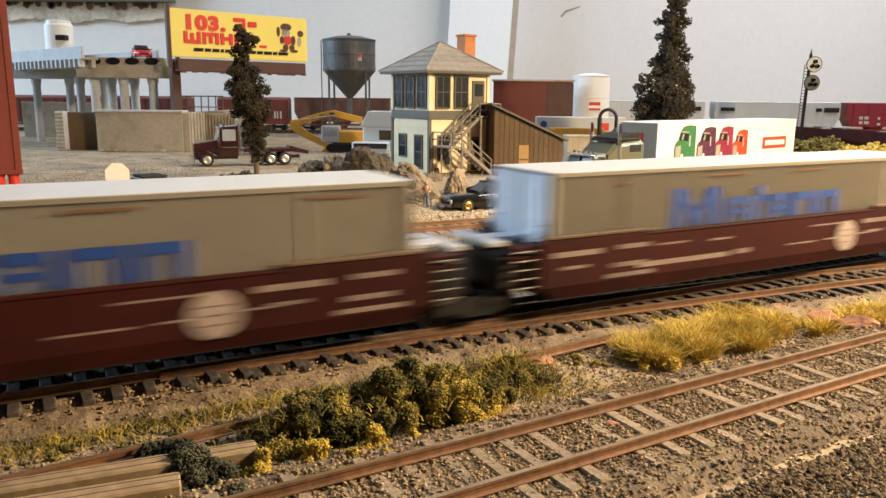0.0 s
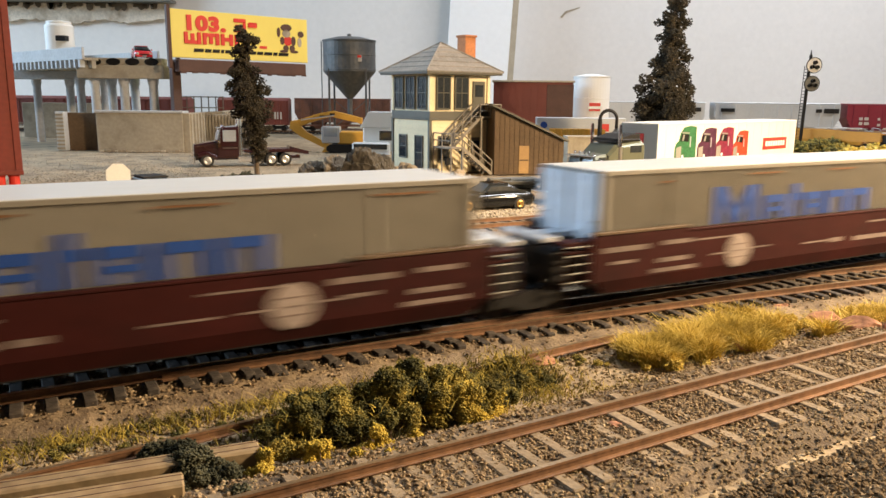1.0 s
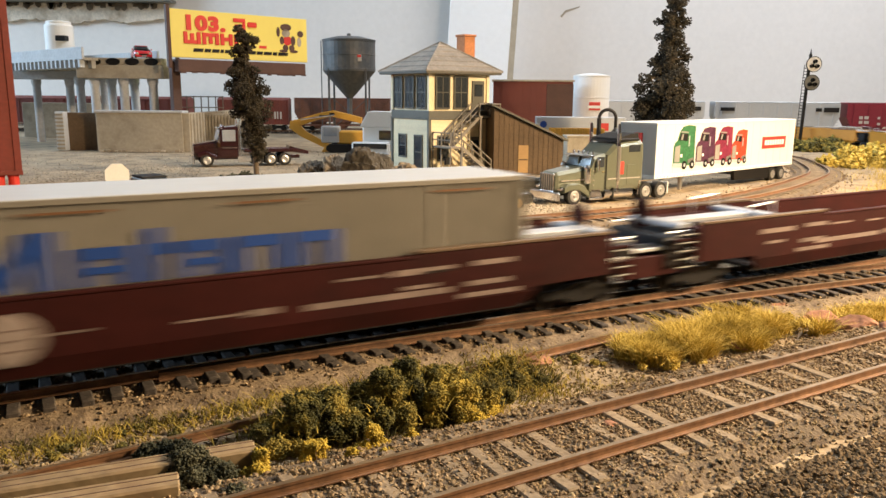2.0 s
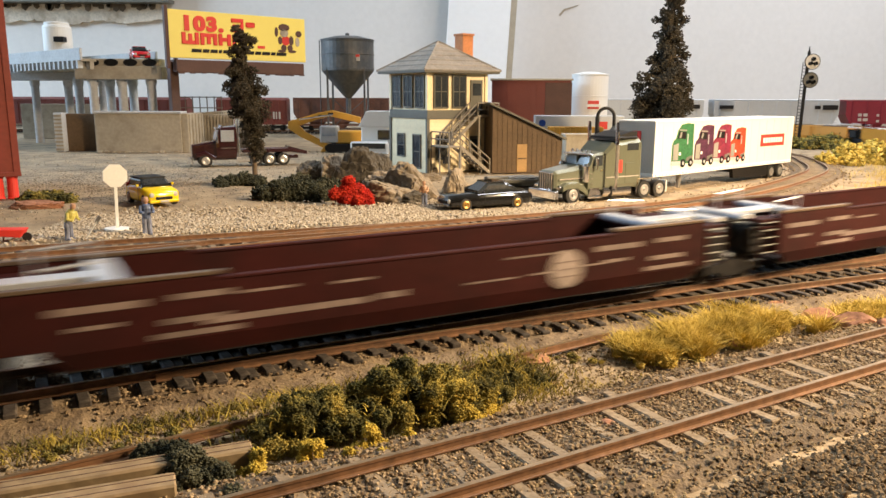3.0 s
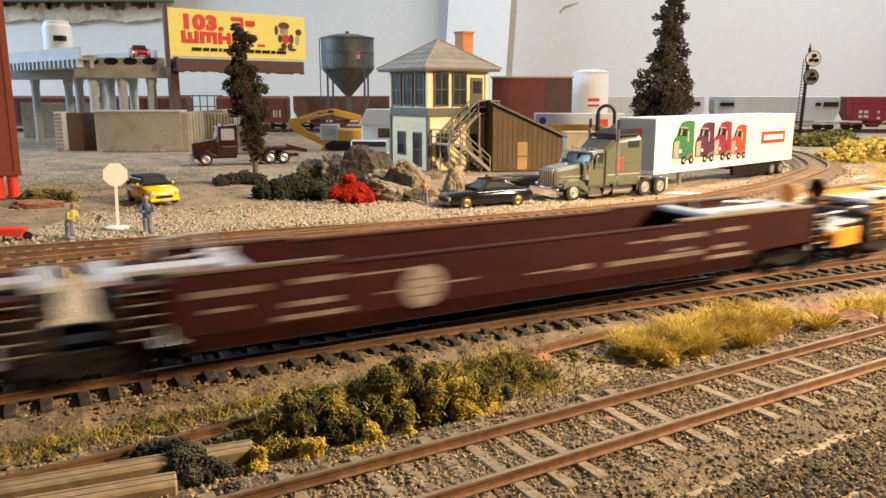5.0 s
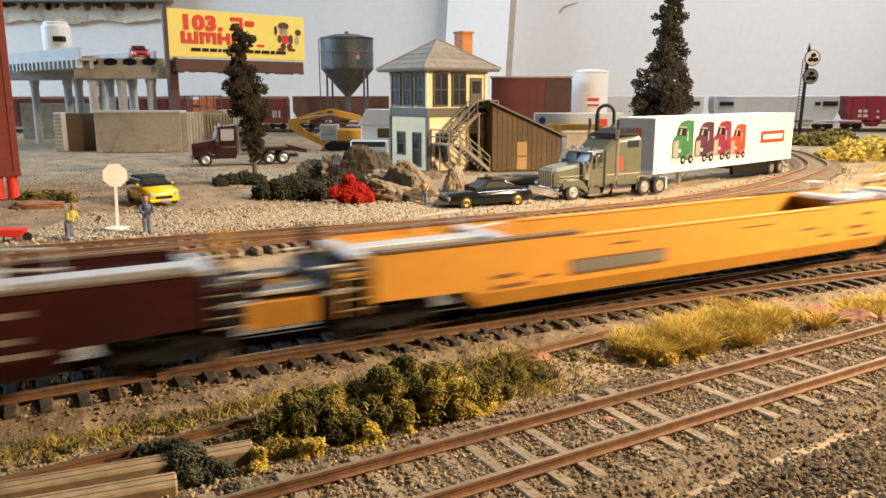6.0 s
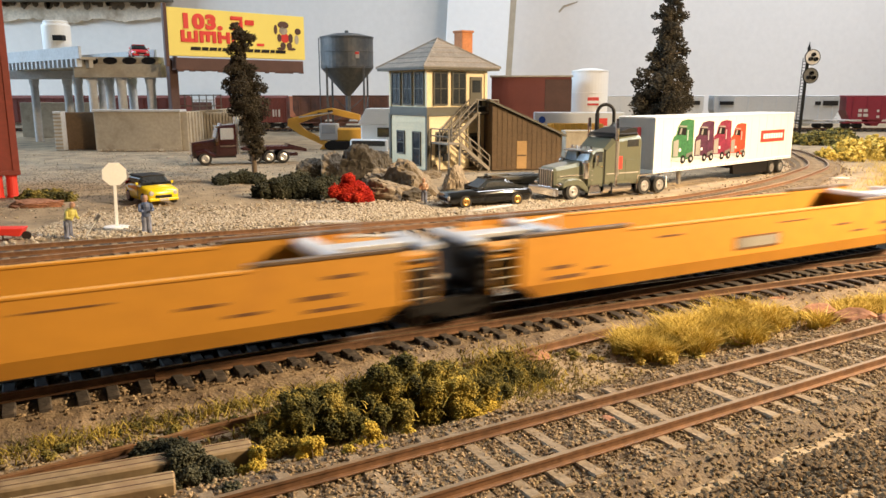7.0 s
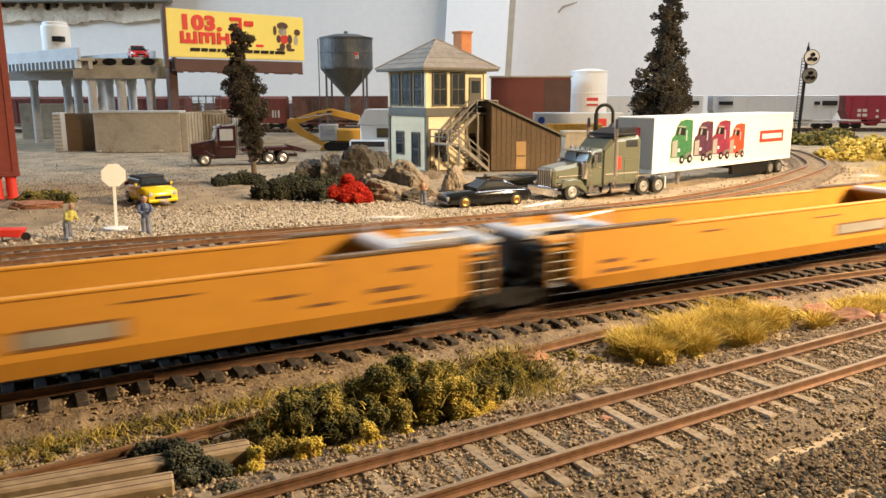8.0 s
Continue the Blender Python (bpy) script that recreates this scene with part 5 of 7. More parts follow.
def far_train():
    """Locomotives that come in along the back at the end, heading right."""
    out = []
    rows = ((0.0, "loco"), (0.24, "flat"), (0.465, "flat"))
    for back, what in rows:
        if what == "loco":
            root = thing("locomotive", pose(0, 0, 0), "orange and black diesel locomotive on the back line", "locomotive", "locomotives on the back line")
            part("frame", box(0, 228, -15, 15, 8, 14, .5), BLACK, root)
            part("hood", box(52, 224, -10, 10, 14, 49, 1.5), ORANGE, root)
            part("hood_band", box(54, 222, -10.3, 10.3, 34, 38), BLACK, root)
            part("cab", box(20, 52, -14, 14, 14, 54, 1.5), ORANGE, root)
            part("nose", box(4, 20, -9, 9, 14, 34, 2), ORANGE, root)
            part("cab_window", box(24, 46, -14.4, -13.8, 35, 44), GLASS_DARK, root)
            part("radiator", box(180, 218, -14, 14, 36, 48, 1), ORANGE, root)
            part("fuel_tank", box(90, 140, -11, 11, 2, 8, 1), BLACK, root)
            for s in (40, 190):
                part("truck", box(s - 28, s + 28, -11, 11, 1, 8, 1), BLACK, root)
            length = 0.228
        else:
            root = thing("open_hopper", pose(0, 0, 0), "grey-brown ribbed open hopper on the back line", "freight car", "cars on the back line")
            part("body", box(2, 208, -15, 15, 14, 42, .5), RUST_HOPPER, root)
            for k in range(14):
                part("rib", box(6 + k * 14.8, 8.5 + k * 14.8, -16.2, -15, 14, 46), CONCRETE, root)
            part("rim", box(0, 210, -16.5, -14, 45, 47, .3), CONCRETE, root)
            for s in (25, 185):
                part("truck", box(s - 14, s + 14, -11, 11, 1, 12, 1), BLACK, root)
            length = 0.21
        UNITS.append((root, 3.572 + back, length))

# ---- vehicles ----


def wheel(parent, x, y, r, w, hub, side=-1, name="wheel"):
    """A tyre with a rim on its outer side."""
    t = part(name, lathe([(r * .6, -w / 2), (r * .95, -w / 2), (r, -w / 2 + .5), (r, w / 2 - .5), (r * .95, w / 2), (r * .6, w / 2)], 22, m=lying(x, y, r)), RUBBER, parent)
    yo = y + side * (w / 2 + .05)
    part("rim", lathe([(r * .62, -.3), (r * .62, .3), (r * .45, .5), (r * .2, .2), (r * .16, .9)] if side > 0 else [(r * .16, -.9), (r * .2, -.2), (r * .45, -.5), (r * .62, -.3), (r * .62, .3)], 18, m=lying(x, yo, r) @ pose(0, 0, 0, 180, 0, 0)), hub, t)
    return t


def loft(sections, bm=None, closed=True):
    """A skin through equal-length rings of points."""
    bm = bm or bmesh.new()
    rings = [[bm.verts.new(p) for p in ring] for ring in sections]
    n = len(rings[0])
    for a, b in zip(rings, rings[1:]):
        for i in range(n):
            j = (i + 1) % n
            bm.faces.new((a[i], a[j], b[j], b[i]))
    bm.faces.new(rings[0][::-1])
    bm.faces.new(rings[-1])
    bmesh.ops.recalc_face_normals(bm, faces=bm.faces[:])
    return bm


def body_ring(x, w, z0, z1, r=1.5):
    """A rounded box section across the body at x."""
    h = w / 2
    return [(x, -h + r * .4, z0), (x, -h, z0 + r), (x, -h, z1 - r), (x, -h + r, z1), (x, h - r, z1), (x, h, z1 - r), (x, h, z0 + r), (x, h - r * .4, z0)]


def car(name, m, label, paint, glass, length, width, body, cabin, wheels, hub, r, roof_paint=None, lights=WHITE_DECAL):
    """A small car: lower body and cabin as skins along x (nose at 0), wheels, lamps, bumper, mirrors."""
    root = thing(name, m, label, "car")
    b = part("body", loft([body_ring(x, w, z0, z1) for x, w, z0, z1 in body]), paint, root)
    b.data.shade_smooth()
    c = part("cabin", loft([body_ring(x, w, z0, z1, 1.8) for x, w, z0, z1 in cabin]), glass, root, "dark glazed cabin")
    x0, w0, _, zt = cabin[1]
    x1 = cabin[-2][0]
    part("roof", loft([body_ring(x0 - .5, w0 - 1.0, zt - .5, zt + .3, .3), body_ring(x1 + .5, cabin[-2][1] - 1.0, cabin[-2][3] - .5, cabin[-2][3] + .3, .3)]), roof_paint or paint, c)
    for xw in wheels:
        for sy in (-1, 1):
            wheel(root, xw, sy * (width / 2 - 1.3), r, 2.6, hub, sy)
    for sy in (-1, 1):
        zz = body[1][3]
        part("headlight", lathe([(1.5, -.5), (1.3, .3), (.4, .5)], 14, m=pose(body[0][0] + .2, sy * width * .36, zz - 2.6, 0, -90, 0)), lights, root)
        part("mirror", box(cabin[0][0] + 2, cabin[0][0] + 3.6, sy * (width / 2 + .8) - .8, sy * (width / 2 + .8) + .8, body[2][3] + .2, body[2][3] + 1.8, .3), paint, root)
        part("door_seam", box(cabin[0][0] + 4, cabin[0][0] + 4.3, sy * (width / 2) - .12, sy * (width / 2) + .12, 3.5, body[2][3] - .6), BLACK, root)
    part("bumper", box(body[0][0] - .7, body[0][0] + 1.5, -width * .45, width * .45, 2.6, 4.4, .5), paint, root)
    part("grille", box(body[0][0] - .5, body[0][0] + .6, -width * .25, width * .25, 4.5, 6.2, .3), BLACK, root)
    part("number_bar", box(body[0][0] - 1.0, body[0][0] - .6, -2.6, 2.6, 3.0, 4.2), WHITE_DECAL, root)
    return root


def cars():
    car("yellow_hatchback", pose(-0.1675, 0.4575, 0, 0, 0, 131), "bright yellow compact car with black roof parked on gravel", YELLOW_CAR, GLASS_DARK, 40, 20,
        [(0, 16, 4, 8), (1.5, 19, 3, 10), (12, 20, 2.6, 11.4), (30, 20, 2.6, 11.6), (38, 19, 3, 11), (40, 17, 4, 10)],
        [(11, 18.5, 11, 11.6), (16, 16.5, 11, 16.5), (33, 16.5, 11, 16.5), (38, 18.5, 10.5, 11.5)], (7.5, 32), STEEL, 3.7, BLACK)
    car("red_car", pose(-0.360, 0.944, 0.1072, 0, 0, 120), "red rounded car standing on the overpass end", RED_CAR, GLASS_DARK, 40, 20,
        [(0, 14, 4, 7), (2, 19, 3, 9), (12, 20, 2.6, 10.6), (30, 20, 2.6, 10.6), (38, 18, 3, 9.5), (41, 14, 4, 8)],
        [(11, 18, 10, 10.8), (17, 15.5, 10, 16), (28, 15.5, 10, 16), (39, 16, 8.5, 9.5)], (7.5, 32), STEEL, 3.6, RED_CAR)
    car("black_muscle_car", pose(0.000, 0.4475, 0, 0, 0, 24), "black muscle car with gold wheels parked beside the track", BLACK_CAR, GLASS_DARK, 55, 21,
        [(0, 17, 4.4, 7), (1.5, 20.4, 3, 8.6), (20, 21, 2.6, 10.2), (38, 21, 2.6, 10.6), (52, 20.4, 3, 10.2), (55, 18, 4.5, 9)],
        [(18, 18.5, 10, 10.4), (26, 15.5, 10, 16.2), (37, 15.5, 10, 16.2), (49, 18, 9.6, 10.3)], (10, 44), GOLD, 3.9, BLACK_CAR)


def tractor():
    root = thing("green_tractor_truck", pose(0.0630, 0.4815, 0, 0, 0, 31), "sage-green conventional tractor truck with chrome stacks", "truck")
    part("frame_rail", box(4, 96, -5, 5, 5.5, 8.5, .4), BLACK, root)
    part("bumper", box(-1.5, 2.0, -13.5, 13.5, 3.2, 8.6, .6), CHROME, root, "chrome front bumper")
    part("hood", loft([body_ring(2.2, 15, 8, 19.5, 1.5), body_ring(4, 16.5, 7, 20.5, 2), body_ring(26, 20, 7, 23.5, 2.2)]), GREEN_TRUCK, root)
    g = part("grille", box(1.2, 2.6, -6.8, 6.8, 8.4, 19.6, .4), CHROME, root, "upright chrome grille")
    for k in range(6):
        part("grille_bar", box(.9, 1.3, -6 + k * 2.2, -5 + k * 2.2, 9, 19), GREY_PANEL, g)
    for sy in (-1, 1):
        fender = loft([body_ring(5, 6, 8, 11.5, .8), body_ring(9, 6.5, 9.5, 13.5, .8), body_ring(16, 6.5, 9.5, 13.8, .8), body_ring(21, 6.5, 7, 12, .8), body_ring(25, 6, 4.5, 8, .8)])
        bmesh.ops.translate(fender, vec=(0, sy * 10.8, 0), verts=fender.verts)
        f = part("fender", fender, GREEN_TRUCK, root)
        part("headlight", box(2.6, 4.6, sy * 11 - 1.8, sy * 11 + 1.8, 9.2, 11.2, .5), CHROME, f)
        wheel(root, 13, sy * 11.6, 5.7, 4, BRIGHT_WHEEL, sy)
        for xw in (74, 88):
            wheel(root, xw, sy * 11.2, 5.7, 5.5, BRIGHT_WHEEL, sy)
        part("exhaust_pipe", lathe([(1.3, 6), (1.3, 44), (1.0, 50), (.9, 50), (.9, 44)], 14, m=pose(48.5, sy * 13.2, 0)), CHROME, root, "tall chrome exhaust stack")
        part("fuel_tank", lathe([(3.0, 0), (3.4, .5), (3.4, 24), (3.0, 24.5)], 18, m=pose(38, sy * 11, 6, 0, 90, 0)), CHROME, root)
        part("step", box(27, 37, sy * 12 - 2, sy * 12 + 2, 2.4, 4.0, .3), CHROME, root)
        part("step_box", prism([(26, 2.5), (37, 2.5), (35, 9), (28, 9)], 3, m=pose(0, sy * 11.2, 0)), CHROME, root)
        part("mirror", box(30, 31.2, sy * 15.2 - .9, sy * 15.2 + .9, 21, 28, .3), CHROME, root)
        part("door_window", prism([(29, 23), (37, 23), (37, 29.5), (31.5, 29.5)], .4, m=pose(0, sy * 13.05, 0)), GLASS_DARK, root)
        part("door_seam", box(37.8, 38.1, sy * 13.05 - .1, sy * 13.05 + .1, 9, 30), BLACK, root)
        part("sleeper_door", box(56, 63, sy * 14.05 - .15, sy * 14.05 + .15, 11, 24, .1), GREEN_TRUCK, root)
        part("red_badge", box(49.8, 53, sy * 14.1 - .15, sy * 14.1 + .15, 18, 26), SIGN_RED, root)
        part("stripe", box(40, 68, sy * 14.1 - .12, sy * 14.1 + .12, 15, 15.6), WHITE_DECAL, root)
    part("cab", loft([body_ring(26, 25, 8, 22, 2), body_ring(29, 26, 7.5, 30, 2), body_ring(39, 26, 7.5, 31.5, 2)]), GREEN_TRUCK, root)
    part("windscreen", prism([(26.0, 22.3), (26.6, 22.0), (29.4, 29.6), (28.8, 30)], 22), GLASS_DARK, root)
    part("visor", box(25.4, 29.5, -12.5, 12.5, 29.6, 30.6, .3, m=None), CHROME, root)
    for k in range(5):
        part("roof_lamp", lathe([(1.0, 0), (.9, 1.4), (.3, 2.0)], 12, m=pose(30.5, -9 + k * 4.5, 31.0)), CHROME, root)
    part("sleeper", loft([body_ring(39.2, 27, 8, 31.5, 2), body_ring(46, 28, 8, 37.5, 2.5), body_ring(69, 28, 8, 39.5, 2.5), body_ring(70, 27, 9, 38.5, 2.5)]), GREEN_TRUCK, root)
    part("roof_panel", box(48, 68, -12.6, 12.6, 39.0, 41.0, .8), BLACK, root)
    part("cab_gap", box(38.6, 39.8, -13.3, 13.3, 9, 30.5), BLACK, root)
    part("wind_fairing", prism([(46, 38.5), (67, 40.5), (67, 44), (60, 43.6), (50, 41)], 24), BLACK, root)
    part("screen_post", box(26.8, 27.8, -.4, .4, 22, 30), GREEN_TRUCK, root)
    for sy in (-1, 1):
        part("air_cleaner", lathe([(2.0, 13), (2.4, 13.5), (2.4, 23), (1.6, 24.5)], 16, m=pose(24.5, sy * 11.6, 0)), CHROME, root, "chrome air cleaner canister")
        part("mirror_arm", rod((30.5, sy * 13, 29), (30.5, sy * 15.4, 28), .3), CHROME, root)
        part("mirror_arm", rod((30.5, sy * 13, 20), (30.5, sy * 15.4, 21), .3), CHROME, root)
        part("hood_line", box(5, 26, sy * 9.6 - .5, sy * 9.6 + .5, 15.0, 15.6), CHROME, root)
        part("door_handle", box(35, 37, sy * 13.2 - .2, sy * 13.2 + .2, 19.6, 20.4), CHROME, root)
        part("sleeper_window", box(57, 67, sy * 14.1 - .15, sy * 14.1 + .15, 32, 36.5, .1), GLASS_DARK, root)
        part("heat_shield", lathe([(1.9, 14), (1.9, 36)], 14, m=pose(48.5, sy * 13.2, 0)), STEEL, root)
        part("tank_strap", box(44, 45, sy * 11 - 3.6, sy * 11 + 3.6, 2.4, 9.6), BLACK, root)
        part("quarter_fender", prism([(66, 4), (67, 4), (68, 12.4), (80, 12.8), (80, 13.4), (67, 13.4)], 6, m=pose(0, sy * 11.2, 0)), CHROME, root)
        for zz in (12, 15, 18, 21):
            part("grab_step", rod((27.6, sy * 13.2, zz), (29, sy * 13.2, zz), .3), CHROME, root)
    part("fifth_wheel", lathe([(6, 8.5), (6, 10.2), (5, 10.6)], 20, m=pose(81, 0, 0)), BLACK, root)
    part("mudflap", box(94, 95, -14, -7, 3, 11, .2), WHITE, root)


def trailer():
    """White box trailer; local x from its front end back, y=0 on its centre line."""
    root = thing("white_semi_trailer", pose(0.1435 - 0.0098, 0.525 + 0.0113, 0, 0, 0, 41), "white box semi-trailer with four painted trucks and a red plate", "trailer")
    l, w, z0, z1 = 203.0, 15.0, 11.8, 50.2
    part("body", box(0, l, -w, w, z0 + 2, z1 - .6, .5), TRAILER_WHITE, root)
    part("roof", box(-.4, l + .4, -w - .4, w + .4, z1 - 1.2, z1, .4), WHITE, root)
    part("lower_rail", box(-.3, l + .3, -w - .35, w + .35, z0, z0 + 2.4, .2), WHITE, root)
    for x in (0, l - 1.6):
        part("corner_post", box(x, x + 1.6, -w - .3, w + .3, z0, z1 - .5, .2), WHITE, root)
    for k in range(48):
        x = 3 + k * (l - 6) / 47
        part("rivet", box(x - .4, x + .4, -w - .6, -w - .3, z0 + .8, z0 + 1.6), STEEL, root)
    for k in range(16):
        x = 10 + k * (l - 20) / 15
        part("panel_seam", box(x - .12, x + .12, -w - .08, -w, z0 + 2.5, z1 - 1.5), TRAILER_WHITE, root)
    bo = part("bogie", box(128, 196, -11, 11, 6.5, z0, .5), BLACK, root)
    part("skirt_box", prism([(112, 3.8), (150, 2.6), (166, 2.6), (166, z0), (110, z0)], 3, m=pose(0, -11.8, 0)), BLACK, bo)
    for xw in (172, 187):
        for sy in (-1, 1):
            wheel(root, xw, sy * 11.6, 5.4, 5.4, BRIGHT_WHEEL, sy)
    part("landing_leg", box(42, 45, -9, -6.5, 1.0, z0, .3), STEEL, root)
    part("landing_leg", box(42, 45, 6.5, 9, 1.0, z0, .3), STEEL, root)
    part("front_emblem", box(-.4, 0, -4, 3, 36, 43, .3), SIGN_RED, root)
    part("bumper_bar", box(l - 1, l + .6, -12, 12, 4.5, 6, .3), STEEL, root)
    # four painted trucks: hood, cab, screen, bumper and wheels as flat colour
    y = -w
    for k, (x, s, mt) in enumerate(((22, 1.06, mat("green_print", (0.035, 0.15, 0.06), 0.5, vary=.3, fine=800, coarse=250)), (51, 1.0, mat("plum_print", (0.09, 0.025, 0.06), 0.5, vary=.3, fine=800, coarse=250)), (76, 1.0, mat("maroon_print", (0.20, 0.02, 0.05), 0.5, vary=.3, fine=800, coarse=250)), (101, .9, mat("red_print", (0.48, 0.045, 0.02), 0.5, vary=.3, fine=800, coarse=250)))):
        def at(px, pz):
            return (x + px * s * 1.12, 17.0 + pz * s)

        def patch(name, pts, lift, material, owner):
            return part(name, prism([at(*q) for q in pts], .2, m=pose(0, y - lift, 0)), material, owner)

        p = part("painted_truck", prism([at(-.5, 2.4), at(-.5, 15), at(1, 18), at(3.4, 19.4), at(5, 24.5), at(8.5, 28.2), at(15, 29.2), at(22, 28.4), at(22.5, 3.4), at(16, 2.2)], .2, m=pose(0, y - .1, 0)), mt, root, "painted picture of a truck cab")
        patch("painted_window", [(4.4, 19.4), (13.4, 18.6), (13.8, 23.4), (6, 24)], .32, BLACK, p)
        patch("painted_shine", [(6, 19.6), (8, 19.4), (9, 23.4), (7.4, 23.5)], .5, GREY_PALE, p)
        patch("painted_visor", [(6, 24.4), (14, 23.8), (14, 24.8), (6.4, 25.3)], .32, GREY_PALE, p)
        patch("painted_grille", [(.6, 5), (.6, 15), (6, 16), (6, 4.8)], .32, GREY_PALE, p)
        patch("painted_bumper", [(-1, 2), (-1, 4.4), (9, 4), (9, 1.4)], .34, SILVER, p)
        patch("painted_lamp", [(6.8, 8), (6.8, 10), (8.8, 10), (8.8, 8)], .34, WHITE, p)
        patch("painted_mirror", [(15, 15), (16, 15), (16, 22), (15, 22)], .34, SILVER, p)
        patch("painted_step", [(15, 3.4), (22, 5), (22, 7.5), (15, 6)], .34, GREY_PANEL, p)
        for wx in (11.5, 20):
            part("painted_wheel", lathe([(2.9 * s, -.1), (2.9 * s, .1)], 16, m=lying(x + wx * s * 1.12, y - .45, 17.0 + 2.6 * s)), BLACK, p)
            part("painted_hub", lathe([(1.2 * s, -.1), (1.2 * s, .1)], 12, m=lying(x + wx * s * 1.12, y - .62, 17.0 + 2.6 * s)), SILVER, p)
    f = part("red_plate", box(148, 188, y - .25, y - .02, 27, 36.5, .1), SIGN_RED, root)
    x = 152
    for k in range(8):
        part("plate_mark", box(x, x + 3.2, y - .45, y - .25, 29.8, 33.8), WHITE, f)
        x += 4.15
    hook = thing("hook_lamp", pose(0.111, 0.560, 0), "black hooked yard lamp on a tall post", "lamp")
    part("post", rod((0, 0, 0), (0, 0, 52), 1.6), BLACK, hook)
    arc = [(0, 52)] + [(6 - 6 * math.cos(math.pi * k / 10), 52 + 6 * math.sin(math.pi * k / 10)) for k in range(1, 10)] + [(12, 52), (12, 44)]
    rings = []
    for k, (x, z) in enumerate(arc):
        a, b = arc[max(k - 1, 0)], arc[min(k + 1, len(arc) - 1)]
        d = Vector((b[0] - a[0], 0, b[1] - a[1])).normalized()
        n = Vector((-d.z, 0, d.x))
        rings.append([Vector((x, 0, z)) + n * (1.2 * math.cos(c * math.pi / 4)) + Vector((0, 1.2 * math.sin(c * math.pi / 4), 0)) for c in range(8)])
    bend = loft(rings)
    part("bend", bend, BLACK, hook)
    part("shade", lathe([(4.5, 38), (3.6, 42), (1.4, 44.5), (1, 46)], 18, m=pose(12, 0, 0)), GREY_PANEL, hook)


def far_trucks():
    root = thing("dark_red_truck", pose(-0.2365, 0.722, 0, 0, 0, 22), "dark-red heavy haul truck with chrome bumper", "truck")
    part("frame_rail", box(2, 100, -5, 5, 6, 9, .4), DARKRED_TRUCK, root)
    part("bumper", box(-2, 1, -13, 13, 3, 10, .6), CHROME, root)
    part("grille", box(.2, 1.6, -6, 6, 9, 21, .4), CHROME, root)
    part("hood", loft([body_ring(1, 15, 9, 20.5, 1.5), body_ring(22, 20, 8, 24, 2)]), DARKRED_TRUCK, root)
    part("cab", loft([body_ring(22, 25, 8, 25, 2), body_ring(25, 26, 8, 36, 2), body_ring(41, 26, 8, 37.5, 2)]), DARKRED_TRUCK, root)
    part("windscreen", prism([(21.6, 25.0), (22.4, 24.6), (25.0, 34.4), (24.2, 34.8)], 23), GLASS_REFLECTION, root)
    part("side_window", box(26.5, 38.5, -13.6, -12.9, 23.5, 34, .2), GLASS_REFLECTION, root)
    for k in range(5):
        part("roof_lamp", lathe([(1.1, 0), (1.0, 1.4), (.3, 2)], 10, m=pose(28, -9 + 4.5 * k, 36.4)), CHROME, root)
    part("visor", box(22.5, 27, -12.6, 12.6, 34.6, 35.8, .3), CHROME, root)
    for sy in (-1, 1):
        part("mirror", box(23, 24, sy * 15.4 - .9, sy * 15.4 + .9, 22, 31, .2), CHROME, root)
        part("exhaust_pipe", rod((43, sy * 11, 8), (43, sy * 11, 44), 1.1), CHROME, root, "chrome exhaust stack")
        part("door_stripe", box(26, 40, sy * 13.1 - .15, sy * 13.1 + .15, 17, 18), CHROME, root)
    for sy in (-1, 1):
        part("fender", loft([body_ring(4, 6, 9, 13, .8), body_ring(12, 6.5, 11, 15, .8), body_ring(21, 6, 6, 10, .8)]), DARKRED_TRUCK, root, at=pose(0, sy * 0.0105, 0))
        for xw in (12, 58, 71, 84):
            wheel(root, xw, sy * 11.2, 6, 4.5, BRIGHT_WHEEL, sy)
    part("tank_step", box(40, 56, -13, 13, 4, 10, .6), CHROME, root)
    part("bed", box(46, 97, -12, 12, 12.6, 16, .5), DARKRED_TRUCK, root)
    part("gooseneck", prism([(88, 13), (108, 10), (108, 13), (90, 18)], 16), DARKRED_TRUCK, root)

    ex = thing("yellow_excavator", pose(-0.150, 0.93, 0, 0, 0, 0), "yellow tracked excavator with folded arm", "excavator")
    for y in (-13, 13):
        part("track", prism([(0, 3), (4, 0), (44, 0), (48, 3), (48, 7), (44, 10), (4, 10), (0, 7)], 8, m=pose(10, y, 0), bevel=.4), BLACK, ex)
    part("house", box(22, 66, -14, 14, 10, 25, 1.5), EXC_YELLOW, ex)
    part("cab", box(4, 26, -14.5, -2, 11, 31, 1.2), SILVER, ex, "pale grey operator's cab")
    part("cab_window", box(7, 23, -15, -14.3, 19, 29), GLASS_REFLECTION, ex)
    part("counterweight", box(60, 68, -14, 14, 10, 22, 2), BROWN, ex)
    part("boom", prism([(52, 34), (52, 41), (36, 45), (18, 49), (2, 46), (-28, 37), (-31, 32), (-26, 29), (0, 38), (16, 42), (34, 38)], 7, m=pose(0, -8, 0), bevel=.4), EXC_YELLOW, ex, "bent yellow boom")
    part("stick", prism([(-33, 36), (-27, 38), (-14, 24), (16, 8), (12, 3), (-20, 18), (-34, 28)], 6, m=pose(0, -9, 0), bevel=.3), EXC_YELLOW, ex)
    part("bucket", prism([(4, 0), (16, 2), (20, 9), (10, 10)], 14, m=pose(0, -9, 0), bevel=.4), EXC_YELLOW, ex)
    part("ram", rod((20, -12, 44), (-20, -12, 38), 1.2), CHROME, ex)
    part("lettering", box(2, 9, -12, -11.4, 41.5, 43.5), BLACK, ex)
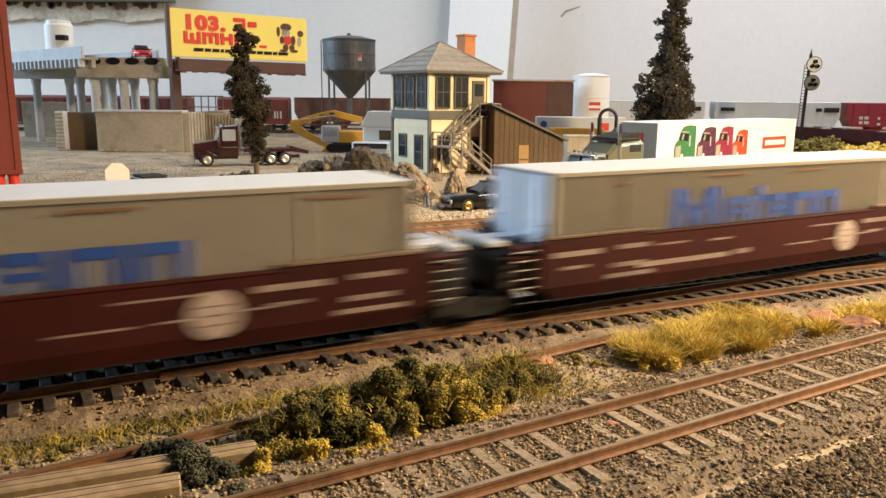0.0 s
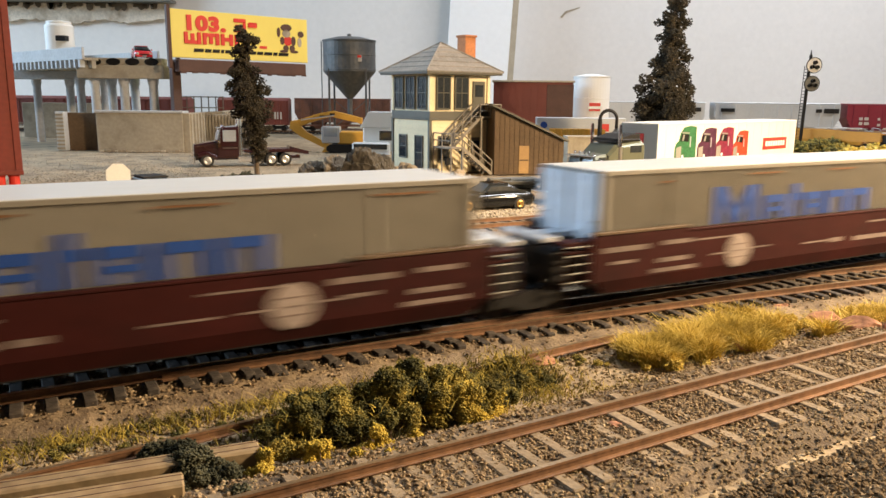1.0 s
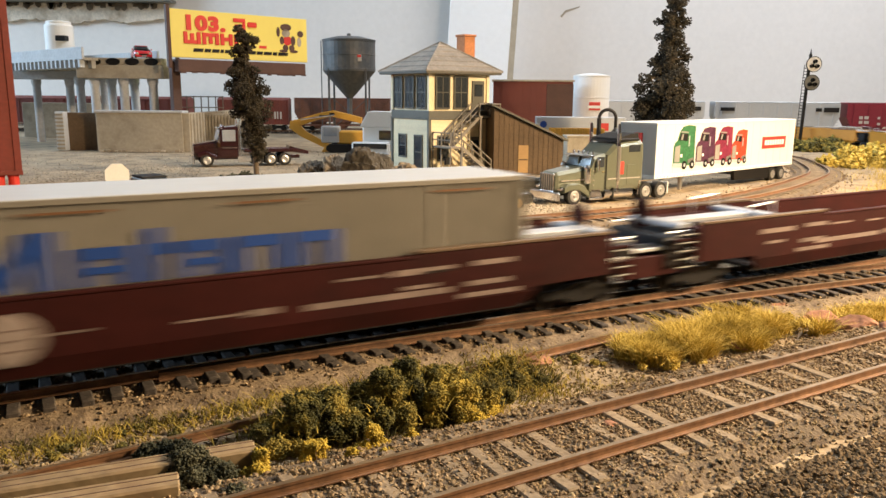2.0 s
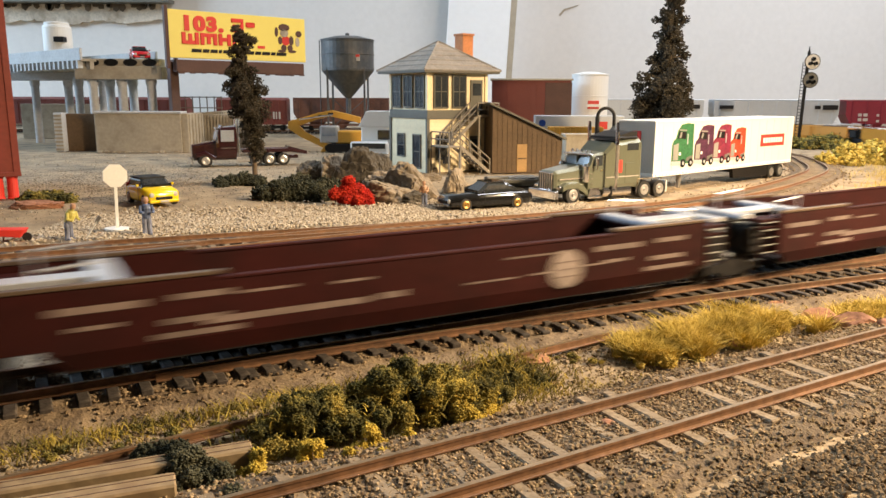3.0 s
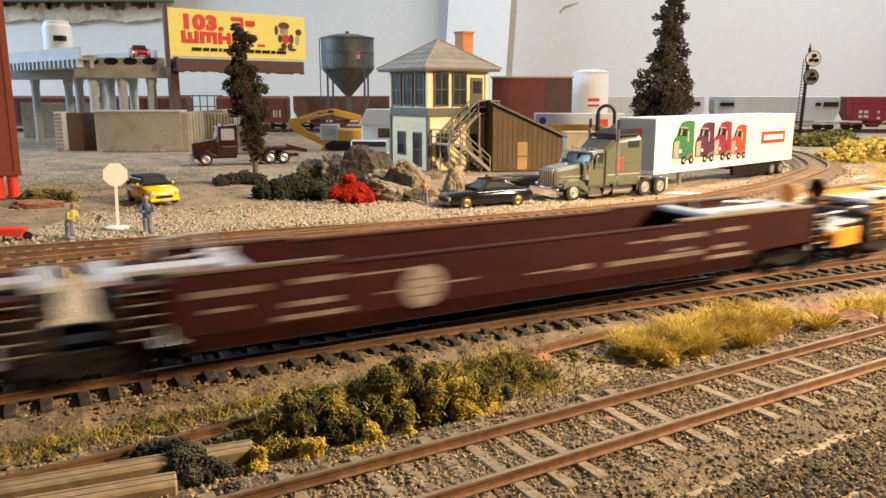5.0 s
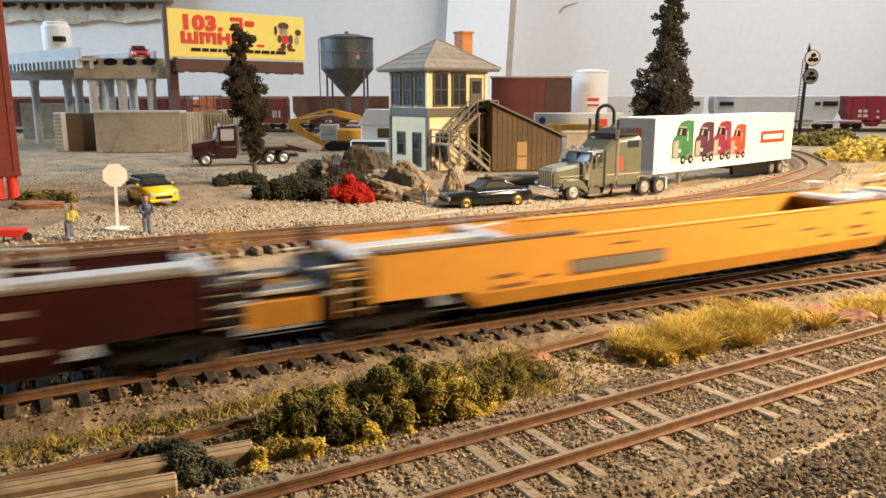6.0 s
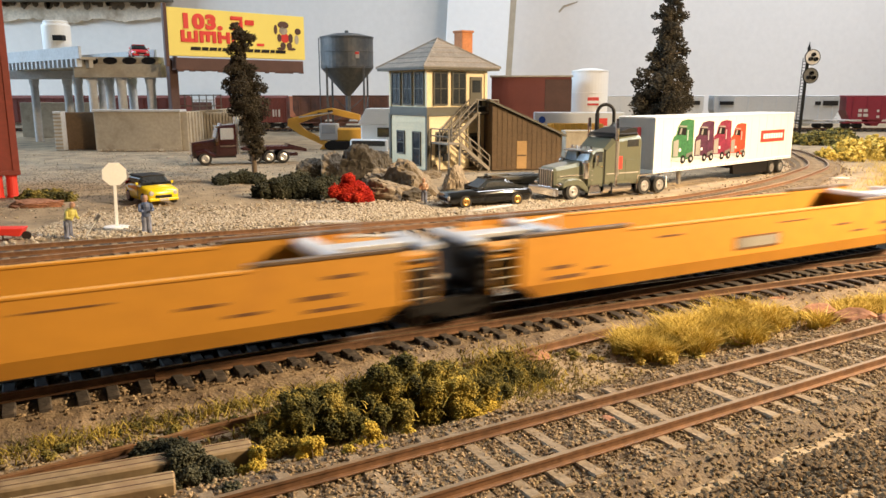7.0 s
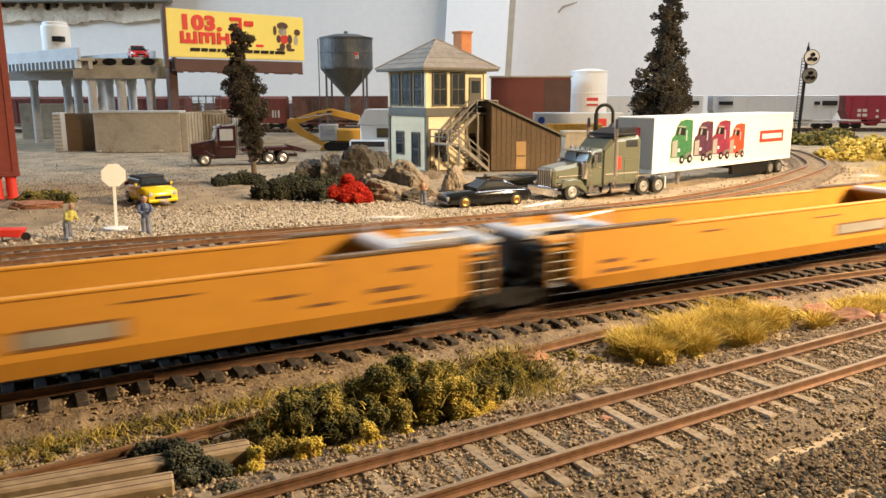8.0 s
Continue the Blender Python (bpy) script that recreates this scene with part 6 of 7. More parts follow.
    part("lettering", box(14, 20, -12, -11.4, 44, 46.2), BLACK, ex)

    cp = thing("white_camper", pose(-0.088, 0.83, 0, 0, 0, -6), "small white camper truck with pale blue side", "truck")
    part("body", box(0, 38, 0, 24, 8, 34, 1.2), WHITE, cp)
    part("roof", prism([(-3, 33.6), (40, 33.6), (34, 50), (6, 50)], 25, m=pose(0, 12, 0), bevel=.5), WHITE, cp)
    part("cab", box(-10, 30, -10, 0, 4, 18, 1.5), WHITE, cp)
    part("windscreen", box(-8, 28, -10.6, -9.9, 11, 16.5, .3), GLASS_DARK, cp)
    part("bumper", box(-11, 31, -12, -10, 2.5, 6, .4), CHROME, cp)
    for x in (-4, 24):
        wheel(cp, x, -4, 5, 4, STEEL, -1)
    part("side_window", box(18, 32, -.6, 0, 20, 30, .2), GLASS_DARK, cp)

    dk = thing("lumber_pile", pose(0.045, 0.545, 0, 0, 0, 20), "pile of dark weathered boards beside the shed", "lumber")
    rng = random.Random(5)
    for k in range(14):
        x, y, z = rng.uniform(-14, 6), rng.uniform(-10, 14), (k % 3) * 3.0
        part("board", box(x, x + rng.uniform(30, 46), y, y + 6, z, z + 2.6, .3, m=pose(0, 0, 0, 0, 0, rng.uniform(-8, 8))), TRIM if k % 2 else GREY_PANEL, dk)


# ---- rocks, plants and small things ----


def rock(name, x, y, sx, sy, sz, material, label, seed, z=0.0, group=""):
    """A broken boulder: a lumpy ball split along a few planes, with worn strata."""
    bm = bmesh.new()
    bmesh.ops.create_icosphere(bm, subdivisions=5 if sx > 8 else 3, radius=1)
    off = Vector((seed * 3.1, seed * 1.7, seed))
    rng = random.Random(seed * 7 + 1)
    cuts = []
    for _ in range(9):
        d = Vector((rng.gauss(0, 1), rng.gauss(0, 1), rng.gauss(.15, .8))).normalized()
        cuts.append((d, rng.uniform(.58, .88)))
    for v in bm.verts:
        p = v.co.copy()
        q = p * (1.06 + .26 * noise.noise(p * 1.3 + off))
        for d, h in cuts:
            over = q.dot(d) - h
            if over > 0:
                q -= d * over * .9
        strata = noise.noise(Vector((p.x * 1.6, p.y * 1.6, p.z * 8 + p.x * 2)) + off)
        q *= 1 + .10 * strata - .10 * max(0.0, .18 - abs(noise.noise(p * 2.6 + off))) / .18 + .05 * noise.noise(p * 7 + off) + .03 * noise.noise(p * 18 + off)
        v.co = Vector((q.x * sx * 1.1, q.y * sy * 1.1, max(-.25, q.z * 1.1) * sz))
    ob = part(name, bm, material)
    ob.matrix_basis = pose(x, y, z)
    return tagged(ob, label, "rock", group or "rocks")


def rocks():
    tan = "grey-tan layered boulder beside the red bush"
    rock("boulder", -0.034, 0.490, 19, 13, 13, ROCK, tan, 1)
    rock("boulder", -0.020, 0.512, 17, 13, 17, ROCK, tan, 2)
    rock("boulder", -0.041, 0.530, 13, 11, 19, ROCK, tan, 3)
    rock("boulder", 0.0085, 0.535, 9, 9, 15, ROCK, tan, 4)
    rock("boulder", -0.018, 0.487, 11, 9, 8, ROCK_DARK, "dark ledge stone under the tan boulder", 10)
    dark = "dark rough boulder in the rock pile"
    rock("boulder", -0.064, 0.60, 20, 14, 23, ROCK_DARK, dark, 5)
    rock("boulder", -0.087, 0.61, 13, 11, 17, ROCK, tan, 6)
    rock("boulder", -0.106, 0.62, 12, 10, 13, ROCK_DARK, dark, 7)
    rock("boulder", -0.048, 0.60, 11, 11, 20, ROCK_DARK, dark, 8)
    rock("boulder", -0.029, 0.57, 13, 11, 15, ROCK, tan, 9)
    rock("flat_stone", -0.246, 0.455, 17, 9, 4.5, ROCK_RED, "flat reddish-brown stone lying on the dirt", 11)
    red = "small reddish stone beside the siding"
    for k, (x, y, s) in enumerate(((0.0328, 0.1432, 2.6), (0.128, 0.211, 4.4), (0.121, 0.2165, 5.0), (0.113, 0.2235, 4.4), (0.080, 0.197, 2.8), (0.0235, 0.1835, 3.2), (0.142, 0.209, 3.2), (0.106, 0.234, 3.4))):
        rock("small_stone", x, y, s * 1.15, s * .8, s * .55, ROCK_RED, red, 20 + k, z=0.0012, group="small red stones")
    rng = random.Random(12)
    for k in range(16):
        rock("field_stone", rng.uniform(-0.1, 0.0), rng.uniform(0.6, 0.75), rng.uniform(4, 9), rng.uniform(4, 8), rng.uniform(3, 7), ROCK if k % 2 else ROCK_DARK, "grey field stone among the dirt", 40 + k, group="field stones")


def clumps(rng, centre, radii, n, shell=0.75):
    """Points filling the outer part of a lumpy ellipsoid, in metres."""
    d = rng.normal(size=(n, 3))
    d /= np.linalg.norm(d, axis=1)[:, None]
    r = shell + (1 - shell) * rng.random(n) ** .5
    lump = np.array([1 + .30 * noise.noise(Vector(v) * 2.2 + Vector(centre) * 70) for v in d])
    return np.array(centre) + d * (r * lump)[:, None] * np.array(radii)


def bush(name, label, blobs, material, size, per=1.0, seed=1, flat=0.8, loose=False):
    """Foam foliage: many small crumbs over a heap of lumps; blobs of x, y, z, rx, ry, rz in millimetres."""
    rng = np.random.default_rng(seed)
    root = thing(name, pose(0, 0, 0), label, "bush", "bushes")
    step = 5 if len(blobs) > 6 else 3
    twigs = bmesh.new()
    for g in range(0, len(blobs), step):
        pts = []
        for x, y, z, rx, ry, rz in blobs[g:g + step]:
            n = int(per * 110 * (rx * ry + ry * rz + rx * rz) / (size * size * 10))
            p = clumps(rng, (x * MM, y * MM, z * MM), (rx * MM, ry * MM, rz * MM), n, 0.5)
            p += rng.normal(0, (rx * .09 + size * .35) * MM, p.shape)
            pts.append(p[p[:, 2] > -0.0005])
            rod((x + .5, y, -.5), (x, y, z), size * .3, twigs, 5)
        pts = np.vstack(pts)
        clump = scatter("clump", pts, rng.uniform(.4, 1.3, len(pts)) * size * MM, material, root, flat=flat, seed=seed + g)
        if loose:
            tagged(clump, kind="stuff")
    part("twigs", twigs, BARK, root)
    return root


def heap(rng, n, cx, cy, spread_x, spread_y, turn, r0, r1, tall):
    out = []
    c, s = math.cos(turn), math.sin(turn)
    for _ in range(n):
        u, v = rng.gauss(0, .45), rng.gauss(0, .45)
        x, y = u * spread_x, v * spread_y
        r = rng.uniform(r0, r1)
        k = max(.25, 1 - math.hypot(u, v) * .6)
        out.append((cx + x * c - y * s, cy + x * s + y * c, tall * k * rng.uniform(.2, .9), r, r * rng.uniform(.8, 1.1), r * rng.uniform(.8, 1.1)))
    return out


def plants():
    r = random.Random(3)
    olive = "low olive-green foam bush between the tracks"
    bush("olive_bush", olive, heap(r, 78, -11, 151, 25, 8, .52, .9, 2.6, 13), LEAF_BUSH, .28, .8, 5)
    bush("olive_bush", olive, heap(r, 32, -27, 142, 10, 6, .5, 1.0, 2.7, 12), LEAF_BUSH, .28, .8, 6)
    bush("golden_olive_bush", "golden-olive foam bush between the tracks", heap(r, 30, 2, 151, 10, 6, .5, 1.2, 2.8, 9), LEAF_MIX, .28, .8, 16)
    bush("olive_bush", "small dark olive foam bush beside reddish stones", heap(r, 20, 14, 169, 9, 5, .5, 1.2, 2.4, 6.5), LEAF_BUSH, .28, .8, 7)
    bush("grey_green_bush", "dull grey-green foam bush on old timbers", heap(r, 30, -46, 124.5, 10, 4.5, -.5, 1.1, 2.4, 6), LEAF_DARK, .3, .95, 8)
    for k, (x, y, z, s) in enumerate(((-33.5, 123.5, 2.5, 2.3), (-33, 126.5, 4.5, 1.8), (-24, 130.5, 4.2, 2.6), (-17.2, 129.5, 2.4, 1.9), (-13.5, 133.5, 4.8, 2.4), (-10.5, 130.6, 2.0, 1.9), (-7.0, 137.5, 2.6, 1.3), (5, 146, 3.5, 2.8), (9, 150, 3.0, 2.4))):
        bush("golden_tuft", "golden-yellow foam tuft at a bush's foot", heap(r, 7, x, y, s * .9, s * .7, 0, s * .3, s * .62, z * 1.5), LEAF_GOLD, .28, 1.1, 30 + k)
    straw = []
    for _ in range(95):
        u, v = r.uniform(0, 1), r.gauss(0, 1)
        k = r.uniform(.7, 1.7)
        straw.append((46 + 58 * u - v * 2.8, 186 + 37 * u + v * 4.4, k * .9, k * 1.3, k * 1.1, k))
    bush("straw_tuft", "fuzzy golden straw-coloured foam beside the track", straw, STRAW, .3, .5, 17, loose=True)
    fringe = []
    for _ in range(46):
        u, v = r.uniform(0, 1), r.gauss(0, 1)
        k = r.uniform(.5, 1.2)
        fringe.append((112 + 90 * u - v * 4, 226 + 34 * u + v * 6, k * .6, k * 1.4, k * 1.2, k * .8))
    bush("straw_tuft", "low dry golden scrub beyond the reddish stones", fringe, STRAW, .34, .5, 18, loose=True)
    weeds = []
    for _ in range(60):
        u, v = r.uniform(0, 1), r.gauss(0, 1)
        k = r.uniform(.35, .9)
        weeds.append((-82 + 120 * u - v * 2.2, 128 + 64 * u + v * 4.0, k * .5, k * 1.4, k * 1.2, k * .8))
    bush("weed_tuft", "thin yellow-olive weeds along the ballast shoulder", weeds, LEAF_BUSH, .26, .5, 19, loose=True)
    bush("red_bush", "bright red foam bush in front of the rocks", heap(r, 30, -57, 470, 9.5, 6, 0, 2.2, 4.6, 20), LEAF_RED, .6, 1.0, 9)
    bush("dark_bush", "dark green-grey foam shrubs by the rock pile", heap(r, 34, -98, 497, 27, 11, .1, 4.5, 8, 10), LEAF_DARK, .85, .9, 10)
    bush("dark_bush", "dark green-grey foam shrub at the tree's foot", heap(r, 12, -150, 575, 14, 8, 0, 4, 6, 5), LEAF_DARK, .85, .9, 11)
    bush("yellow_scrub", "sparse yellowish scrub near the red building", heap(r, 16, -243, 478, 18, 9, .2, 3, 5, 4), LEAF_BUSH, .9, .7, 12)
    bush("yellow_scrub", "yellow scrub beside the curved track", heap(r, 26, 480, 800, 70, 60, .3, 8, 15, 9), STRAW, 2.2, .8, 13)
    bush("yellow_scrub", "yellow scrub beside the curved track", heap(r, 20, 400, 610, 50, 40, .4, 7, 13, 8), STRAW, 2.0, .8, 14)
    bush("dark_bush", "dark scrub at the signal's foot", heap(r, 20, 520, 1030, 60, 26, .2, 8, 14, 8), LEAF_BUSH, 2.2, .8, 15)


def grass(name, label, n, place, length, seed, material=None, lean=0.8):
    """Single blades standing on the ground, as thin three-sided slivers."""
    rng = np.random.default_rng(seed)
    base = place(rng, n)
    h = rng.uniform(.45, 1.0, n) * length * MM
    a = rng.uniform(0, 2 * np.pi, n)
    lean = rng.normal(0, lean, (n, 2)) * h[:, None]
    w = 0.00011 + 0.00005 * rng.random(n)
    side = np.c_[np.cos(a) * w, np.sin(a) * w, np.zeros(n)]
    side2 = np.c_[-np.sin(a) * w, np.cos(a) * w, np.zeros(n)]
    mid = base + np.c_[lean * .35, h * .6]
    tip = base + np.c_[lean, h]
    v = np.stack([base - side, base + side, base + side2, mid - side * .8, mid + side * .8, mid + side2 * .8, tip], 1).reshape(-1, 3)
    f = np.array([(0, 1, 4), (0, 4, 3), (1, 2, 5), (1, 5, 4), (2, 0, 3), (2, 3, 5), (3, 4, 6), (4, 5, 6), (5, 3, 6)])
    faces = (f[None] + (np.arange(n) * 7)[:, None, None]).reshape(-1, 3)
    return tagged(mesh_np(name, v, faces, material or STRAW), label, "grass", kind="stuff")


def patches(spots):
    def place(rng, n):
        k = rng.integers(0, len(spots), n)
        s = np.array(spots)[k]
        d = rng.normal(0, .5, (n, 2))
        c, q = np.cos(s[:, 4]), np.sin(s[:, 4])
        x, y = d[:, 0] * s[:, 2], d[:, 1] * s[:, 3]
        return np.c_[(s[:, 0] + x * c - y * q) * MM, (s[:, 1] + x * q + y * c) * MM, np.full(n, -0.0003)]
    return place


def grasses():
    r = random.Random(7)
    tufts = []
    for _ in range(70):
        u, v = r.uniform(0, 1), r.gauss(0, 1)
        tufts.append((48 + 56 * u - v * 2.6, 187 + 36 * u + v * 4.2, r.uniform(1.0, 3.2), r.uniform(1.0, 2.4), .5))
    grass("straw_grass", "patch of golden straw grass beside the track", 12000, patches(tufts), 6.4, 1, lean=.7)
    grass("straw_grass", "thin straw grass by the right-hand rails", 6000, patches([(140, 232, 16, 6, .4), (165, 243, 18, 8, .4), (128, 228, 14, 5, .4), (190, 250, 20, 10, .4)]), 4.5, 2)
    grass("straw_grass", "thin dead grass among the ballast", 3600, patches([(-52, 150, 22, 5, .55), (-30, 165, 20, 5, .55), (0, 178, 22, 5, .5), (-75, 137, 20, 6, .55), (20, 165, 16, 8, .5), (35, 160, 18, 6, .5)]), 2.6, 3, LEAF_MIX)
    grass("straw_grass", "dry grass patches beside the curved track", 9000, patches([(420, 640, 60, 50, .4), (470, 780, 70, 70, .4), (360, 560, 50, 30, .5), (300, 480, 60, 24, .6)]), 9, 4)
    thicket = patches([(-10, 151, 27, 9, .52), (-27, 143, 12, 7, .5), (3, 153, 12, 7, .5), (14, 170, 10, 6, .5)])

    def raised(rng, n):
        p = thicket(rng, n)
        p[:, 2] += rng.random(n) * .0075
        return p

    grass("olive_fibre", "fine olive fibres standing out of the bushes", 2200, raised, 2.2, 6, LEAF_MIX, 1.1)
    grass("olive_grass", "fine olive grass under the bushes", 3500, patches([(-12, 151, 26, 9, .55), (-26, 146, 12, 7, .5), (14, 170, 10, 6, .5)]), 5.0, 5, LEAF_BUSH)


def tree(name, x, y, height, label, outline, trunk_r, lean, seed, crumb):
    """A foam conifer: tapered trunk, short limbs, clumped crumbs within an outline of (height share, radius, sideways shift)."""
    root = thing(name, pose(x, y, 0), label, "tree", "trees")
    bm = bmesh.new()
    top = Vector((lean[0], lean[1], height))
    mid = top * .5 + Vector((trunk_r, 0, 0))
    rod((0, 0, -1), mid, trunk_r, bm, 10, trunk_r * .6)
    rod(mid, top, trunk_r * .6, bm, 10, trunk_r * .15)
    part("trunk", bm, BARK, root)
    rng = np.random.default_rng(seed)
    us, rs, ds = zip(*outline)
    pts = []
    n = 46
    for k in range(n):
        u = us[0] + (us[-1] - us[0]) * (k + .5) / n
        reach = np.interp(u, us, rs) * rng.uniform(.66, 1.2)
        base = np.array(top) * u + np.array([np.interp(u, us, ds), 0, 0])
        turn = rng.uniform(0, 2 * np.pi)
        for j in range(4):
            a = turn + j * np.pi / 2 + rng.uniform(-.5, .5)
            r = max(1.6, reach * rng.uniform(.2, .4))
            off = max(0.0, reach * rng.uniform(.55, 1.0) - r * .5)
            c = base + np.array([math.cos(a) * off, math.sin(a) * off, rng.uniform(-2.5, 2.5)])
            if k % 3 == 0 and j < 2:
                part("limb", rod(tuple(np.array(top) * u), tuple(c), trunk_r * .22, seg=5), BARK, root)
            pts.append(clumps(rng, c * MM, np.array([r, r, r * .8]) * MM, int(7 * r * r / crumb ** 2 * .35) + 24, .35))
        pts.append(clumps(rng, base * MM, np.array([reach * .5, reach * .5, height / n]) * MM, 60, .3))
    pts = np.vstack(pts)
    tagged(scatter("crown", pts, rng.uniform(.6, 1.4, len(pts)) * crumb * MM, LEAF_TREE, root, .8, seed, 5), "dark brown-green foam foliage in uneven clumps")
    return root


def trees():
    tree("conifer_tree", -0.145, 0.592, 116, "dark narrow foam conifer on a bare trunk", ((.16, 5, 2), (.24, 10, 3), (.38, 14, 2), (.5, 15, 0), (.62, 16, -2), (.7, 12, -3), (.78, 8, -3), (.86, 8, 0), (.92, 10, 4), (.97, 5, 1), (1.0, 2.5, -4)), 2.2, (-8, 0), 21, .62)
    tree("conifer_tree", 0.2145, 0.762, 183, "tall dark foam conifer behind the trailer", ((.06, 20, 0), (.2, 26, 0), (.34, 27, 0), (.46, 25, -1), (.56, 19, 1), (.66, 18, 2), (.76, 14, 0), (.86, 12, 2), (.95, 9, 0), (1.0, 5, 0)), 2.6, (4, 2), 22, .95)


def signal():
    root = thing("railway_signal", pose(0.487, 1.06, 0, 0, 1.5, 0), "black two-headed railway signal mast with ladder", "signal")
    part("base", box(-5, 5, -5, 5, 0, 6, .5), BLACK, root)
    part("mast", rod((0, 0, 0), (0, 0, 126), 2.0), BLACK, root)
    lad = bmesh.new()
    for x in (-7.5, -3.0):
        rod((x, -2, 2), (x, -2, 112), .5, lad)
    for k in range(26):
        rod((-7.5, -2, 5 + k * 4.1), (-3, -2, 5 + k * 4.1), .4, lad)
    part("ladder", lad, BLACK, root)
    part("finial", lathe([(2.4, 124), (1.0, 128), (.4, 133)], 12), BLACK, root)
    for z, face in ((113, TRAILER_WHITE), (89, GREY_PANEL)):
        h = part("signal_head", lathe([(10, -.6), (10, .6)], 30, m=lying(4, -4, z)), face, root, "round target signal head")
        part("head_rim", lathe([(10.4, -.8), (10.4, .8), (9.6, .8), (9.6, -.8)], 30, m=lying(4, -4, z)), BLACK, h)
        for dx, dz in ((0, 3.6), (-3.4, -2.4), (3.4, -2.4)):
            part("lens_hood", lathe([(2.5, -1), (2.5, 4.2), (1.9, 4.2), (1.9, 0)], 16, m=lying(4 + dx, -4.6, z + dz)), BLACK, h)
        part("bracket", box(0, 4, -4, -1, z - 1.5, z + 1.5), BLACK, root)


def stop_sign():
    root = thing("stop_sign", pose(-0.1625, 0.377, 0, 0, 1.6, 28), "white blank octagonal road sign on a white post and base", "road sign")
    part("base", lathe([(6.2, 0), (6.2, .9), (5.2, 1.1)], 20), WHITE, root)
    part("post", box(-.75, .75, -.4, .4, .8, 24, .1), WHITE, root)
    part("plate", lathe([(6.0, -.35), (6.0, .35)], 8, m=pose(0, -.6, 27, 90, 0, 0) @ pose(0, 0, 0, 0, 0, 22.5)), WHITE, root, "blank white octagonal plate")


def figure(name, x, y, h, turn, material, label, bend=0.0, arm=30):
    """A tiny painted figurine, one plain shape."""
    bm = bmesh.new()
    s = h / 20.0
    for sy in (-1, 1):
        rod((0, sy * 1.3, 0), (0, sy * 1.1, 9.5), 1.15, bm, 8, 1.3)
        box(-1.2, 2.2, sy * 1.3 - .8, sy * 1.3 + .8, 0, 1.1, .2, bm=bm)
    tm = pose(0, 0, 9, 0, bend, 0)
    lathe([(1.9, 0), (2.3, 2), (2.7, 5.5), (2.0, 7.2), (.9, 7.8), (.9, 8.3), (1.35, 9), (1.5, 10.2), (1.0, 11.4)], 12, bm, tm)
    for sy in (-1, 1):
        p = tm @ Vector((0, sy * 2.7, 6.6))
        q = tm @ Vector((1.8, sy * 3.4, 3.4))
        e = tm @ Vector((4.4, sy * 2.2, 3.0 + arm * .03))
        rod(p, q, .8, bm, 8)
        rod(q, e, .7, bm, 8)
    bmesh.ops.scale(bm, vec=(s, s, s), verts=bm.verts)
    ob = part(name, bm, material)
    ob.data.materials.append(FIGURE)
    ob.data.materials.append(FIGURE_SKIN)
    for f in ob.data.polygons:
        if f.center.z < 0.0098 * s:
            f.material_index = 1
        elif f.center.z > 0.0167 * s:
            f.material_index = 2
    ob.matrix_basis = pose(x, y, 0, 0, 0, turn)
    return tagged(ob, label, "figurine", "painted figurines")


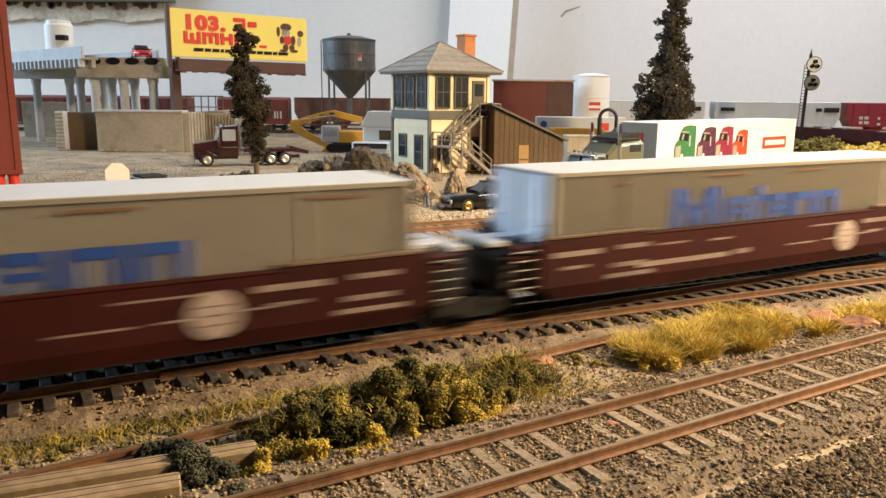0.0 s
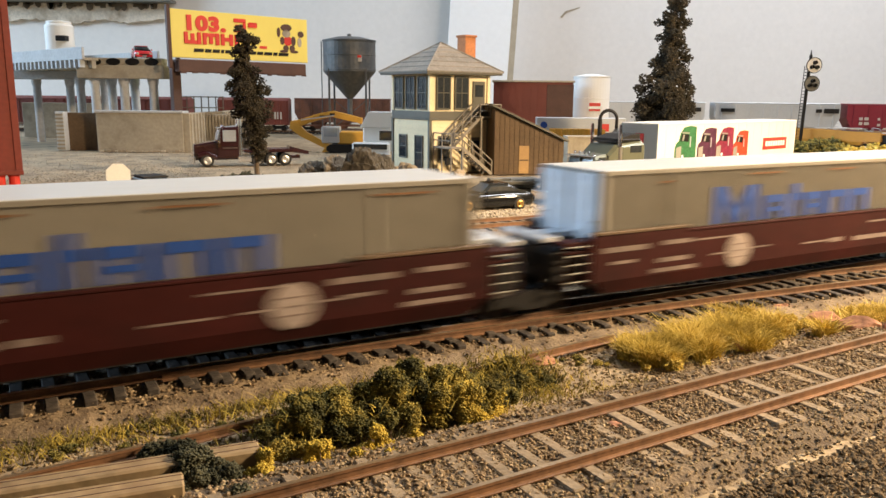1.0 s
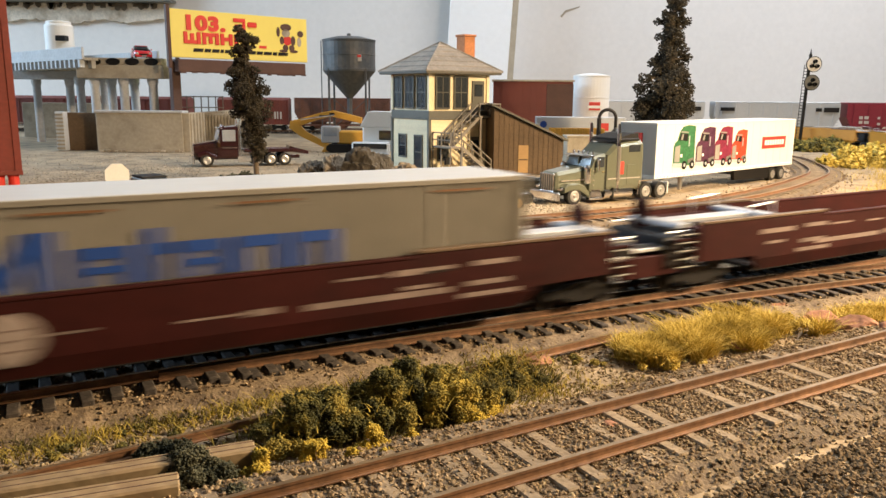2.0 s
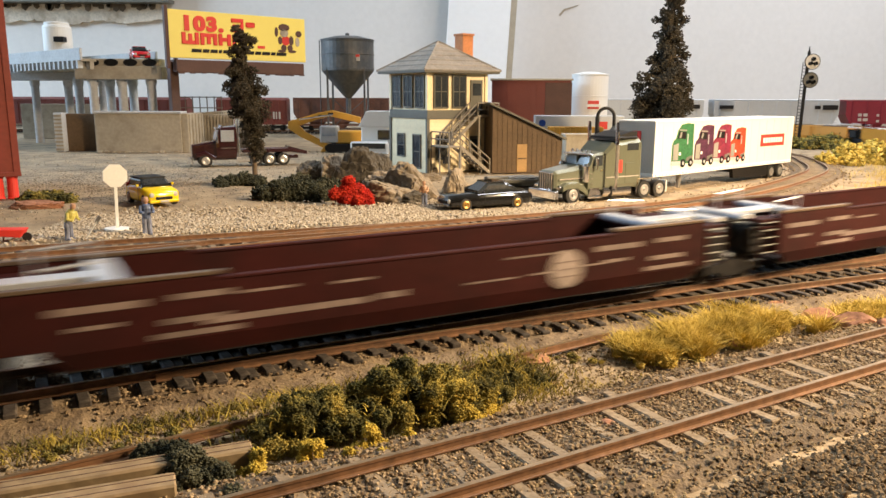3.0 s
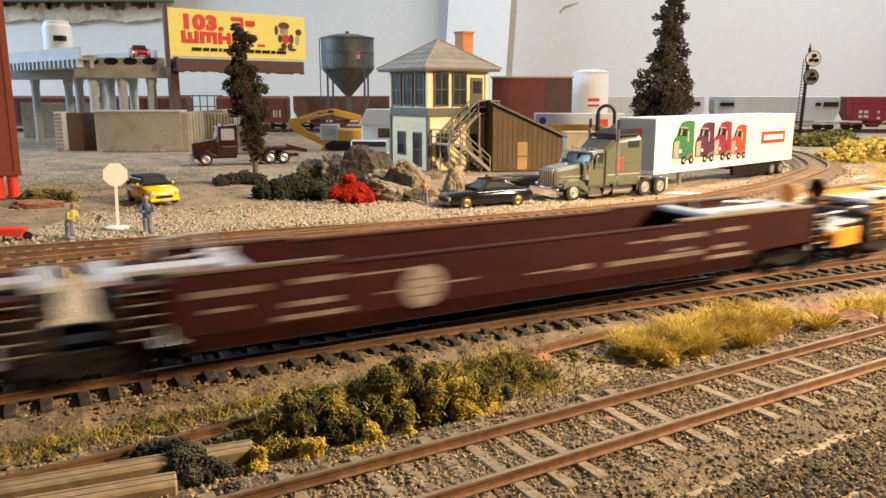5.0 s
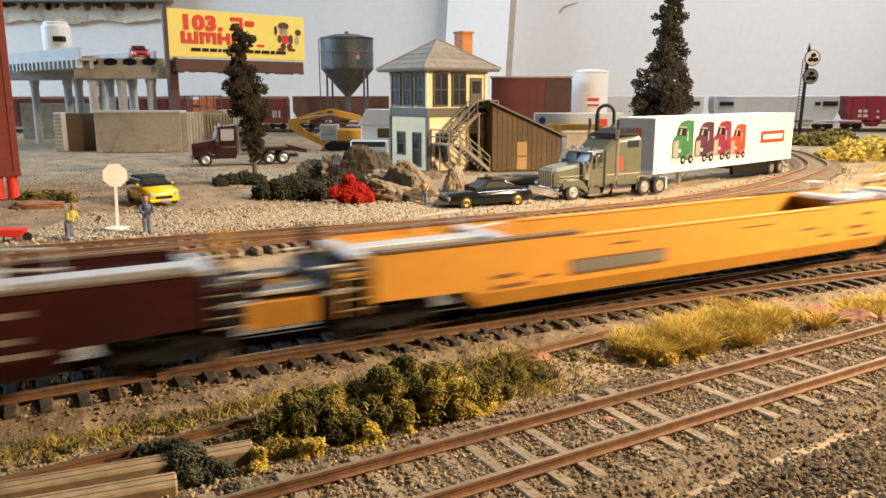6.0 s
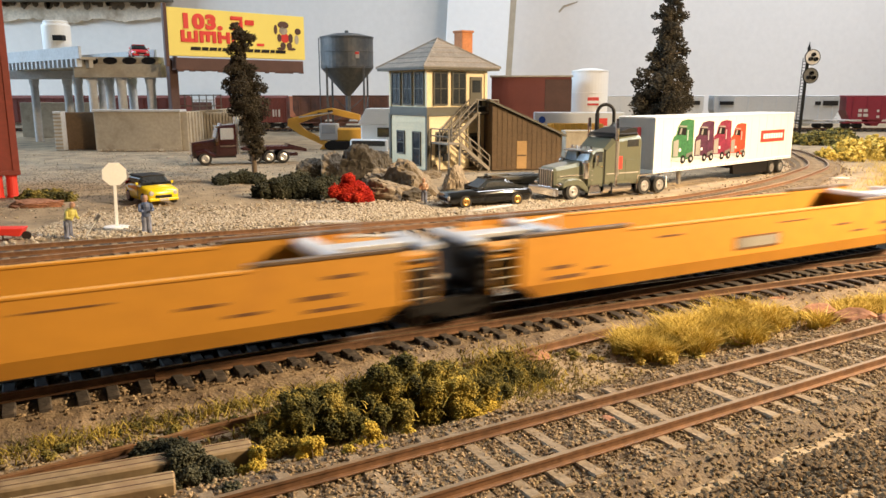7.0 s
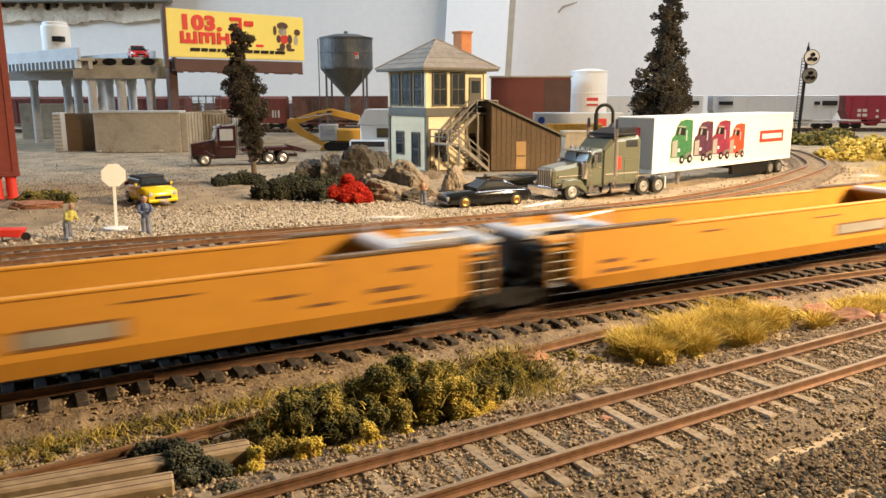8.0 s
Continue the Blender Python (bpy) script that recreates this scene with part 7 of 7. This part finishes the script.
def small_things():
    figure("figurine", -0.1735, 0.350, 17.5, -20, FIGURE_YELLOW, "tiny painted figurine in yellow bending forward", 25)
    figure("figurine", -0.1425, 0.364, 18.0, -60, FIGURE_BLUE, "tiny painted figurine in blue overalls", 4)
    figure("figurine", -0.0115, 0.468, 15.0, -100, mat("painted_figure_tan", (0.5, 0.3, 0.18), 0.6, vary=0.4, fine=300, coarse=150), "tiny painted figurine beside the boulders", 10)
    sh = thing("shovel", pose(-0.1655, 0.348, 0, 0, 35, 0), "tiny pale shovel held beside the figurine", "shovel")
    part("handle", rod((0, 0, 1), (0, 0, 11), .35), WHITE, sh)
    part("blade", box(-.9, .9, -.2, .2, 10, 14, .2), STEEL, sh)
    wb = thing("wheelbarrow", pose(-0.198, 0.345, 0, 0, 0, 12), "small orange-red wheelbarrow on the ground", "wheelbarrow")
    part("tray", prism([(-6, 3.2), (5, 2.2), (7, 5.8), (-8, 6.2)], 8, bevel=.3), SIGN_RED, wb)
    part("wheel", lathe([(2.0, -.5), (2.0, .5)], 16, m=lying(7, 0, 2.0)), RUBBER, wb)
    for sy in (-3, 3):
        part("handle", rod((-7, sy, 4), (-14, sy, 6), .4), SHED_TAN, wb)
        part("leg", rod((-4, sy, 0), (-4, sy, 3.4), .4), SHED_TAN, wb)
    cr = thing("pale_crate", pose(-0.214, 0.347, 0, 0, 0, 20), "pale broken crate by the wheelbarrow", "crate")
    for k in range(3):
        part("slat", box(-4, 4, -3 + k * 2.4, -1.4 + k * 2.4, .5, 9 - k * 2, .2), TIMBER, cr)
    # old timbers at the front
    for name, p, q, w, h in (("beam", (-140, 84, 2.2), (-34.5, 128.5, 2.2), 4.6, 4.4), ("beam", (-140, 78, 2.2), (-44, 116, 2.2), 5.0, 4.4)):
        tb = thing("old_timber", pose(0, 0, 0), "bleached squared timber lying in the weeds", "timber", "old timbers")
        bm = bar(p, q, w, h)
        bmesh.ops.bevel(bm, geom=bm.edges[:], offset=.35, segments=1, affect="EDGES")
        part(name, bm, TIMBER, tb)
        v = (Vector(q) - Vector(p)).normalized()
        n = Vector((-v.y, v.x, 0))
        for k in (-.9, 1.1):
            part("split", bar(Vector(p) + n * k + Vector((0, 0, h / 2 + .02)), Vector(q) + n * (k + .2) + Vector((0, 0, h / 2 + .02)), .16, .1), BROWN, tb)
    sw = thing("switch_machine", pose(0.181, 0.3075, 0, 0, 0, 26), "small white switch stand beside the turnout", "switch stand")
    part("base", box(-6, 6, -3, 3, .5, 3, .3), GREY_PANEL, sw)
    part("motor", box(-3, 4, -2.2, 2.2, 3, 6, .5), WHITE, sw)
    part("rod", rod((0, -2, 2.4), (0, -16, 2.4), .4), STEEL, sw)
    fg = thing("guard_rail", pose(-0.405, 1.19, 0), "pale fence of thin posts behind the ribbed wall", "fence")
    for k in range(7):
        part("post", box(k * 11, k * 11 + 1.4, 0, 1.4, 0, 64), FENCE_BROWN, fg)
    for z in (46, 62):
        part("bar", box(0, 68, -.4, 1.6, z, z + 1.6), FENCE_BROWN, fg)
    jar = thing("white_canister", pose(-0.535, 1.10, 0.1065), "white round canister standing on the overpass", "canister")
    part("shell", lathe([(17.5, 0), (18.5, 1), (18.5, 50), (17.5, 52), (16, 53), (16, 56), (15, 57)], 36), WHITE, jar)
    part("dark_label", box(3, 16.5, -19.2, -8, 30, 37, .5), BLACK, jar)


def stones():
    """Loose ballast and gravel, as stuff."""
    rng = np.random.default_rng(11)

    def bank(off):
        """Height of the grit at a sideways distance from a track's middle."""
        return min(.0028, max(.0, .0028 - .51 * (abs(off) - .017))) + .0001

    def along(path, s0, s1, n, half, low=0.0):
        s = rng.uniform(s0, s1, n)
        o = rng.normal(0, half, n) * MM
        out = []
        for a, b in zip(s, o):
            p, h = path(a)
            out.append((p.x - math.sin(h) * b, p.y + math.cos(h) * b, bank(b) - low + rng.random() * .0005))
        return np.array(out)

    b = [along(main_path, -0.15, 0.5, 22000, 13), along(near_path, -0.12, 0.32, 36000, 11, .0007), along(branch_path, 0.05, 0.5, 9000, 12), along(near_path, -0.1, 0.3, 5000, 22, .0006)]
    pts = np.vstack(b)
    pts = pts[(np.hypot(pts[:, 0], pts[:, 1]) > 0.07)]
    ob = scatter("ballast_near", pts, rng.uniform(.25, .85, len(pts)) ** 1.5 * .72 * MM, BALLAST, seed=4)
    tagged(ob, "loose brown and grey ballast stones between the rails", "ballast", kind="stuff")
    m = spline(MID_LINE, .004)
    k = rng.integers(0, len(m), 16000)
    mid = np.array([(m[i][0].x + rng.normal(0, .013), m[i][0].y + rng.normal(0, .010), .0008) for i in k])
    mid = mid[mid[:, 0] > -.35]
    tagged(scatter("ballast_middle", mid, rng.uniform(.5, 1.1, len(mid)) * .9 * MM, BALLAST, seed=5), "loose ballast stones along the middle track", "ballast", kind="stuff")
    n = 14000
    lot = np.c_[rng.uniform(-.2, .09, n), rng.normal(.425, .022, n), np.full(n, .0004)]
    lot[:, 1] += (lot[:, 0] + .05) * .28
    tagged(scatter("pale_gravel", lot, rng.uniform(.5, 1.3, n) * .95 * MM, GRAVEL, seed=6), "pale tan gravel spread behind the middle track", "gravel", kind="stuff")
    n = 5000
    far = np.c_[rng.uniform(-.45, .3, n), rng.uniform(.4, .95, n), np.full(n, .0002)]
    tagged(scatter("dirt_crumbs", far, rng.uniform(.3, .9, n) * MM, GRAVEL, seed=7), "scattered grey-brown crumbs on the dirt lot", "gravel", kind="stuff")
    n = 26000
    s = rng.uniform(-.12, .3, n)
    offs = rng.uniform(-.035, .06, n)
    front = np.array([near_path(a)[0] + Vector((-math.sin(radians(30.6)), math.cos(radians(30.6)))) * o for a, o in zip(s, offs)])
    front = np.c_[front, np.array([bank(o) - (.0006 if abs(o) < .02 else 0) for o in offs])]
    front = front[np.hypot(front[:, 0], front[:, 1]) > .07]
    tagged(scatter("earth_crumbs", front, rng.uniform(.2, .6, len(front)) * MM, island_mat("earth_crumb", [(0.17, 0.12, 0.07), (0.33, 0.25, 0.14), (0.24, 0.17, 0.1), (0.40, 0.31, 0.17)]), seed=8), "fine brown earth crumbs between the tracks", "gravel", kind="stuff")
    n = 9000
    s = rng.uniform(.03, .26, n)
    o = -.0245 - rng.random(n) ** 1.3 * .03
    edge = np.array([near_path(a)[0] + Vector((-math.sin(radians(30.6)), math.cos(radians(30.6)))) * b for a, b in zip(s, o)])
    edge = np.c_[edge, np.full(n, .0006)]
    tagged(scatter("dark_soil", edge, rng.uniform(.3, .8, n) * MM, island_mat("dark_soil_crumb", [(0.10, 0.066, 0.036), (0.24, 0.165, 0.09), (0.16, 0.11, 0.06)]), seed=9), "dark brown soil crumbs along the front edge", "soil", kind="stuff")
    n = 9000
    moss = np.c_[rng.normal(-.26, .06, n), rng.normal(.58, .08, n), np.full(n, .0004)]
    tagged(scatter("ground_moss", moss, rng.uniform(.15, .45, n) * MM, island_mat("lot_moss", [(0.10, 0.085, 0.055), (0.17, 0.14, 0.085), (0.24, 0.19, 0.12)]), seed=10, flat=.4), "thin dark green-brown ground cover on the lot", "ground cover", kind="stuff")

room()
ground()
train()
tower()
shed()
coal_tank()
overpass()
abutment()
billboard()
red_building()
red_warehouse()
white_tank(0.215, 1.15, 26.5, 97)
boxes_row()
standing_cars()
wall_things()
far_train()
cars()
tractor()
trailer()
far_trucks()
rocks()
plants()
grasses()
trees()
signal()
stop_sign()
small_things()
tracks()
stones()
motions()
